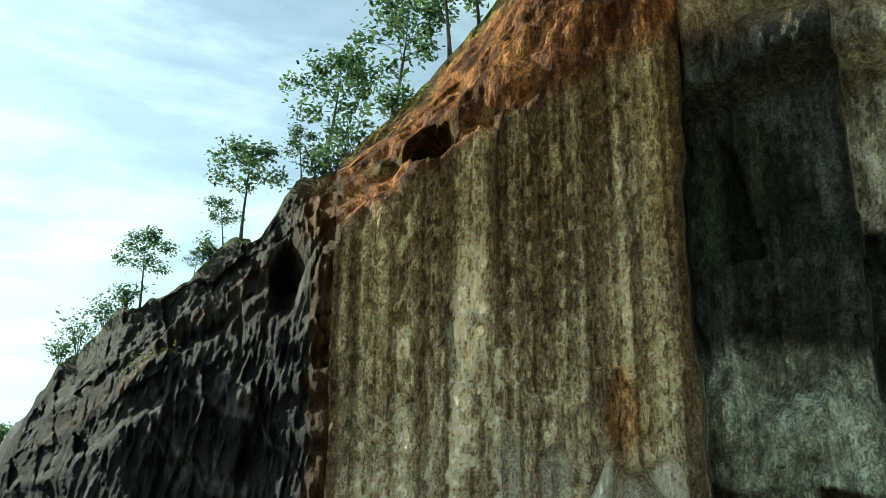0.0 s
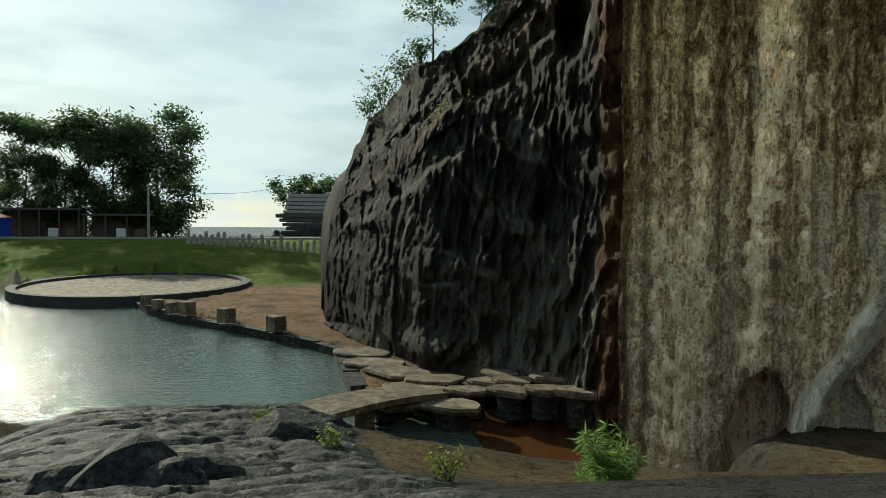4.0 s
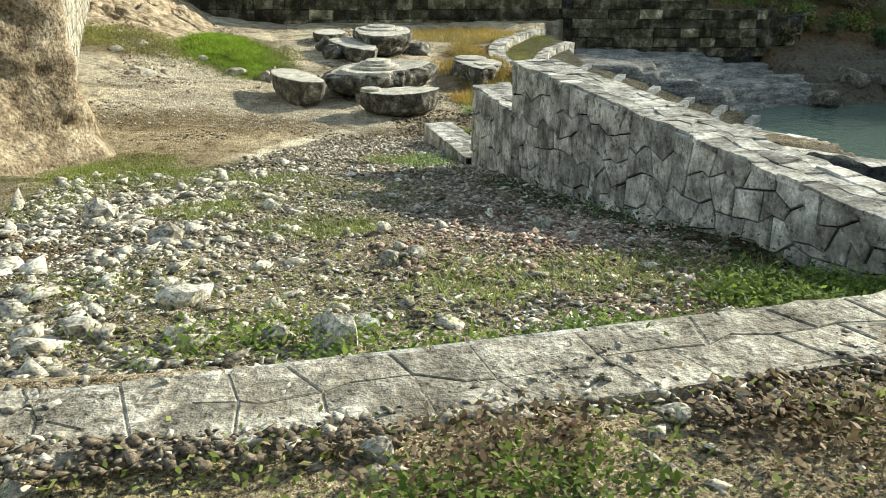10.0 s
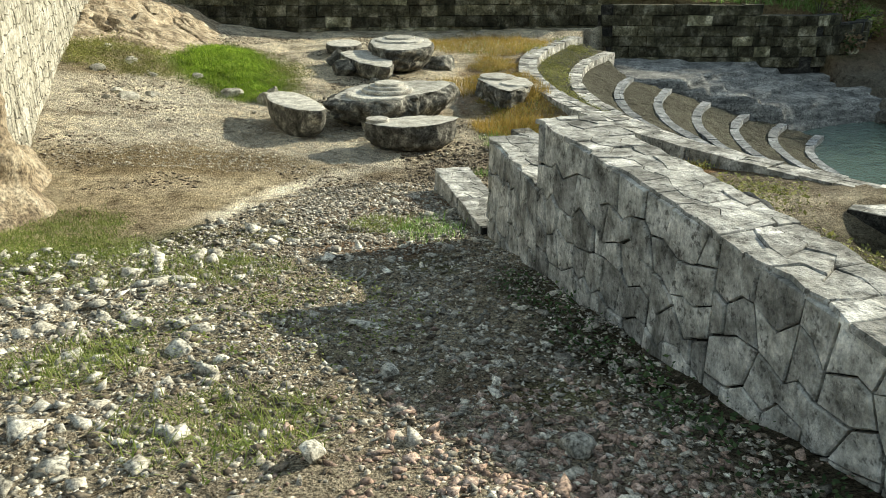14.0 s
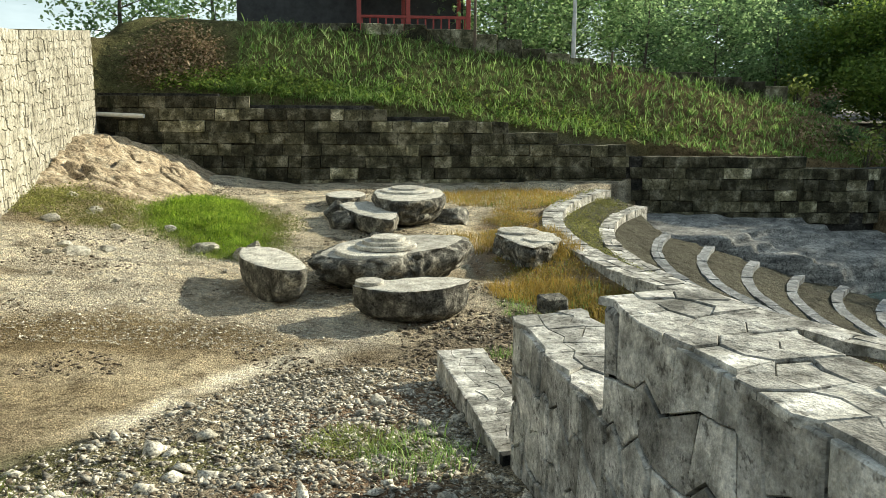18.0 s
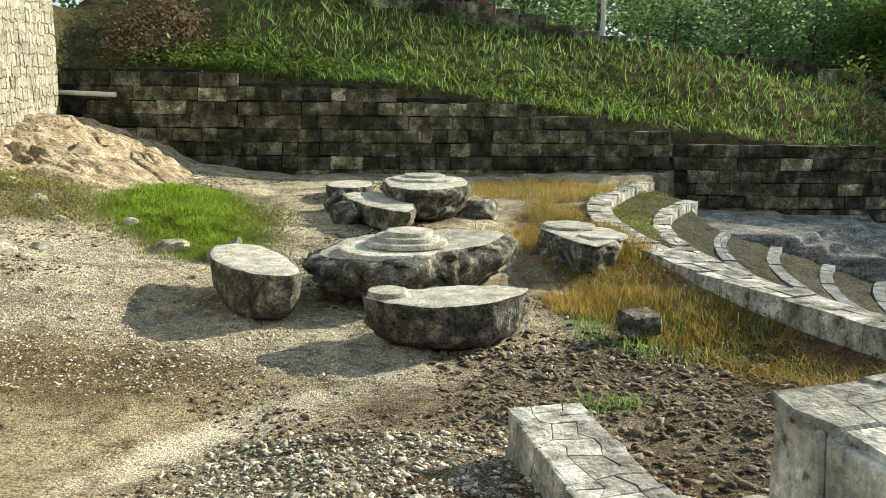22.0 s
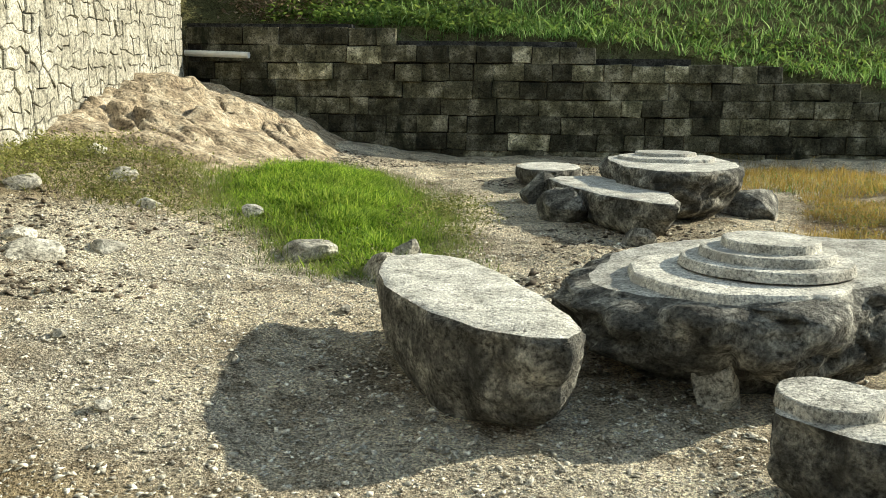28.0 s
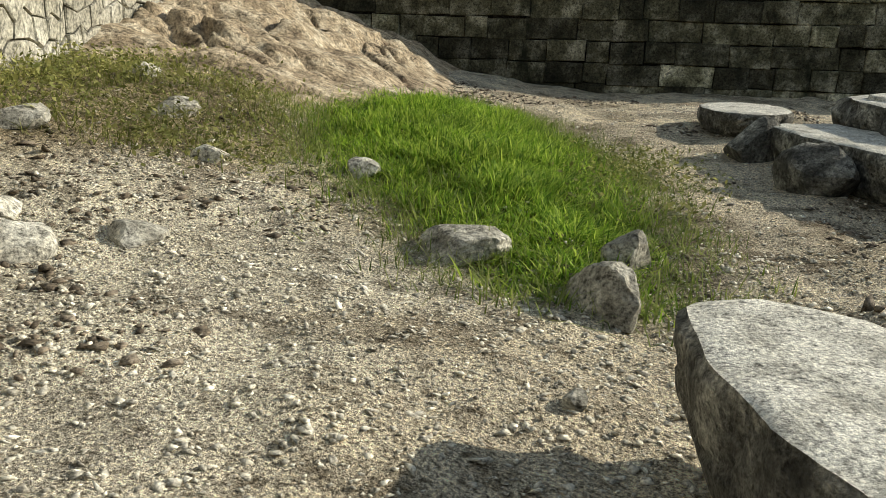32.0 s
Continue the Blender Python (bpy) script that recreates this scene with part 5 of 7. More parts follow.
while x < 11.5:
    wd = rng.uniform(0.62, 0.78)
    zt = float(np.interp(x, [-3, -0.5, 1.7, 3.3, 6.4, 10, 12.7, 16], [4.72, 4.72, 4.60, 4.2, 3.62, 3.25, 2.95, 2.6]))
    zt = math.floor(zt / 0.13) * 0.13
    part("block", bevelled_box(x + 0.01, 24.45, zt - 1.5, x + wd - 0.01, 24.75, zt, 0.02, 0.012, rng), M_BLOCK, tw)
    x += wd


# ---- boulders ----
def boulder(name, cx, cy, z0, z1, outline, rng, tuck=0.62, top_mat=M_BTOP, discs=(), rough=0.05, rings=None, dip=0.0, dip_at=180.0, foot=None):
    """A sawn-topped boulder seat: outline(angle) is the half-width of the flat top; the sides bulge and tuck in below. dip lowers the rim on one side."""
    thing = empty(name, (cx, cy, z0))
    h = z1 - z0
    seg = 120
    rings = rings or [(-0.10, tuck * 0.8), (0.0, tuck), (0.1, tuck + (1 - tuck) * 0.3), (0.2, tuck + (1 - tuck) * 0.58), (0.32, tuck + (1 - tuck) * 0.8), (0.45, 0.95), (0.58, 0.99), (0.7, 1.02), (0.8, 1.03), (0.9, 1.02), (0.97, 1.005), (1.0, 0.985)]
    levels = np.concatenate([np.linspace(-0.1, 0.85, 20), [0.9, 0.945, 0.975, 1.0]])
    ks = np.interp(levels, [r_[0] for r_ in rings], [r_[1] for r_ in rings])
    off = rng.uniform(0, 50)
    v, f = [], []
    nr = len(levels)
    for zi, (t, k) in enumerate(zip(levels, ks)):
        for j in range(seg):
            a = 2 * math.pi * j / seg
            rx, ry = outline(a)
            if foot:
                w = float(np.interp(t, [0, 0.06, 0.14, 0.24, 0.36, 0.5, 0.65, 0.8], [0, 0.36, 0.60, 0.77, 0.89, 0.955, 0.985, 1.0]))
                rx, ry = rx * w + (1 - w) * (foot[0] + foot[2] * math.cos(a)), ry * w + (1 - w) * (foot[1] + foot[3] * math.sin(a))
                k = 1.0 if t < 0.97 else 0.99
            edge = 1 + rough * 0.5 * noise.fractal(Vector((math.cos(a) * 2.2 + off, math.sin(a) * 2.2, 7.0)), 0.7, 2.2, 5)
            p3 = Vector((rx * k * 2.4 + off, ry * k * 2.4, t * h * 3.2))
            nn = noise.fractal(p3, 0.8, 2.1, 6)
            rid = abs(noise.noise(p3 * 0.9)) * 2 - 0.5
            crk = max(0.0, 1 - abs(noise.noise(p3 * 1.4 + Vector((9, 3, 1)))) * 9)
            low = sstep(1.0, 0.93, t)
            kk = k * edge * (1 + low * rough * (1.0 * nn - 0.8 * rid - 0.7 * crk))
            d = (math.degrees(a) - dip_at + 180) % 360 - 180
            sag = dip * math.exp(-(d / 55) ** 2)
            v.append((rx * kk, ry * kk, t * h * (1 - sag * sstep(0.4, 1.0, t)) + low * rough * 0.25 * nn + (1 - low) * 0.010 * noise.noise(p3 * 2)))
    for i in range(nr - 1):
        for j in range(seg):
            f.append((i * seg + j, i * seg + (j + 1) % seg, (i + 1) * seg + (j + 1) % seg, (i + 1) * seg + j))
    f.append(tuple(range(seg - 1, -1, -1)))
    mesh_part("body", v, f, M_BOULDER, thing, smooth=True)
    # the flat sawn top, a little uneven
    tv, tf = [(0, 0, h * (1 - 0.25 * dip) + 0.008)], []
    radii = (0.2, 0.4, 0.6, 0.78, 0.9, 0.97, 1.0)
    for q, k in enumerate(radii):
        for j in range(seg):
            src = v[(nr - 1) * seg + j]
            zc = h * (1 - 0.25 * dip)
            zz = zc + (src[2] - zc) * k
            tv.append((src[0] * k, src[1] * k, zz + (0.010 if q < 5 else 0.004 if q < 6 else 0.0) + 0.007 * noise.fractal(Vector((src[0] * k * 5 + off, src[1] * k * 5, 1)), 0.8, 2.1, 4) * (q < 6)))
    for j in range(seg):
        tf.append((0, 1 + j, 1 + (j + 1) % seg))
        for q in range(len(radii) - 1):
            tf.append((1 + q * seg + j, 1 + (q + 1) * seg + j, 1 + (q + 1) * seg + (j + 1) % seg, 1 + q * seg + (j + 1) % seg))
    mesh_part("top", tv, tf, top_mat, thing, "pale flat sawn stone top", smooth=True)
    for dx, dy, r, zz, th, *lob in discs:
        lobe = lob[0] if lob else 0.03
        n_, vs_, fs_ = 96, [], []
        for t, k in ((0, 1.02), (0.35, 1.01), (0.75, 1.0), (0.95, 0.985), (1.0, 0.955)):
            for j in range(n_):
                a = 2 * math.pi * j / n_
                w = k * (1 + lobe * noise.fractal(Vector((math.cos(a) * 1.3 + off + r * 9, math.sin(a) * 1.3, r * 5)), 0.8, 2.1, 4))
                vs_.append((dx + r * w * math.cos(a), dy + r * w * math.sin(a), h + zz + th * t + 0.003 * noise.noise(Vector((dx * 9 + j, t * 3, off)))))
        for q in range(4):
            for j in range(n_):
                fs_.append((q * n_ + j, q * n_ + (j + 1) % n_, (q + 1) * n_ + (j + 1) % n_, (q + 1) * n_ + j))
        fs_ += [tuple(range(4 * n_, 5 * n_)), tuple(range(n_ - 1, -1, -1))]
        mesh_part("disc", vs_, fs_, M_BTOP, thing, "raised round stone disc")
    return thing


def plan(points, cx, cy, soft=0.0):
    """Half-width towards each side of a polygon given in the plan, about the boulder's centre."""
    pts = [(x - cx, y - cy) for x, y in points]

    def at(a):
        c, s = math.cos(a), math.sin(a)
        best = 0.1
        for (x0, y0), (x1, y1) in zip(pts, pts[1:] + pts[:1]):
            ex, ey = x1 - x0, y1 - y0
            den = c * ey - s * ex
            if abs(den) > 1e-9:
                t, u = (x0 * ey - y0 * ex) / den, (x0 * s - y0 * c) / den
                if t > 0 and -1e-6 <= u <= 1 + 1e-6:
                    best = max(best, t)
        return best * c, best * s
    return at


def oval(rx, ry, turn=0.0, bumps=()):
    """Half-width of a lobed oval turned by degrees; bumps: (angle, spread, amount)."""
    tr = radians(turn)

    def at(a):
        k = 1.0
        for ba, sp, am in bumps:
            d = (math.degrees(a) - ba + 180) % 360 - 180
            k += am * math.exp(-(d / sp) ** 2)
        x, y = rx * math.cos(a) * k, ry * math.sin(a) * k
        return x * math.cos(tr) - y * math.sin(tr), x * math.sin(tr) + y * math.cos(tr)
    return at


rb = random.Random(5)
TABLE = [(-1.97, 10.30), (-1.92, 10.62), (-1.75, 10.98), (-1.42, 11.26), (-0.9, 11.42), (-0.3, 11.52), (0.26, 11.38), (0.30, 11.05), (0.08, 10.55), (-0.15, 10.22), (-0.55, 9.93), (-1.05, 9.66), (-1.5, 9.70), (-1.78, 9.86), (-1.93, 10.05)]
T_RINGS = [(-0.10, 0.66), (0.0, 0.70), (0.12, 0.74), (0.22, 0.86), (0.33, 0.95), (0.45, 1.0), (0.58, 1.03), (0.7, 1.03), (0.8, 1.01), (0.89, 0.98), (0.95, 0.94), (1.0, 0.88)]
big = boulder("stone_table", -0.86, 10.56, 0.05, 0.56, plan(TABLE, -0.86, 10.56), rb, 0.72, discs=((-0.24, -0.28, 0.53, -0.055, 0.062, 0.08), (-0.11, -0.20, 0.41, 0.018, 0.05), (-0.10, -0.19, 0.325, 0.068, 0.045), (-0.08, -0.18, 0.235, 0.113, 0.045)), rough=0.10, rings=T_RINGS, dip=0.13, dip_at=190)
tagged(big, "large grey boulder table with three stacked round discs", "table")
SEAT_A = [(-2.94, 10.44), (-2.93, 10.84), (-2.72, 10.92), (-2.47, 10.80), (-2.27, 10.38), (-2.12, 9.98), (-2.01, 9.62), (-1.97, 9.38), (-2.04, 9.27), (-2.2, 9.28), (-2.40, 9.40), (-2.60, 9.62), (-2.74, 9.86), (-2.87, 10.12)]
s1 = boulder("stone_stool", -2.44, 10.05, 0.02, 0.495, plan(SEAT_A, -2.44, 10.05), rb, 0.5, rough=0.055, foot=(0.05, -0.12, 0.24, 0.36))
tagged(s1, "grey boulder stool with a flat sawn top beside the table", "stool", "stone stools")
SEAT_B = [(-1.42, 8.80), (-1.36, 9.0), (-1.2, 9.10), (-1.0, 9.05), (-0.73, 9.18), (-0.25, 9.22), (0.03, 9.05), (-0.10, 8.82), (-0.38, 8.55), (-0.7, 8.43), (-0.95, 8.45), (-1.22, 8.60)]
s2 = boulder("stone_stool", -0.72, 8.82, -0.04, 0.40, plan(SEAT_B, -0.72, 8.82), rb, 0.55, discs=((-0.50, 0.06, 0.17, 0.0, 0.05),), rough=0.06, foot=(0.06, 0.08, 0.32, 0.12))
tagged(s2, "long grey boulder stool with a pale flat top", "stool", "stone stools")
SEAT_C = [(0.86, 12.42), (1.12, 12.86), (1.45, 13.05), (1.69, 12.9), (1.86, 12.45), (1.74, 11.7), (1.5, 11.25), (1.2, 11.0), (1.03, 11.3), (0.93, 11.84)]
s3 = boulder("stone_stool", 1.38, 12.0, -0.05, 0.42, plan(SEAT_C, 1.38, 12.0), rb, 0.9, discs=((-0.14, 0.42, 0.34, 0.0, 0.035, 0.12), (0.10, -0.36, 0.30, 0.0, 0.03, 0.12)), rough=0.09, dip=0.12, dip_at=80)
tagged(s3, "grey boulder stool with a cracked layered top in dry grass", "stool", "stone stools")
TABLE_B = [(-1.03, 15.6), (-0.95, 16.2), (-0.55, 16.75), (0.05, 16.7), (0.34, 16.2), (0.38, 15.4), (0.2, 14.8), (-0.25, 14.3), (-0.65, 14.25), (-0.95, 14.8)]
bt = boulder("stone_table", -0.33, 15.5, 0.14, 0.70, plan(TABLE_B, -0.33, 15.5), rb, 0.60, discs=((-0.02, 0.2, 0.52, 0.0, 0.05, 0.08), (0.0, 0.35, 0.34, 0.05, 0.04)), rough=0.08)
tagged(bt, "smaller dark boulder table with low round discs", "table")
SEAT_D = [(-1.72, 15.5), (-1.5, 15.85), (-1.1, 15.85), (-0.75, 15.0), (-0.6, 14.3), (-0.66, 13.6), (-0.78, 13.3), (-1.05, 13.55), (-1.32, 14.0), (-1.6, 14.9)]
s4 = boulder("stone_stool", -1.12, 14.65, 0.12, 0.50, plan(SEAT_D, -1.12, 14.65), rb, 0.66, rough=0.06)
tagged(s4, "low grey boulder stool with a flat pale top", "stool", "stone stools")
s5 = boulder("stone_stool", -1.58, 17.1, 0.2, 0.50, oval(0.42, 0.66, 0), rb, 0.5, rough=0.06)
tagged(s5, "low pale-topped boulder stool near the far table", "stool", "stone stools")


def rock(name, x, y, size, rng, mat, sink=0.25, flat=0.6, label="", category="rock", group="", seg=2, z=None):
    bmk = bmesh.new()
    bmesh.ops.create_icosphere(bmk, subdivisions=seg, radius=1.0)
    o = Vector((rng.uniform(0, 60), rng.uniform(0, 60), rng.uniform(0, 60)))
    sx, sy = rng.uniform(0.8, 1.25), rng.uniform(0.7, 1.1)
    cuts = []
    for _ in range(9):
        d = Vector((rng.gauss(0, 1), rng.gauss(0, 1), rng.gauss(0, 0.8))).normalized()
        cuts.append((d, rng.uniform(0.52, 0.8)))
    for v in bmk.verts:
        k = 1 + 0.25 * noise.fractal(v.co * 0.9 + o, 0.9, 2.2, 3)
        c = v.co * k
        for d, lim in cuts:
            if c.dot(d) > lim:
                c = c - d * (c.dot(d) - lim) * 0.92
        c = c * (1.12 + 0.05 * noise.noise(v.co * 5 + o))
        v.co = Vector((c.x * sx, c.y * sy, c.z * flat)) * size
    ob = part(name, bmk, mat, smooth=False)
    zz = ground_z(x, y) if z is None else z
    ob.matrix_basis = pose(x, y, zz + size * flat * (0.72 - sink * 1.4), rng.uniform(-8, 8), rng.uniform(-8, 8), rng.uniform(0, 360))
    return tagged(ob, label, category, group)


rb = random.Random(21)
rock("boulder", -1.78, 15.55, 0.32, rb, M_BOULDER, 0.3, 0.8, "dark rounded boulder against the far stone stools", seg=3)
rock("boulder", -1.62, 14.35, 0.30, rb, M_BOULDER, 0.3, 0.8, "dark rounded boulder against the low stool", seg=3)
rock("boulder", -1.05, 13.35, 0.16, rb, M_BOULDER, 0.3, 0.8, "small dark boulder under the low stool", seg=3)
rock("boulder", 0.62, 15.6, 0.40, rb, M_BOULDER, 0.3, 0.6, "dark rough boulder beside the far table", seg=3)
rock("prop_stone", -1.31, 9.84, 0.12, rb, M_RUBBLE, 0.1, 1.5, "pale prop stone wedged under the table edge", seg=3)
rock("boulder", -3.70, 12.25, 0.25, rb, M_WEATHERED, 0.4, 0.5, "pale flat stone at the edge of the grass patch", seg=4)
rock("boulder", -3.08, 11.80, 0.17, rb, M_WEATHERED, 0.25, 0.75, "pale blocky stone in front of the grass patch", seg=4)
rock("boulder", -2.96, 12.36, 0.13, rb, M_WEATHERED, 0.2, 1.0, "pale upright stone in the grass patch", seg=3)
rock("boulder", -4.45, 13.35, 0.13, rb, M_RUBBLE, 0.3, 0.5, "small pale stone half hidden in grass")
for x, y, sz in ((-5.75, 13.6, 0.24), (-5.2, 12.9, 0.16), (-6.1, 12.6, 0.2), (-6.3, 14.3, 0.18), (-5.3, 11.3, 0.24), (-5.0, 11.7, 0.18), (-5.55, 11.6, 0.16)):
    rock("stone", x, y, sz * 0.75, rb, M_RUBBLE, 0.45, 0.5, "pale half-buried stone among the bank weeds", "stone", "bank stones", seg=3)
for x, y, sz in ((-0.02, 5.32, 0.15), (0.22, 5.38, 0.17), (0.47, 5.42, 0.15), (0.70, 5.50, 0.13)):
    rock("stone", x, y, sz, rb, M_WEATHERED, 0.3, 0.3, "flat pale stone laid in a row beside the low wall", "stone", "row of flat stones", seg=3)
part_blk = bevelled_box(-0.17, -0.12, 0, 0.17, 0.12, 0.2, 0.02, 0.02, rb)
blk = part("stone_block", part_blk, M_BOULDER)
blk.matrix_basis = pose(1.02, 9.0, -0.02, 0, 0, 14)
tagged(blk, "small dark squared stone block on the soil", "stone block")
for x, y, s in ((-2.32, -3.48, 0.085), (-2.34, -2.61, 0.17), (-2.28, -3.68, 0.075), (-1.5, -3.61, 0.075), (-0.72, -3.61, 0.08), (-1.62, -4.2, 0.1), (-2.55, -2.55, 0.09), (-2.2, -2.42, 0.10), (-3.28, -0.38, 0.2), (-2.0, -1.34, 0.1), (-1.86, -1.3, 0.09),
                (-1.95, -0.51, 0.1), (-2.95, -1.9, 0.14), (-3.3, -2.3, 0.13), (-1.6, 0.4, 0.09), (-2.7, 0.9, 0.1), (-3.9, 0.6, 0.2), (-3.0, 1.4, 0.1), (-0.95, -0.6, 0.12), (-0.9, 3.4, 0.1), (-0.6, 5.1, 0.09), (-1.2, 5.6, 0.11), (-5.6, 11.0, 0.09), (-4.4, 9.9, 0.07), (-3.55, 9.9, 0.06), (-3.2, 10.9, 0.07), (-5.2, 10.0, 0.08), (-3.9, 9.3, 0.06)):
    rock("stone", x, y, s * 0.62, rb, M_RUBBLE, 0.15, 0.75, "loose pale broken stone on the ground", "stone", "loose stones")
# tan rock that the pale wall stands on
def outcrop(x0, x1, y0, y1, height, reach, seed, label, beds=0.55):
    """A rock mass laid against the pale wall: tilted plates with cracks, falling away from it."""
    nx_, ny_ = 110, 150
    X, Y = np.meshgrid(np.linspace(x0, x1, nx_), np.linspace(y0, y1, ny_))
    Wx, Wy = X + 0.12 * fbm(X * 2, Y * 2, seed, 3), Y + 0.12 * fbm(X * 2, Y * 2, seed + 1, 3)
    away = np.clip(X - line_x(Y, LEFT_WALL), 0, 9) + 0.25 * fbm(X * 0.7, Y * 0.7, seed + 2, 3)
    f = height(Y) * np.clip(1 - away / reach, 0, 1) ** 0.85
    f = f * sstep(y0, y0 + 0.9, Y + 0.2 * fbm(X * 2, Y * 2, seed + 4, 2)) * sstep(y1, y1 - 0.3, Y) * sstep(x1, x1 - 0.35, X)
    m = np.clip(f * 2.2, 0, 1)
    q = (f + 0.2 * fbm(Wx * 0.7, Wy * 0.5, seed + 6, 3) + 0.16 * Wy - 0.1 * Wx) / 0.3
    ledge_ = 0.3 * (sstep(0.6, 0.95, q - np.floor(q)) - (q - np.floor(q)))
    crack_ = sstep(0.09, 0.0, np.abs(fbm(Wx * 0.9 + 0.4 * Wy, Wy * 0.9, seed + 8, 3)))
    Z = ground_zs(np.maximum(X, line_x(Y, LEFT_WALL) + 0.08).ravel(), Y.ravel()).reshape(X.shape) - 0.06 + f + m * (beds * ledge_ - 0.16 * crack_ + 0.05 * fbm(Wx * 1.1, Wy * 1.1, seed + 7, 3) + 0.03 * fbm(X * 5, Y * 5, seed + 5, 3))
    ii = np.arange(nx_ * ny_).reshape(ny_, nx_)
    ff = np.stack([ii[:-1, :-1], ii[:-1, 1:], ii[1:, 1:], ii[1:, :-1]], -1).reshape(-1, 4)
    return tagged(new("rock_outcrop", array_mesh("rock_outcrop", np.stack([X, Y, Z], -1).reshape(-1, 3), ff, M_TAN, smooth=False)), label, "rock")


outcrop(-7.75, -4.2, 14.4, 20.9, lambda y: np.interp(y, [14.4, 16.0, 18.5, 20.9], [0.15, 0.45, 0.8, 0.75]), 3.0, 3, "tan weathered rock outcrop at the foot of the pale wall")


def buttress():
    """Bare rock that wraps the near end of the pale wall and runs out along its foot."""
    cx, cy = LEFT_WALL[0]
    U, Zq = np.meshgrid(np.linspace(-6.2, 1.9, 160), np.linspace(-0.2, 3.6, 90))
    turn = sstep(-0.25, 0.35, U)
    bx = np.where(U < 0, cx + 0.45 * U, cx - 0.243 * U)
    by = np.where(U < 0, cy + 0.89 * U, cy + 0.97 * U)
    an = np.radians(-26.8 + turn * 40.8)
    top = np.interp(U, [-6.2, -0.4, 0.0, 0.35, 0.9, 1.9], [3.5, 3.5, 3.0, 1.9, 0.75, 0.05]) + 0.25 * fbm(U * 1.5, Zq * 0.4, 201, 3)
    q = (Zq + 0.3 * fbm(U * 0.7, Zq * 0.7, 202, 3) + 0.35 * U) / 0.6
    plate = sstep(0.5, 0.95, q - np.floor(q)) - (q - np.floor(q))
    crack_ = sstep(0.08, 0.0, np.abs(fbm(U * 1.1 + 0.5 * Zq, Zq * 0.9, 203, 3)))
    off = 0.10 + 0.42 * np.clip(1 - Zq / 1.3, 0, 1) ** 2 + 0.10 * plate + 0.12 * fbm(U * 1.2, Zq * 1.2, 204, 3) + 0.03 * fbm(U * 6, Zq * 6, 205, 3) - 0.06 * crack_
    off = off * np.interp(U, [-6.2, 0.2, 1.9], [1.0, 1.0, 0.5]) - 0.18 * Zq * sstep(0.2, -1.2, U)
    off = np.where(Zq < top, off, off * np.clip(1 - (Zq - top) / 0.12, 0, 1) - 0.22 * np.clip((Zq - top) / 0.12, 0, 1))
    verts = np.stack([bx + np.cos(an) * off, by + np.sin(an) * off, Zq + 0.15], -1).reshape(-1, 3)
    ii = np.arange(U.size).reshape(U.shape)
    ff = np.stack([ii[:-1, :-1], ii[:-1, 1:], ii[1:, 1:], ii[1:, :-1]], -1).reshape(-1, 4)
    tagged(new("rock_buttress", array_mesh("rock_buttress", verts, ff, M_TAN, smooth=False)), "bare tan rock wrapping the near end of the pale wall", "rock", kind="structure")


buttress()



# ---- scattered stuff ----
def shards(name, count, zone, size, mat, seed, label, category, flat=0.42, lift=0.0):
    """Many small broken stones joined in one mesh. zone(rng) gives x, y or None."""
    r = np.random.RandomState(seed)
    rs = random.Random(seed)
    base = np.array([(1.1, 0.9, 0.2), (0.9, -1, -0.5), (-1, 1, -0.5), (-1.1, -0.8, 0.4), (0.3, -0.2, 1.1), (-0.2, 0.5, -1), (-0.4, 1, 0.7)], float) * 0.7
    bmq = bmesh.new()
    for p in base:
        bmq.verts.new(p)
    bmesh.ops.convex_hull(bmq, input=bmq.verts[:])
    bmesh.ops.triangulate(bmq, faces=bmq.faces[:])
    bmq.verts.index_update()
    faces = np.array([[v.index for v in f.verts] for f in bmq.faces])
    base = np.array([v.co[:] for v in bmq.verts])
    bmq.free()
    pts = []
    while len(pts) < count:
        p = zone(rs)
        if p:
            pts.append(p)
    pts = np.array(pts)
    zs = ground_zs(pts[:, 0], pts[:, 1])
    s = size * np.exp(np.clip(r.normal(-0.1, 0.62, count), -1.5, 1.0))
    a, b = r.rand(count) * 6.28, r.normal(0, 0.35, count)
    nb = len(base)
    v = base[None] * (1 + 0.42 * r.normal(0, 1, (count, nb, 3)))
    v = v * np.stack([s * r.uniform(0.8, 1.3, count), s * r.uniform(0.6, 1.0, count), s * flat * r.uniform(0.7, 1.2, count)], -1)[:, None, :]
    x = v[..., 0] * np.cos(b)[:, None] + v[..., 2] * np.sin(b)[:, None]
    z = -v[..., 0] * np.sin(b)[:, None] + v[..., 2] * np.cos(b)[:, None]
    y = v[..., 1]
    x, y = x * np.cos(a)[:, None] - y * np.sin(a)[:, None], x * np.sin(a)[:, None] + y * np.cos(a)[:, None]
    out = np.stack([x + pts[:, :1], y + pts[:, 1:2], z + (zs + lift + s * 0.12)[:, None]], -1).reshape(-1, 3)
    f = (faces[None] + (np.arange(count) * nb)[:, None, None]).reshape(-1, 3)
    me = array_mesh(name, out, f, mat, smooth=False)
    return tagged(new(name, me), label, category, kind="stuff")


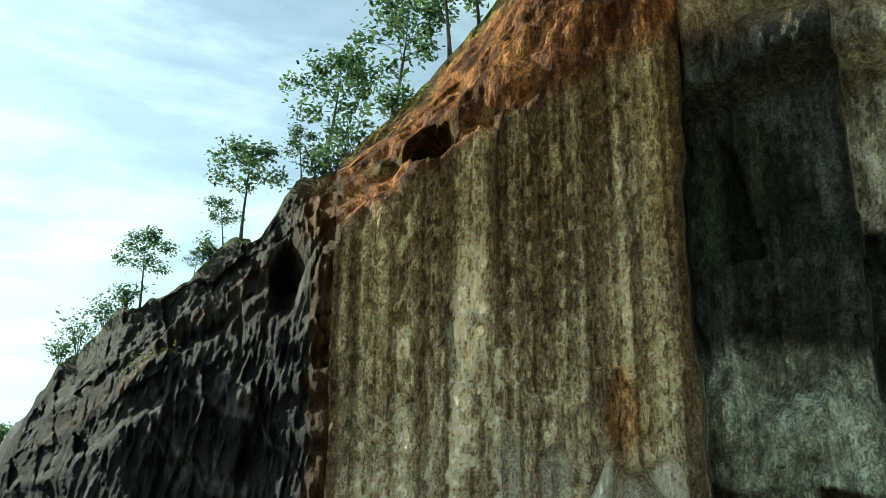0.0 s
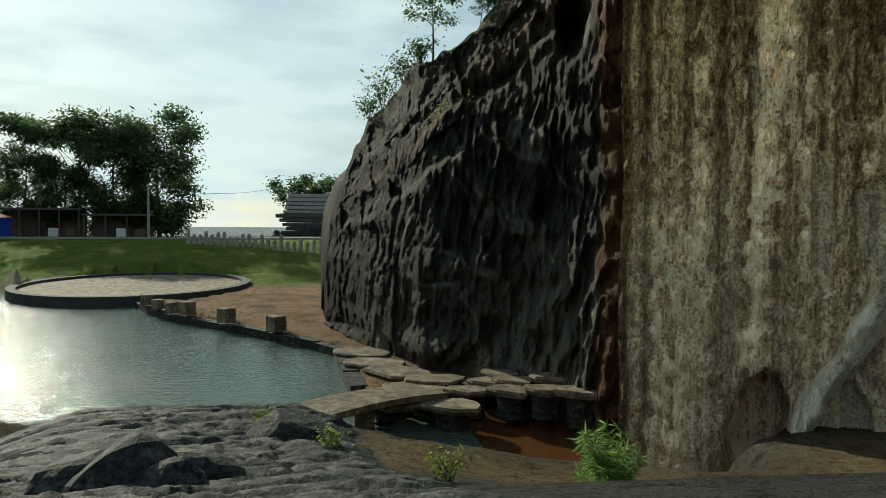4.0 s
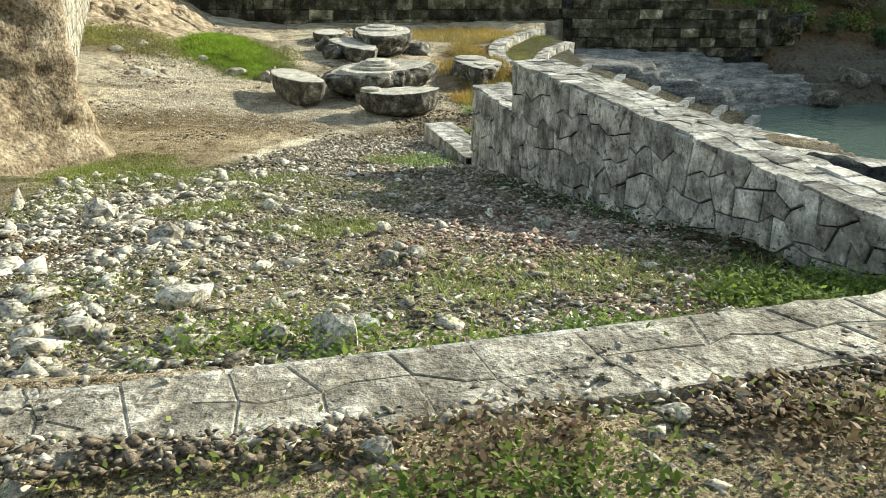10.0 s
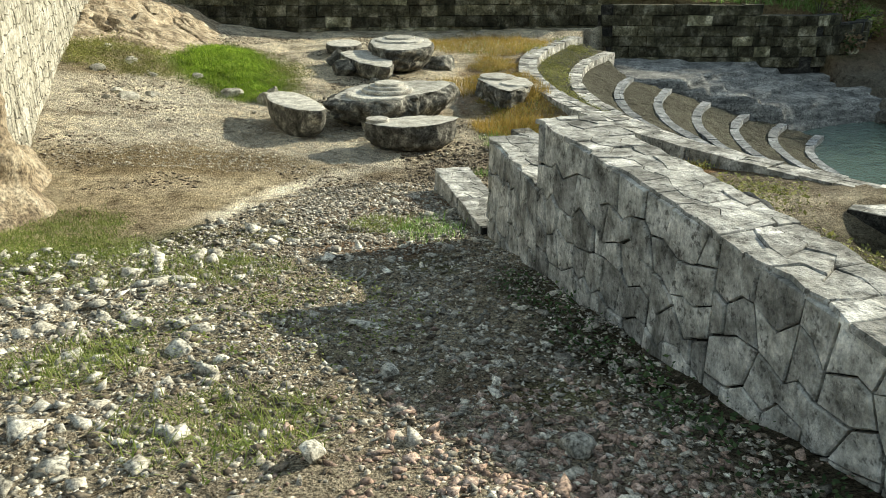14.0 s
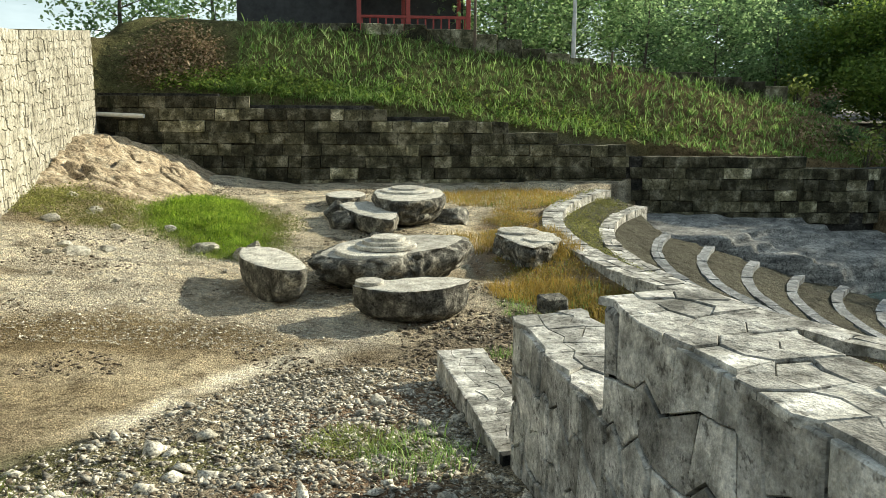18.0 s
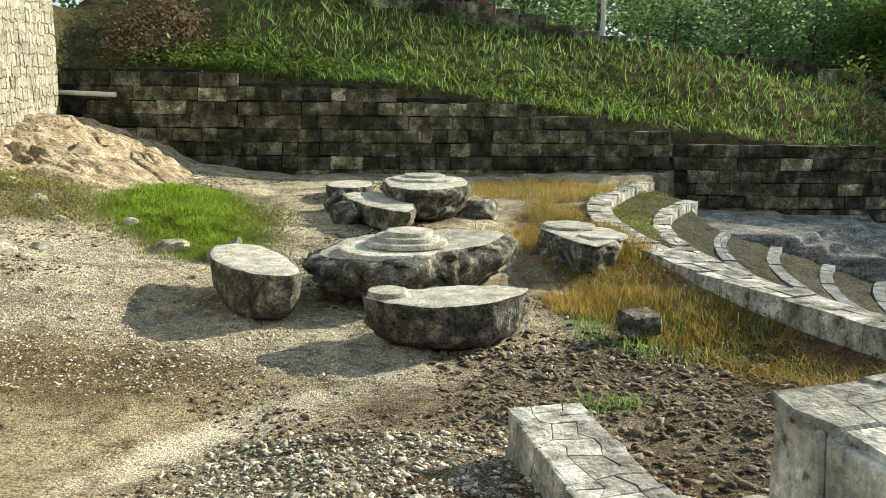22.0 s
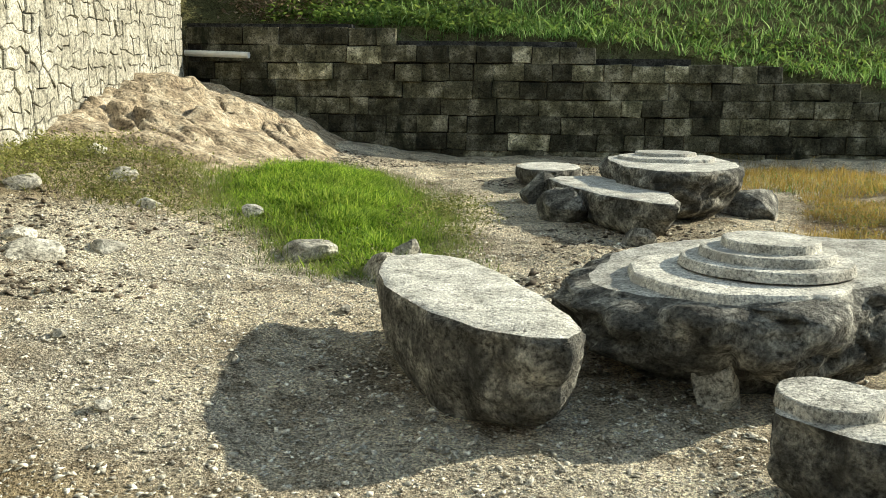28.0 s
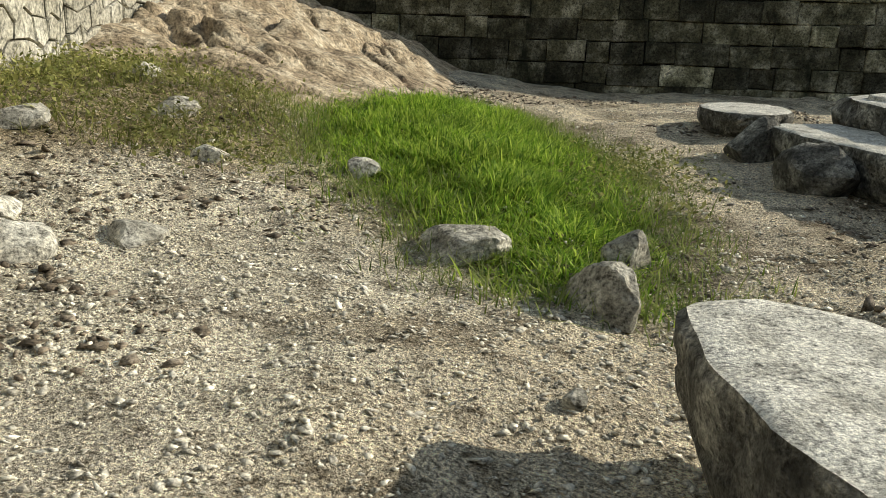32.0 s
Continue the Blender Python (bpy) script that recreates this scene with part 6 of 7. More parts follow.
def blades(name, roots, height, width, mat, seed, label, category, lean=0.35, per=1, spread=0.05, curl=0.5):
    """Grass blades: three-section tapered strips that bend over."""
    r = np.random.RandomState(seed)
    roots = np.repeat(np.asarray(roots, float), per, axis=0)
    n = len(roots)
    roots = roots + np.concatenate([r.normal(0, spread, (n, 2)), np.zeros((n, 1))], 1)
    roots[:, 2] = ground_zs(roots[:, 0], roots[:, 1]) - 0.01
    h = height * np.exp(r.normal(0, 0.3, n))
    w = width * r.uniform(0.6, 1.3, n)
    a = r.rand(n) * 6.283
    ln = np.abs(r.normal(0, lean, n)) + 0.08
    dirx, diry = np.cos(a), np.sin(a)
    px, py = -diry, dirx
    vs = []
    for t, k in ((0, 1.0), (0.4, 0.85), (0.75, 0.55), (1.0, 0.0)):
        off = h * ln * (t + curl * t * t)
        up = h * (t - 0.25 * curl * ln * t * t)
        c = np.stack([roots[:, 0] + dirx * off, roots[:, 1] + diry * off, roots[:, 2] + up], -1)
        if k > 0:
            vs.append(c + np.stack([px, py, np.zeros(n)], -1) * (w * k / 2)[:, None])
            vs.append(c - np.stack([px, py, np.zeros(n)], -1) * (w * k / 2)[:, None])
        else:
            vs.append(c)
    v = np.stack(vs, 1).reshape(-1, 3)
    idx = np.arange(n)[:, None] * 7
    tri = np.array([[0, 1, 3], [0, 3, 2], [2, 3, 5], [2, 5, 4], [4, 5, 6]])
    f = (idx[:, :, None] + tri[None]).reshape(-1, 3)
    me = array_mesh(name, v, f, mat, smooth=False)
    return tagged(new(name, me), label, category, kind="stuff")


def leaves(centers, size, rng_np, normal_up=0.3, shape=1.8):
    """Leaf quads folded at random about the given centres; returns vertices and faces."""
    n = len(centers)
    d = rng_np.normal(0, 1, (n, 3))
    d[:, 2] = d[:, 2] * 0.6 - 0.15
    d /= np.linalg.norm(d, axis=1)[:, None]
    u = rng_np.normal(0, 1, (n, 3))
    u[:, 2] += normal_up * 3
    s = np.cross(d, u)
    s /= np.linalg.norm(s, axis=1)[:, None] + 1e-9
    L = size * np.exp(rng_np.normal(0, 0.25, n))[:, None]
    W = L / shape
    a = centers
    v = np.stack([a, a + d * L * 0.5 + s * W * 0.5, a + d * L, a + d * L * 0.5 - s * W * 0.5], 1).reshape(-1, 3)
    f = (np.arange(n)[:, None] * 4 + np.arange(4)[None])
    return v, f


def weeds(name, pts, size, mat, seed, label, category, per=14, spread=0.09, high=0.09):
    r = np.random.RandomState(seed)
    pts = np.repeat(np.asarray(pts, float)[:, :2], per, axis=0)
    pts = pts + r.normal(0, spread, pts.shape)
    z = ground_zs(pts[:, 0], pts[:, 1]) + r.rand(len(pts)) ** 1.5 * high
    v, f = leaves(np.concatenate([pts, z[:, None]], 1), size, r, 1.0, 1.9)
    me = array_mesh(name, v, f, mat, smooth=False)
    return tagged(new(name, me), label, category, kind="stuff")


def pick(x0, x1, y0, y1, test=None):
    def zone(r):
        x, y = r.uniform(x0, x1), r.uniform(y0, y1)
        if test is None or test(x, y, r):
            return (x, y)
        return None
    return zone


in_gravel = lambda x, y, r: y < stripe_y(x) - 0.2 - 0.25 * r.random() and float(vnoise(x * 1.1, y * 1.1, 6.5)) < 0.35 + 0.5 * r.random() and x < 0.05 - 0.075 * (y + 2.5) - 0.06 * (y > 2.9) and x > line_x(y, LEFT_WALL) + 0.5 and y + 0.55 * (x + 1.2) < 5.7 + r.gauss(0, 0.6)
shards("gravel", 44000, pick(-6.5, -0.2, -3.0, 7.6, in_gravel), 0.0105, M_SHARD, 3, "grey broken gravel over the slope", "gravel")
shards("rubble", 2200, pick(-5.0, -0.3, -3.0, 6.6, in_gravel), 0.022, M_SHARD, 4, "larger broken stones in the gravel", "gravel")
big_left = lambda x, y, r: in_gravel(x, y, r) and r.random() < max(0.06, min(1, (-2.2 - x) * 0.8))
shards("cobbles", 1350, pick(-5.2, -0.6, -2.8, 5.8, big_left), 0.038, M_RUBBLE, 14, "pale fist-sized stones among the gravel", "stones")
shards("gravel_foot", 6500, pick(-2.3, -0.62, 3.9, 6.7), 0.0125, M_SHARD, 16, "grey rubble at the foot of the low wall", "gravel")
on_kerb = lambda x, y, r: vnoise(x * 2.2, y * 2.2, 9) > -0.1
shards("kerb_grit", 1100, pick(-6.0, 0.2, -3.66, -3.2, on_kerb), 0.010, M_SHARD, 17, "small stones and grit on the kerb", "gravel", lift=0.037)
shards("kerb_soil", 5200, pick(-6.0, 0.3, -3.68, -3.16, lambda x, y, r: vnoise(x * 1.7, y * 3, 12) > 0.1), 0.011, M_CLOD, 18, "soil crumbs lying over the kerb", "soil", lift=0.035)
shards("pink_gravel", 3000, lambda r: (-1.15 + r.gauss(0, 0.42), -1.0 + r.gauss(0, 0.6)), 0.014, M_PINK, 25, "reddish-brown gravel patch", "gravel")
shards("gravel_soil", 8000, pick(-6.5, -0.1, -3.0, 7.0, in_gravel), 0.014, M_CLOD, 15, "dark soil crumbs between the gravel", "soil")
shards("grit", 20000, pick(-6.2, 2.0, 8.0, 19.5), 0.0095, M_CRUMB, 6, "fine grit on the sandy floor", "gravel")
shards("sand_crumbs", 26000, pick(-5.6, -1.2, 7.6, 12.8), 0.0075, M_CRUMB, 26, "fine pale crumbs on the sandy floor", "gravel")
shards("clods", 4200, pick(-0.9, 2.2, 5.2, 9.2, lambda x, y, r: x > -0.5 or y > 6.6), 0.021, M_CLOD, 8, "dark clods of soil and small stones", "soil")
shards("dark_litter", 9000, pick(-6.0, 0.5, 6.5, 19.5, lambda x, y, r: vnoise(x * 1.3, y * 1.3, 3) > 0.15), 0.014, M_CLOD, 10, "dark crumbs of soil scattered on the sand", "soil")
shards("terrace_grit", 2200, pick(-6.5, 0.4, -7.5, -3.6), 0.016, M_SHARD, 9, "small stones on the terrace", "gravel")


def clump(n, cx, cy, rx, ry, seed, power=0.5):
    r = np.random.RandomState(seed)
    a, d = r.rand(n) * 6.283, r.rand(n) ** power
    return np.stack([cx + np.cos(a) * d * rx, cy + np.sin(a) * d * ry, np.zeros(n)], -1)


# mounded green patch: the soil heap and its blades
r = np.random.RandomState(1)
patch = np.stack([r.uniform(-5.4, -2.8, 30000), r.uniform(11.7, 17.2, 30000), np.zeros(30000)], -1)
pd_ = poly_dist(patch[:, 0], patch[:, 1], GRASS_PATCH)
patch = patch[pd_ < 0.06 + 0.12 * r.normal(0, 1, len(patch))]
blades("grass_patch", patch, 0.052, 0.009, M_GRASS, 2, "bright green grass patch on the sand", "grass", 1.1, 3, 0.03)
tuft = patch[vnoise(patch[:, 0] * 5, patch[:, 1] * 5, 4) > 0.25]
blades("grass_tufts", tuft, 0.08, 0.010, M_GRASS, 12, "taller tufts standing in the green patch", "grass", 0.9, 2, 0.03)
fringe = np.stack([r.uniform(-5.7, -2.3, 12000), r.uniform(11.6, 17.6, 12000), np.zeros(12000)], -1)
pd_ = np.abs(poly_dist(fringe[:, 0], fringe[:, 1], GRASS_PATCH) - 0.15)
fringe = fringe[pd_ < 0.25 * np.abs(r.normal(0, 1, len(fringe)))]
blades("grass_fringe", fringe, 0.075, 0.006, M_WEED, 7, "olive grass round the edge of the green patch", "grass", 0.9, 4, 0.05)
dry = np.concatenate([clump(2600, 2.2, 18.6, 1.7, 1.5, 31), clump(900, 1.0, 9.95, 0.6, 0.45, 32), clump(1300, 1.8, 12.6, 0.45, 1.4, 33), clump(700, 1.45, 9.4, 0.6, 0.8, 34), clump(600, 0.7, 13.2, 0.7, 0.8, 35)])
rr_, aa_ = ARC_R[0] + r.uniform(0.05, 1.15, 5200), np.radians(r.uniform(158, 207, 5200))
edge_grass = np.stack([ARC_C[0] + rr_ * np.cos(aa_), ARC_C[1] + rr_ * np.sin(aa_), 0 * rr_], -1)
edge_grass = edge_grass[vnoise(edge_grass[:, 0] * 1.6, edge_grass[:, 1] * 1.6, 8) > -0.15]
blades("dry_grass_edge", edge_grass, 0.075, 0.008, M_DRY, 138, "short orange dry grass along the outer curved step", "grass", 0.9, 3, 0.05)
weeds("weeds_steps", edge_grass[::14], 0.026, M_WEED, 139, "low green weeds in the dry grass by the curved step", "weeds", 22, 0.10)
ri_, ai_ = r.uniform(ARC_R[1] + 0.05, ARC_R[0] - 0.42, 700), np.radians(r.uniform(141, 190, 700))
weeds("weeds_terrace_upper", np.stack([ARC_C[0] + ri_ * np.cos(ai_), ARC_C[1] + ri_ * np.sin(ai_), 0 * ri_], -1), 0.03, M_OLIVE, 140, "low weeds on the soil between two curved steps", "weeds", 14, 0.08)
blades("dry_grass", dry, 0.12, 0.008, M_DRY, 36, "yellow dry grass along the curved steps", "grass", 0.55, 2, 0.06)
blades("green_tufts", np.concatenate([clump(500, 1.3, 9.2, 0.9, 0.9, 37), clump(260, 2.2, 18.2, 1.4, 1.2, 38), clump(50, 0.15, 7.2, 0.22, 0.22, 39), clump(140, -1.0, 4.3, 0.35, 0.5, 61)]), 0.085, 0.007, M_HILL, 40, "green grass tufts among the dry grass", "grass", 0.5, 3, 0.04)
r = np.random.RandomState(40)
tw_pts = np.concatenate([clump(26, -0.73, -4.12, 0.28, 0.16, 41), clump(36, 0.1, -3.5, 0.14, 0.2, 42), clump(44, 0.08, -4.2, 0.13, 0.55, 43), clump(40, 0.0, -5.2, 0.25, 0.6, 62), clump(14, -0.4, -4.7, 0.5, 0.5, 63), clump(16, -1.9, -3.9, 0.5, 0.14, 64)])
weeds("weeds_terrace", tw_pts, 0.024, M_LEAF2, 44, "low green weeds in patches on the terrace", "weeds", 60, 0.06)
weeds("weeds_dead", np.concatenate([clump(30, -0.35, -3.45, 0.4, 0.12, 45), clump(38, -1.15, -3.72, 0.35, 0.2, 46), clump(26, -2.05, -3.75, 0.4, 0.16, 65), clump(20, -1.3, -4.2, 0.5, 0.25, 66), clump(14, -2.7, -4.2, 0.5, 0.3, 67)]), 0.024, M_DEAD, 47, "withered brown weeds on the terrace", "weeds", 34, 0.06)
weeds("weeds_olive", np.concatenate([clump(24, -0.6, -3.6, 0.6, 0.2, 68), clump(24, -1.6, -3.8, 0.8, 0.25, 69), clump(30, -0.5, -4.6, 0.7, 0.6, 70), clump(24, -2.6, -4.0, 0.6, 0.4, 71)]), 0.022, M_WEED, 72, "sparse olive weeds on the terrace soil", "weeds", 22, 0.08)
weeds("weeds_kerb", np.concatenate([clump(70, -0.35, -2.5, 0.45, 0.25, 48), clump(26, -1.4, -2.85, 0.6, 0.12, 49), clump(14, -2.4, -2.7, 0.6, 0.25, 50)]), 0.026, M_LEAF2, 51, "green creeping weeds along the kerb", "weeds", 80, 0.09)
blades("gravel_grass", np.concatenate([clump(900, -4.3, 3.9, 0.9, 0.6, 109), clump(700, -4.6, 4.8, 0.7, 0.7, 73), clump(420, -3.4, 3.2, 0.8, 0.7, 74), clump(260, -2.7, 2.9, 0.5, 0.5, 75), clump(260, -2.35, -0.1, 0.5, 0.4, 76), clump(260, -3.2, 0.8, 0.4, 0.4, 77), clump(200, -1.4, 4.6, 0.3, 0.3, 78), clump(420, -1.1, -1.9, 0.9, 0.4, 79)]), 0.045, 0.006, M_WEED, 80, "short olive grass growing through the gravel", "grass", 1.0, 5, 0.06)
weeds("weeds_gravel", np.concatenate([clump(60, -2.6, -1.8, 1.2, 0.9, 52), clump(50, -2.2, 1.5, 0.9, 1.0, 53), clump(60, -4.2, 3.4, 0.7, 1.0, 54), clump(50, -4.6, 2.2, 0.5, 1.6, 55)]), 0.022, M_WEED, 56, "sparse weeds growing through the gravel", "weeds", 42, 0.16)
weeds("weeds_bank", np.concatenate([clump(120, -6.2, 14.1, 0.85, 1.5, 57), clump(16, -5.2, 13.0, 0.4, 0.5, 59), clump(40, -2.75, 14.3, 0.4, 1.2, 58)]), 0.034, M_OLIVE, 60, "low olive weeds on the bank under the pale wall", "weeds", 60, 0.14, 0.13)
wf = r.uniform(-2.4, 2.3, 150)
weeds("weeds_wall", np.stack([-0.12 - 0.095 * (wf + 2.5) * 0.95 - np.abs(r.normal(0, 0.1, 150)), wf, 0 * wf], -1), 0.03, M_LEAF, 141, "dark green weeds along the foot of the stone wall", "weeds", 9, 0.09, 0.12)
blades("bank_grass", clump(900, -6.0, 14.0, 1.1, 1.6, 106), 0.09, 0.007, M_OLIVE, 107, "olive grass tufts on the bank under the pale wall", "grass", 0.8, 3, 0.05)


# ---- trees ----
def tree(name, height, spread, rng, leaf, n_leaf=2600, leaf_size=0.22, trunk_h=0.35, shape="round", label="", n_limb=9, bare=0.0, trunk_r=None):
    """Tapered trunk, forking limbs, and a crown of many leaves gathered round the twig ends."""
    thing = empty(name)
    bt_ = bmesh.new()
    r0 = trunk_r or height * 0.018
    lean = (rng.uniform(-0.05, 0.05) * height, rng.uniform(-0.05, 0.05) * height)
    stem = [(lean[0] * t + 0.01 * height * math.sin(5 * t + 1), lean[1] * t + 0.01 * height * math.cos(4 * t), height * 0.9 * t) for t in (0, 0.15, 0.3, 0.5, 0.7, 0.85, 1.0)]
    tube_bm(bt_, stem, [r0 * k for k in (1.25, 1.0, 0.85, 0.65, 0.42, 0.25, 0.1)], 7)
    part("trunk", bt_, M_BARK, thing, smooth=True)
    ends = []
    bl = bmesh.new()
    for i in range(n_limb):
        t = trunk_h + (0.95 - trunk_h) * (i + rng.random() * 0.6) / n_limb
        k = min(int(t * 6), 5)
        p = Vector(stem[k]).lerp(Vector(stem[k + 1]), t * 6 - k)
        a = i * 2.4 + rng.uniform(-0.5, 0.5)
        if shape == "flat":
            reach, up = spread * rng.uniform(0.6, 1.0), height * (0.93 - t) * rng.uniform(0.7, 1.0) + 0.03 * height
        elif shape == "layer":
            reach, up = spread * rng.uniform(0.55, 1.0) * (1.15 - t * 0.7), height * rng.uniform(0.0, 0.08)
        else:
            reach, up = spread * rng.uniform(0.55, 1.0) * math.sqrt(max(0.3, 1 - (abs(t - 0.52) / 0.58) ** 2)), height * rng.uniform(0.06, 0.2)
        q = p + Vector((math.cos(a) * reach, math.sin(a) * reach, up))
        m1 = p.lerp(q, 0.5) + Vector((0, 0, 0.12 * reach if shape != "flat" else 0.1 * up))
        tube_bm(bl, [p, m1, q], [r0 * 0.42 * (1.1 - t), r0 * 0.25 * (1.1 - t) + 0.004, r0 * 0.06 + 0.003], 5)
        ends += [(q, 1.0), (m1.lerp(q, 0.5), 0.8)]
        for j in range(3):
            a2 = a + rng.uniform(-1.1, 1.1)
            s = m1.lerp(q, rng.uniform(0.1, 0.8))
            e = s + Vector((math.cos(a2), math.sin(a2), rng.uniform(0.0, 0.6))) * reach * rng.uniform(0.3, 0.5)
            tube_bm(bl, [s, e], [r0 * 0.14 + 0.003, r0 * 0.04 + 0.002], 4)
            ends.append((e, 0.8))
    ends.append((Vector(stem[-1]), 1.0))
    part("branch", bl, M_BARK, thing)
    rn = np.random.RandomState(rng.randrange(10 ** 6))
    E = np.array([e[0][:] for e in ends])
    keep = rn.rand(len(E)) > bare
    E = E[keep]
    pickd = rn.randint(0, len(E), n_leaf)
    cl = spread * (0.27 if shape == "round" else 0.26)
    flat = 0.75 if shape == "round" else 0.28
    off = rn.normal(0, 1, (n_leaf, 3)) * np.array([cl, cl, cl * flat]) * 0.62
    v, f = leaves(E[pickd] + off, leaf_size, rn, 0.6 if shape == "round" else 1.2, 1.7)
    me = array_mesh("crown", v, f, leaf, smooth=False)
    cr = new("crown", me)
    cr.parent = thing
    if label:
        tagged(thing, label, "tree")
    return thing


rt = random.Random(77)
T_ROUND = tree("tree", 15.0, 5.2, rt, M_LEAF, 19000, 0.42, 0.06, "round", "tall dark green broadleaf tree behind the stalls", 22)
T_ROUND.matrix_basis = pose(91.0, 47.2, 1.0)
T_ROUND["group"] = "trees behind the road"
FAR_TREES = [(87.8, 52.6, 1.06, 20), (95.8, 37.5, 0.9, 130), (102.9, 14.0, 0.98, 200), (100.5, 19.0, 0.9, 300), (87.0, 61.0, 0.8, 80), (77.4, 55.5, 0.72, 160), (60.0, 60.0, 0.66, 250), (49.5, 57.5, 0.80, 40), (104, 30.0, 0.72, 10), (98.5, 42.5, 0.55, 70), (84, 66, 0.8, 190), (70, 66, 0.85, 290),
             (24, 44, 0.75, 15), (17, 47, 0.7, 120), (33, 46, 0.7, 220), (9, 48, 0.62, 60), (1, 46, 0.6, 300), (101, 24.5, 0.6, 25), (40, 62, 0.8, 100), (30, 60, 0.75, 210), (28.4, 34.0, 0.60, 330), (25.0, 37.0, 0.52, 170)]
for x, y, s, a in FAR_TREES:
    c = copy_thing(T_ROUND, pose(x, y, 1.0, 0, 0, a))
    c.scale = (s, s, s)
T_FLAT = tree("tree", 15.5, 7.0, rt, M_LEAF, 11000, 0.5, 0.3, "flat", "spreading flat-topped rain tree behind the stalls", 13)
T_FLAT.matrix_basis = pose(104.8, 23.7, 0.9)
T_PALM = tree("tree", 7.5, 3.6, rt, M_LEAF, 1600, 0.5, 0.3, "round", "ragged green tree behind the stone stand", 8)
T_PALM.matrix_basis = pose(131.5, -1.4, 3.0)
copy_thing(T_PALM, pose(126.6, -8.0, 3.0, 0, 0, 70))
copy_thing(T_PALM, pose(129.0, -5.0, 2.2, 0, 0, 150))
# layered young trees on the north shore, near the stand
T_LAYER = tree("tree", 5.6, 5.0, rt, M_LEAF2, 26000, 0.17, 0.14, "layer", "young bright green tree with layered branches near the shore", 20, trunk_r=0.07)
T_LAYER.matrix_basis = pose(27.0, 25.6, 1.0)
for x, y, z, a, s in ((22.6, 27.2, 1.2, 50, 0.95), (24.6, 29.5, 1.2, 140, 1.1), (21.5, 32.5, 1.3, 230, 1.0), (29.5, 28.5, 1.3, 100, 1.1)):
    c = copy_thing(T_LAYER, pose(x, y, z, 0, 0, a))
    c.scale = (s, s, s)
# dense green behind the slope
T_BUSH = tree("tree", 6.0, 3.2, rt, M_LEAF3, 4600, 0.2, 0.08, "round", "dense leafy tree behind the planted slope", 14, trunk_r=0.09)
T_BUSH.matrix_basis = pose(4.3, 31.0, 3.6)
for x, y, z, a, s in ((7.2, 31.5, 3.4, 60, 0.8), (10.2, 32.0, 3.0, 170, 0.72), (13.5, 33.0, 2.6, 250, 0.72), (16.8, 34.0, 2.2, 30, 0.75), (20.5, 36.0, 1.8, 300, 0.8), (2.2, 34.5, 3.8, 90, 0.9), (6.0, 36.5, 3.6, 120, 0.9), (11.5, 38.0, 3.0, 200, 0.85), (16.0, 40.0, 2.4, 340, 0.9), (-6.8, 33.0, 4.2, 15, 0.9), (-10.5, 34.0, 4.2, 195, 1.0), (-1.5, 38.0, 3.9, 270, 1.2), (22, 40, 1.6, 110, 1.5)):
    c = copy_thing(T_BUSH, pose(x, y, z, 0, 0, a))
    c.scale = (s, s, s)
# thin trees along the crest of the cliff
T_THIN = tree("tree", 5.0, 1.5, rt, M_LEAF, 1500, 0.20, 0.42, "round", "slender tree on the crest of the cliff", 11, trunk_r=0.07)
T_THIN.matrix_basis = pose(19.8, -16.1, 14.9)
T_THIN["group"] = "trees on the cliff"
for x, y, z, a, s in ((21.7, -14.4, 13.5, 40, 0.98), (25.05, -12.5, 11.3, 100, 0.82), (25.7, -12.0, 11.0, 200, 0.4), (28.7, -9.8, 9.8, 300, 0.62), (26.8, -11.3, 10.4, 20, 0.25), (18.6, -17.5, 16.0, 140, 1.1), (22.9, -13.9, 13.0, 250, 0.4), (17.5, -18.0, 17.0, 220, 0.9)):
    x, y, k = crest_spot(x, y)
    s = s * k
    c = copy_thing(T_THIN, pose(x, y, cliff_z(x, y), 0, 0, a))
    c.scale = (s, s, s)


def shrub(name, x, y, z, size, rng, mat, n=500, leaf=0.1, label=""):
    rn = np.random.RandomState(rng.randrange(10 ** 6))
    bs = bmesh.new()
    ends = []
    for i in range(9):
        a, t = i * 2.4, rng.uniform(0.3, 1.0)
        e = Vector((math.cos(a) * size * 0.6 * t, math.sin(a) * size * 0.6 * t, size * rng.uniform(0.5, 1.0)))
        tube_bm(bs, [(0, 0, -0.1), e * 0.5 + Vector((0, 0, 0.1 * size)), e], [0.012 * size + 0.004, 0.008 * size + 0.003, 0.003], 4)
        ends.append(e[:])
    thing = empty(name, (x, y, z))
    part("stem", bs, M_BARK, thing)
    ends = np.array(ends)
    c = ends[rn.randint(0, len(ends), n)] * rn.uniform(0.45, 1.08, n)[:, None] + rn.normal(0, 0.13 * size, (n, 3))
    v, f = leaves(c, leaf, rn, 0.5, 2.0)
    ob = new("foliage", array_mesh("foliage", v, f, mat, smooth=False))
    ob.parent = thing
    return tagged(thing, label, "shrub")


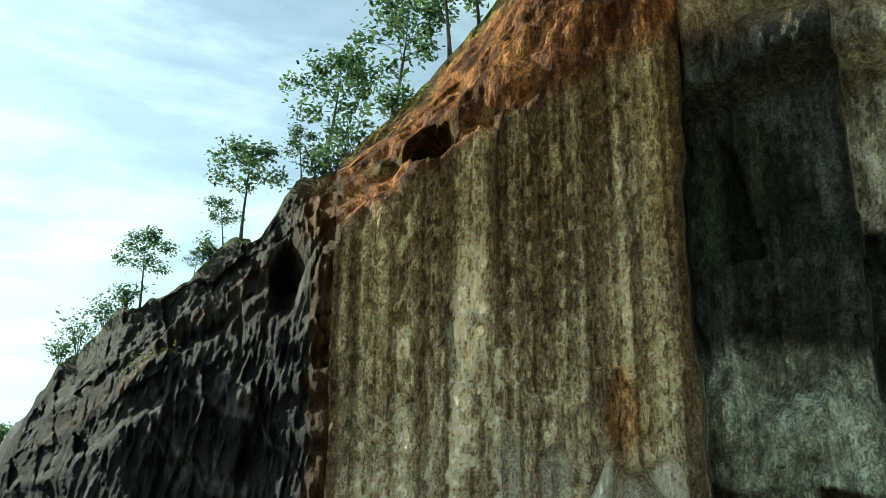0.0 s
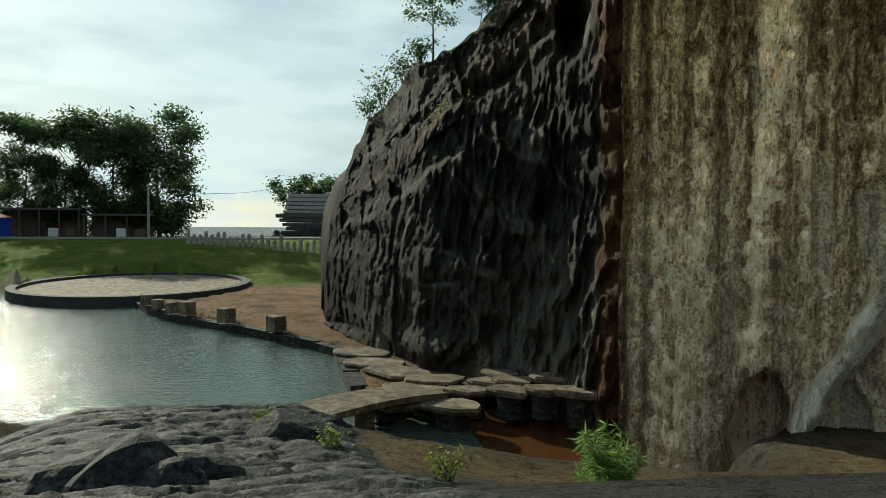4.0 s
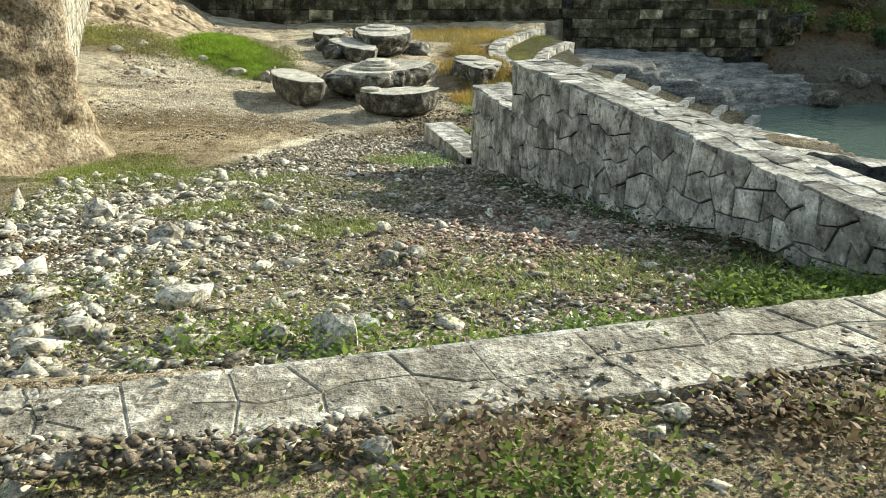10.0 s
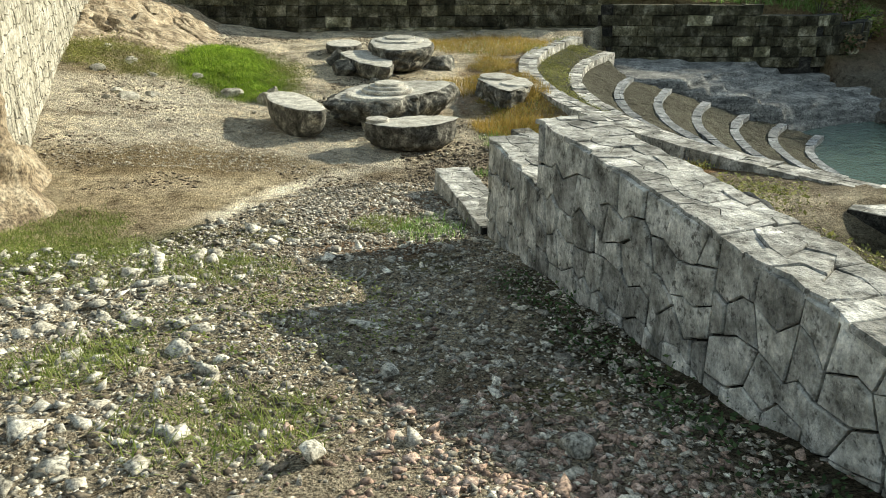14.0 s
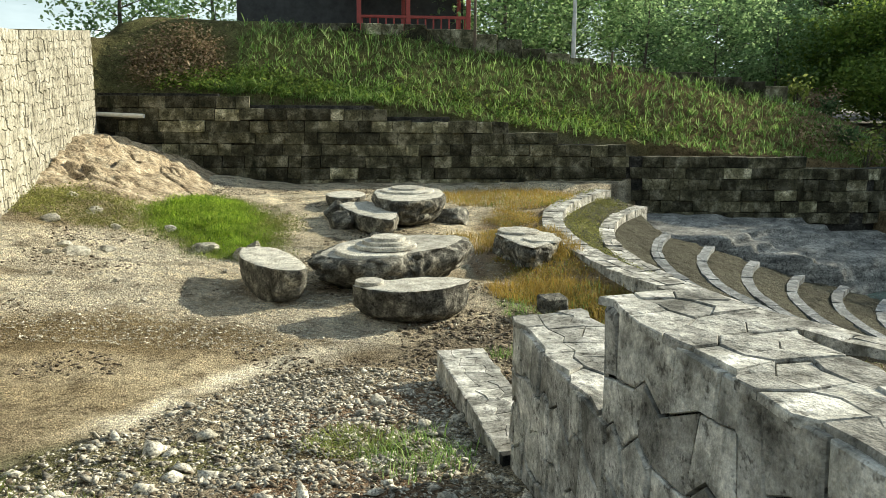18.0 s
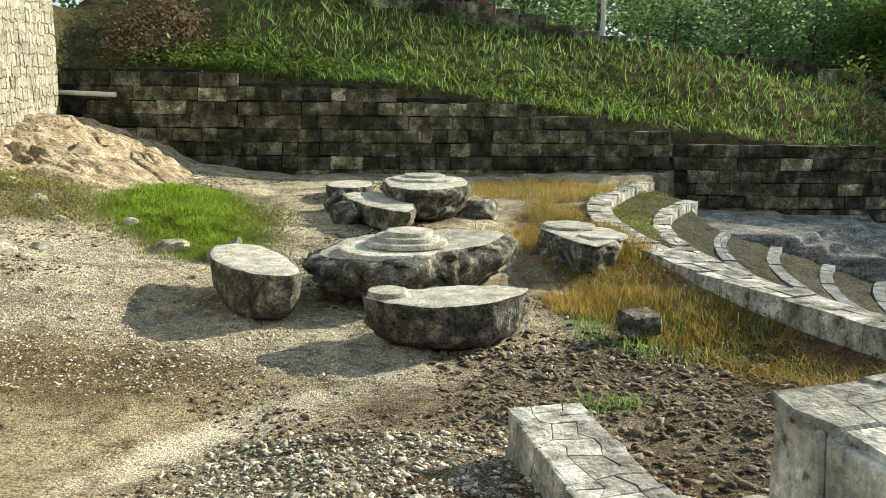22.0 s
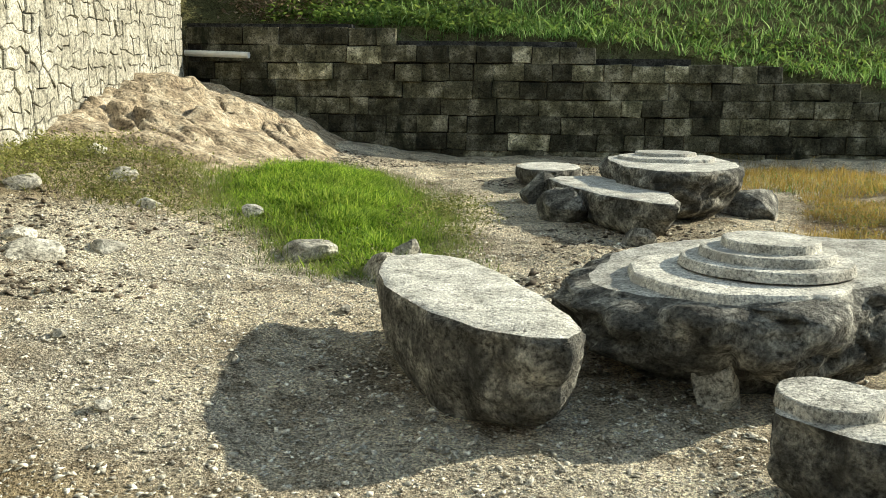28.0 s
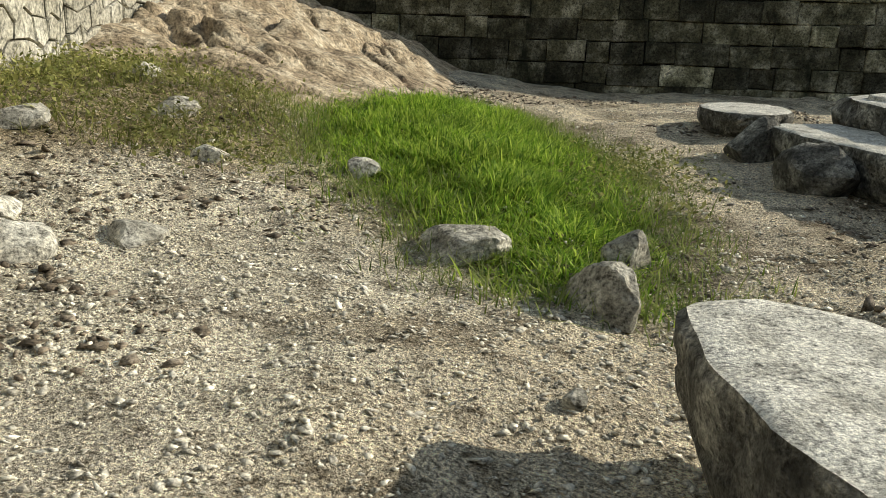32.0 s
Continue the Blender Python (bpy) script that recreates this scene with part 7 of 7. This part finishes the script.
for x, y, z, s in ((30.4, -8.8, 9.6, 1.3), (31.8, -8.1, 8.2, 1.7), (29.4, -9.4, 9.8, 1.1), (33.0, -7.6, 7.2, 1.2), (20.8, -14.9, 13.7, 1.6), (22.1, -14.2, 13.2, 1.2), (21.4, -14.6, 13.4, 1.4), (26.2, -11.7, 10.9, 0.9), (19.2, -15.8, 14.6, 1.3)):
    x, y, k = crest_spot(x, y)
    shrub("shrub", x, y, cliff_z(x, y), s * k, rt, M_LEAF, 420, 0.14, "low shrub on the crest of the cliff")
for x, y, z, s in ((22.6, -9.4, 6.0, 1.0), (22.0, -9.8, 6.3, 0.8), (9.6, -14.0, 10.6, 0.8)):
    shrub("shrub", x, y, z, s, rt, M_WEED, 320, 0.10, "olive tuft of plants on a ledge of the cliff")
rf = np.random.RandomState(21)
conifer = empty("young_conifer", (3.35, -7.75, 0.35))
for k in range(22):
    a, reach_, high_ = k * 2.4, rf.uniform(0.05, 0.34), rf.uniform(0.6, 1.1)
    tt = np.linspace(0, 1, 8)
    line = np.stack([np.cos(a) * reach_ * tt ** 1.5, np.sin(a) * reach_ * tt ** 1.5, high_ * (tt - 0.18 * reach_ * tt ** 3)], -1)
    bs = bmesh.new()
    tube_bm(bs, [Vector([float(q) for q in p]) for p in line], [0.007 - 0.0007 * q for q in range(8)], 4)
    frond = part("frond", bs, M_HILL, conifer)
    at_ = rf.uniform(0.12, 1.0, 240)
    c = np.stack([np.interp(at_, tt, line[:, q]) for q in range(3)], -1)
    v, f = leaves(c, 0.11, rf, 0.2, 8.0)
    ob = new("needles", array_mesh("needles", v, f, M_HILL, smooth=False))
    ob.parent = frond
tagged(conifer, "bright green feathery young plant beside the terrace", "shrub")
copy_thing(conifer, pose(1.06, -9.27, ground_z(1.06, -9.27) - 0.68, 0, 0, 70))
for x, y, s in ((5.5, -5.4, 0.3), (4.4, -3.5, 0.25), (3.1, -6.3, 0.3), (7.3, -4.6, 0.3)):
    shrub("shrub", x, y, ground_z(x, y), s, rt, M_WEED, 220, 0.05, "small weed in a crack of the dark rock")

# ---- planted slope ----
r = np.random.RandomState(91)
rows = []
for x in np.arange(-7.5, 16.5, 0.25):
    for k in range(14):
        y = 21.35 + k * 0.24 + r.normal(0, 0.05)
        wy = np.interp(x, [-8, 12.6, 16.0, 20.0], [21.2, 20.9, 22.7, 27.2])
        if y > wy + 0.2 and y < 24.5:
            rows.append((x + r.normal(0, 0.07), y, 0))
rows = np.array(rows)
sel = rows[:, 0] > -4.6
blades("young_maize", rows[sel], 0.19, 0.022, M_HILL, 92, "rows of young maize on the slope", "crop", 0.6, 12, 0.045, 1.0)
blades("slope_grass", np.concatenate([clump(1500, 5.5, 22.8, 9.5, 1.7, 93, 0.5), clump(1500, -2.5, 21.9, 3.0, 0.6, 94)]), 0.09, 0.012, M_HILL, 95, "low grass between the rows", "grass", 0.7, 3, 0.06)
weeds("weeds_slope", np.concatenate([clump(160, -4.2, 21.9, 2.4, 0.55, 96), clump(110, 3.0, 21.9, 6.0, 0.5, 97)]), 0.09, M_LEAF2, 98, "bright broad-leaved weeds above the block wall", "weeds", 30, 0.14, 0.25)
weeds("brush_brown", np.concatenate([clump(90, -6.3, 22.8, 1.2, 1.2, 99), clump(60, 13.2, 22.3, 2.0, 0.9, 100)]), 0.09, M_DEAD, 101, "brown withered brush on the bank", "brush", 40, 0.22, 0.5)
weeds("weeds_rings", np.concatenate([clump(70, 3.3, 16.5, 0.3, 2.4, 102), clump(40, 4.6, 18.9, 0.5, 0.5, 103), clump(90, 2.2, 3.4, 1.5, 1.0, 104), clump(60, 2.7, 5.3, 0.8, 0.7, 108)]), 0.05, M_OLIVE, 105, "dark weeds between the curved steps", "weeds", 20, 0.15)


def pole(name, x, y, z0, h, rad, mat, label, arm=None):
    bp = bmesh.new()
    tube_bm(bp, [(0, 0, -0.3), (0, 0, h * 0.5), (0, 0, h)], [rad, rad * 0.9, rad * 0.75], 8)
    thing = empty(name, (x, y, z0))
    part("pole", bp, mat, thing)
    if arm:
        ba = bmesh.new()
        tube_bm(ba, [(0, -arm, h - 0.25), (0, arm, h - 0.25)], [rad * 0.6, rad * 0.6], 6)
        part("crossarm", ba, M_WOOD, thing)
    return tagged(thing, label, "pole")


pole("utility_pole", 92.85, 13.25, 1.2, 6.0, 0.14, M_CONC, "grey concrete utility pole by the road", 0.7)
pole("utility_pole", 56.5, 48.4, 1.4, 9.6, 0.14, M_DARKC, "tall dark utility pole behind the stand", 0.8)
pole("utility_pole", 93.0, 38.0, 1.2, 7.5, 0.12, M_CONC, "grey concrete utility pole among the stalls", 0.6)
pole("light_pole", 5.55, 25.6, 3.2, 3.2, 0.075, M_POLE, "pale metal pole on the top of the slope")
pole("bamboo_pole", 2.2, 24.3, 3.4, 2.4, 0.05, M_WOOD, "thin brown pole beside the upper wall")
pole("post", 6.42, 24.3, 3.0, 0.95, 0.045, M_WOOD, "short wooden post on the slope")
cb = bmesh.new()
pts = [Vector((56.5, 48.4, 10.6)).lerp(Vector((93.0, 38.0, 8.4)), t) - Vector((0, 0, 1.6 * 4 * t * (1 - t))) for t in np.linspace(0, 1, 9)]
tube_bm(cb, pts, [0.03] * 9, 4)
pts = [Vector((92.85, 13.25, 7.0)).lerp(Vector((121.0, 1.0, 8.0)), t) - Vector((0, 0, 0.8 * 4 * t * (1 - t))) for t in np.linspace(0, 1, 9)]
c2 = bmesh.new()
tube_bm(c2, pts, [0.03] * 9, 4)
tagged(part("cable", cb, M_WIRE), "thin overhead cable between the poles", "cable")
tagged(part("cable", c2, M_WIRE), "thin overhead cable near the stone stand", "cable")

# drain pipe out of the block wall
bp = bmesh.new()
tube_bm(bp, [(-7.75, 20.85, 2.09), (-6.55, 20.62, 2.05)], [0.055, 0.055], 12, True)
tagged(part("drain_pipe", bp, M_PIPE, smooth=False), "white plastic drain pipe in the corner of the walls", "pipe")

# ---- far shore ----
platform = tagged(empty("round_platform", (58.2, 7.4, -1.9)), "round flat stone platform at the far end of the pond", "platform")
bmo = bmesh.new()
bmesh.ops.create_circle(bmo, cap_ends=True, segments=64, radius=1)
for v in bmo.verts:
    v.co = (v.co.x * 11.2, v.co.y * 7.3, 0.42 + 0.02 * math.sin(v.co.x * 9))
part("floor", bmo, M_SLAB, platform)
vs, fs = [], []
for j in range(64):
    a = 2 * math.pi * j / 64
    for rx, ry, z in ((11.9, 7.9, -0.5), (11.9, 7.9, 0.62), (11.2, 7.3, 0.62), (11.2, 7.3, 0.3)):
        vs.append((rx * math.cos(a), ry * math.sin(a), z))
    for q in range(3):
        fs.append((4 * j + q, 4 * ((j + 1) % 64) + q, 4 * ((j + 1) % 64) + q + 1, 4 * j + q + 1))
mesh_part("rim", vs, fs, M_DARKC, platform, "dark stone rim")

# kerb and square blocks along the cliff-side shore
shore = tagged(empty("stone_kerb_shore"), "dark stone kerb along the shore below the cliff", "kerb", kind="structure")
SH = [(46.6, 4.9), (42.8, 3.4), (39.5, 1.8), (36.0, -0.9), (32.4, -3.4), (29.3, -5.4), (27.7, -6.2), (24.0, -6.3), (20.2, -6.5)]
for (xa, ya), (xb, yb) in zip(SH, SH[1:]):
    dx, dy = xb - xa, yb - ya
    ln = math.hypot(dx, dy)
    ox, oy = -dy / ln * 0.25, dx / ln * 0.25
    for k in range(max(1, int(ln / 1.1))):
        n = max(1, int(ln / 1.1))
        t0, t1 = (k + 0.01) / n, (k + 0.99) / n
        prism_core("stone", [(xa + dx * t0 - ox, ya + dy * t0 - oy), (xa + dx * t1 - ox, ya + dy * t1 - oy), (xa + dx * t1 + ox, ya + dy * t1 + oy), (xa + dx * t0 + ox, ya + dy * t0 + oy)], -2.5, -1.56 + rt.uniform(-0.05, 0.03), M_ROCK, shore)
for x, y, s in ((43.6, 3.9, 0.55), (41.3, 2.9, 0.5), (39.6, 1.9, 0.5), (38.6, 1.0, 0.62), (35.4, -1.2, 0.62), (32.0, -3.6, 0.62)):
    ob = part("stone_bollard", bevelled_box(-s * 0.55, -s * 0.5, 0, s * 0.55, s * 0.5, s * 1.05, 0.03, 0.03, rt), M_SLAB)
    ob.matrix_basis = pose(x, y, -1.5, 0, 0, 40)
    tagged(ob, "squat square stone block on the shore kerb", "bollard", "shore blocks")

# path slabs, bridge and stepping stones below the cliff
br = tagged(empty("stone_bridge", (15.6, -6.0, -1.5)), "arched flat stone footbridge over the gap", "bridge")
vs, fs = [], []
NB = 12
for j in range(NB + 1):
    t = j / NB
    x, y = -1.4 + 3.6 * t, 2.0 - 4.2 * t
    z = 0.30 + 0.34 * 4 * t * (1 - t) * 0.5
    for oy, oz in ((-0.75, -0.15), (-0.75, 0.0), (0.75, 0.0), (0.75, -0.15)):
        vs.append((x + oy * 0.75, y + oy * 0.6, z + oz))
for j in range(NB):
    for q in range(4):
        fs.append((4 * j + q, 4 * j + (q + 1) % 4, 4 * j + 4 + (q + 1) % 4, 4 * j + 4 + q))
fs += [(0, 3, 2, 1), (4 * NB, 4 * NB + 1, 4 * NB + 2, 4 * NB + 3)]
mesh_part("deck", vs, fs, M_SLAB, br)
for x, y in ((-0.4, 0.8), (0.6, -0.4)):
    bq = bmesh.new()
    tube_bm(bq, [(x, y, -0.9), (x, y, 0.3)], [0.28, 0.24], 10)
    part("pier", bq, M_SLAB, br)
rp = random.Random(8)
for x, y, z, s in ((17.2, -7.2, -1.32, 1.1), (18.6, -8.0, -1.35, 1.2), (16.4, -8.6, -1.28, 0.9), (17.8, -9.3, -1.2, 0.8), (16.9, -10.2, -1.05, 0.75), (17.9, -10.6, -1.0, 0.7), (18.9, -10.4, -1.0, 0.7), (16.2, -10.9, -0.9, 0.7), (17.2, -11.5, -0.8, 0.75), (15.6, -11.6, -0.85, 0.7), (18.3, -9.9, -1.1, 0.6), (19.8, -8.6, -1.3, 1.0), (21.5, -7.8, -1.38, 1.3), (23.5, -7.2, -1.42, 1.3), (25.6, -6.9, -1.42, 1.2)):
    bk = bmesh.new()
    n = 9
    ring = []
    for j in range(n):
        a = 2 * math.pi * j / n
        k = s * rp.uniform(0.75, 1.1)
        ring.append((k * math.cos(a), 0.75 * k * math.sin(a)))
    lo = [bk.verts.new((0.86 * a, 0.86 * b, -0.17)) for a, b in ring]
    mi = [bk.verts.new((a, b, -0.06)) for a, b in ring]
    hi = [bk.verts.new((0.95 * a, 0.95 * b, rp.uniform(-0.01, 0.02))) for a, b in ring]
    for A, B in ((lo, mi), (mi, hi)):
        for j in range(n):
            bk.faces.new((A[j], A[(j + 1) % n], B[(j + 1) % n], B[j]))
    bk.faces.new(hi)
    ob = part("stepping_stone", bk, M_SLAB)
    bp = bmesh.new()
    deep = -0.75 if s < 1 else -0.5
    tube_bm(bp, [Vector((0, 0, deep)), Vector((0.02, 0, -0.4)), Vector((0, 0.02, -0.16))], [0.5 * s, 0.45 * s, 0.55 * s], 8)
    part("pier", bp, M_ROCK, ob, "dark rough stone pier")
    ob.matrix_basis = pose(x, y, z, 0, 0, rp.uniform(0, 90))
    tagged(ob, "flat grey-brown stepping slab on the path below the cliff", "stepping stone", "stepping slabs")

# rippled dark rock that falls from the terrace to the pond
def rock_sheet(name, x0, x1, y0, y1, step, height, mat, label):
    xs, ys = np.arange(x0, x1, step), np.arange(y0, y1, step)
    X, Y = np.meshgrid(xs, ys)
    Z = height(X, Y)
    ii = np.arange(X.size).reshape(X.shape)
    ff = np.stack([ii[:-1, :-1], ii[:-1, 1:], ii[1:, 1:], ii[1:, :-1]], -1).reshape(-1, 4)
    return tagged(new(name, array_mesh(name, np.stack([X, Y, Z], -1).reshape(-1, 3), ff, mat)), label, "rock", kind="structure")


def mound_top(X, Y):
    base = land(X, Y)[0]
    w = fbm(X * 0.7, Y * 0.7, 81, 3)
    rip = np.abs(fbm((X * 0.95 + Y * 0.25) * 4.4 + 1.0 * w, (Y * 0.95 - X * 0.25) * 0.75 + 0.8 * w, 82, 2))
    rip2 = np.abs(fbm((X * 0.9 + Y * 0.42) * 8.0 + 1.5 * w, (Y * 0.9 - X * 0.42) * 1.8, 83, 2))
    inside = sstep(0.15, 0.6, X + 0.12 * w) * sstep(11.2, 10.2, X) * sstep(-6.6, -5.6, Y - 0.1 * (X - 5)) * sstep(2.5, 0.9, Y + 0.78 * X - 6.0) * sstep(0.3, 0.9, poly_dist(X, Y, PIT))
    return base - 0.25 + inside * (0.27 + 0.06 * sstep(0.6, 0.0, rip) + 0.02 * sstep(0.45, 0.0, rip2) + 0.05 * w)


rock_sheet("rock_mound", 0.1, 11.4, -8.7, 3.2, 0.055, mound_top, M_ROCK, "dark rippled rock sloping from the terrace to the pond")


def bank_top(X, Y):
    base = land(X, Y)[0]
    d = np.maximum(0, poly_dist(X, Y, POND))
    w = fbm(X * 0.5, Y * 0.9, 85, 4)
    h_ = np.interp(d + 0.8 * w, [0, 0.5, 1.5, 2.8, 4.2, 6], [-2.1, -1.65, -1.35, -1.0, -0.65, -0.5])
    q = h_ / 0.19
    h_ = 0.19 * (np.floor(q) + sstep(0.2, 0.5, q - np.floor(q))) + 0.03 * fbm(X * 2, Y * 3, 86, 3)
    r_ = np.hypot(X - ARC_C[0], Y - ARC_C[1])
    a_ = np.degrees(np.arctan2(Y - ARC_C[1], X - ARC_C[0])) % 360
    tips = np.interp(r_, ARC_R[::-1], ARC_TIP[::-1])
    keep = sstep(0.0, -3.0, a_ - tips) * sstep(20.85, 20.4, Y) * sstep(5.4, 5.9, X) * sstep(16.5, 14.5, X) * sstep(5.2, 6.2, r_)
    return h_ * keep + (np.minimum(base, h_) - 0.4) * (1 - keep)


rock_sheet("rock_bank", 5.3, 24.0, 14.5, 21.0, 0.07, bank_top, M_STRATA, "layered grey rock ledges stepping down to the pond")
# dark boulders in the foreground rock
for x, y, s, fl in ((2.7, -3.85, 0.46, 0.75), (2.95, -3.45, 0.36, 0.6), (2.55, -4.25, 0.32, 0.7), (3.3, -4.3, 0.34, 0.6), (6.35, -4.95, 0.45, 0.6)):
    rock("boulder", x, y, s, rp, M_ROCK, 0.42, fl, "dark jagged boulder in the sloping rock", seg=3)
# brush on the bank behind the rings
for k in range(34):
    x, y = rp.uniform(12.5, 25.0), rp.uniform(20.6, 27.0)
    shrub("shrub", x, y, ground_z(x, y), rp.uniform(0.5, 1.0), rp, (M_WEED, M_DEAD, M_LEAF)[k % 3], 260, 0.13, ("olive brush on the bank above the pond", "withered brown brush on the bank above the pond", "dark green bush on the bank above the pond")[k % 3])
# undergrowth between the far trees
for k in range(16):
    x, y = 103.0 + rp.uniform(-2, 3), 12.0 + 3.1 * k
    shrub("shrub", x, y, 0.8, rp.uniform(2.6, 4.0), rp, M_LEAF, 900, 0.55, "dark green bush behind the road stalls")
# rocks along the north shore
for k in range(34):
    t = k / 33
    x = 13.5 + 44 * t
    y = np.interp(x, [13.4, 19, 31, 45, 58], [17.6, 18.5, 20.0, 20.9, 21.8]) + rp.uniform(-0.3, 0.9)
    rock("boulder", x, y, rp.uniform(0.4, 0.8), rp, M_SHORE, 0.3, 0.55, "dark rounded rock on the north shore", "rock", "shore rocks", z=max(ground_z(x, y), -1.9))
rock("pond_rock", 41.0, 14.6, 0.8, rp, M_ROCK, 0.62, 0.45, "flat dark rock showing above the water", seg=3, z=-1.85)

# long stone stand with five steps
st = tagged(empty("stone_stand"), "long stone steps with risers coloured as shaded and pale edges facing the pond", "steps")
for k in range(6):
    z = -0.05 + 0.3 * k
    oy = 0.78 * k
    xa, ya, xb, yb = 24.9 + 0.26 * k, 20.75 + oy, 58.8 + 0.35 * k, 22.5 + oy * 1.1
    # risers face away from the sun; dark concrete paints their shade
    prism_core("riser", [(xa, ya), (xb, yb), (xb + 0.3, yb + 0.8), (xa + 0.2, ya + 0.8)], -1.2, z, M_DARKC, st)
    prism_core("tread", [(xa, ya - 0.03), (xb, yb - 0.03), (xb + 0.1, yb + 0.30), (xa + 0.1, ya + 0.30)], z + 0.002, z + 0.05, M_CONC, st)
prism_core("side_wall", [(59.0, 22.2), (62.0, 28.0), (62.5, 28.0), (59.5, 22.2)], -1.2, lambda x, y: 0.2 + (y - 22.2) * 0.27, M_CONC, st)

# road edge, stalls and kiosk
prism_core("kerb", [(89.6, -20), (89.6, 70), (90.0, 70), (90.0, -20)], 0.4, 1.32, M_CONC, tagged(empty("road_kerb"), "pale concrete kerb of the road", "kerb", kind="structure"))
kiosk = tagged(empty("kiosk", (86.7, 28.0, 0.9)), "blue-sided kiosk with a red pointed canvas roof", "kiosk")
kiosk.location = (91.8, 29.6, 1.2)
part("body", bevelled_box(-1.6, -1.7, 0, 1.6, 1.7, 2.2, 0.03), M_BLUE, kiosk)
vs = [(-1.9, -1.95, 2.15), (1.9, -1.95, 2.15), (1.9, 1.95, 2.15), (-1.9, 1.95, 2.15), (-0.5, -0.5, 2.75), (0.5, -0.5, 2.75), (0.5, 0.5, 2.75), (-0.5, 0.5, 2.75), (0, 0, 3.5)]
fs = [(0, 1, 5, 4), (1, 2, 6, 5), (2, 3, 7, 6), (3, 0, 4, 7), (4, 5, 8), (5, 6, 8), (6, 7, 8), (7, 4, 8), (3, 2, 1, 0)]
mesh_part("roof", vs, fs, M_RED, kiosk)


def stall(x, y, length, h, label):
    th = empty("stall", (x, y, 1.2))
    part("roof", bevelled_box(-2.0, -length / 2, h - 0.25, 2.0, length / 2, h, 0.03), M_ROOF, th)
    part("back_wall", bevelled_box(1.6, -length / 2 + 0.2, 0, 1.75, length / 2 - 0.2, h - 0.25, 0.02), M_WOOD, th)
    n = int(length / 2.2)
    for k in range(n + 1):
        yy = -length / 2 + 0.2 + (length - 0.4) * k / n
        bq = bmesh.new()
        tube_bm(bq, [(-1.8, yy, 0), (-1.8, yy, h - 0.25)], [0.08, 0.08], 6)
        part("post", bq, M_WOOD, th)
    for k in range(n):
        yy = -length / 2 + 1.2 + (length - 1.2) * k / max(1, n)
        part("counter", bevelled_box(-1.5, yy - 0.6, 0, -0.9, yy + 0.5, 0.9 + 0.1 * (k % 3), 0.03), (M_WOOD, M_WHITEP, M_DARKC)[k % 3], th)
    return tagged(th, label, "stall", "road stalls")


stall(97.0, 44.0, 15.0, 2.6, "long low stall with a dark roof beside the road")
stall(98.5, 26.0, 9.0, 3.3, "open stall with a dark pitched roof beside the road")
stall(98.5, 17.6, 7.5, 2.7, "small open stall with a grey roof beside the road")
stall(93.0, 55.0, 9.0, 2.5, "low stall with a dark roof under the trees")

# white posts of the balustrade before the stone stand
for k in range(22):
    t = k / 21
    x, y = 83.8 - 7.6 * t, 7.6 - 13.4 * t
    h = 1.05 + 0.35 * ((k * 7) % 3 == 0) + 0.3 * (k % 5 == 0)
    bq = bmesh.new()
    tube_bm(bq, [(0, 0, 0), (0, 0, h * 0.7), (0, 0, h * 0.78), (0, 0, h)], [0.2, 0.17, 0.22, 0.12], 8)
    ob = part("balustrade_post", bq, M_CONC)
    ob.matrix_basis = pose(x, y, ground_z(x, y) - 0.05)
    tagged(ob, "weathered grey balustrade post", "post", "balustrade posts")
# big stone stand of stacked courses far behind
bigst = tagged(empty("stone_grandstand", (121.0, -9.0, 0.6)), "large pale stone grandstand of stacked courses", "grandstand")
for k in range(11):
    z = k * 0.62
    part("course", bevelled_box(-2 + k * 0.35, -9 - 0.25 * k, z, 6, 9.5 - (0.18 * k if k > 5 else (5 - k) * 0.5), z + 0.5, 0.06, 0.05, rp), M_CONC if k > 5 else M_ROOF, bigst)
    part("joint", bevelled_box(-1.6 + k * 0.35, -9 - 0.25 * k, z + 0.5, 6, 9.0 - (0.18 * k if k > 5 else (5 - k) * 0.5), z + 0.62, 0.02), M_DARKC, bigst)
for k in range(5):
    rock("boulder", 117.5 + rp.uniform(-1, 1), 0.0 - 1.6 * k, rp.uniform(1.2, 2.2), rp, M_ROCK, 0.3, 0.8, "dark rock mound before the grandstand", "rock", seg=3, z=0.6)

# ---- above the slope ----
gz = tagged(empty("gazebo", (1.0, 28.6, 3.95)), "open red-painted gazebo with a white plinth", "gazebo")
part("plinth", bevelled_box(-2.4, -1.5, 0, 1.6, 1.5, 0.5, 0.03), M_WHITEP, gz)
for x in (-2.2, -0.6, 1.4):
    for y in (-1.3, 1.3):
        part("post", bevelled_box(x - 0.07, y - 0.07, 0.5, x + 0.07, y + 0.07, 3.0, 0.01), M_REDP, gz)
for k in range(14):
    x = -2.1 + k * 0.26
    part("baluster", bevelled_box(x - 0.025, -1.33, 0.55, x + 0.025, -1.28, 1.15, 0.005), M_REDP, gz)
part("rail", bevelled_box(-2.2, -1.36, 1.15, 1.4, -1.26, 1.24, 0.01), M_REDP, gz)
part("roof", bevelled_box(-2.8, -1.9, 3.0, 2.0, 1.9, 3.2, 0.03), M_ROOF, gz)
part("wall", bevelled_box(-6.5, 1.55, 0, 1.6, 1.75, 3.0, 0.02), M_DARKC, gz)
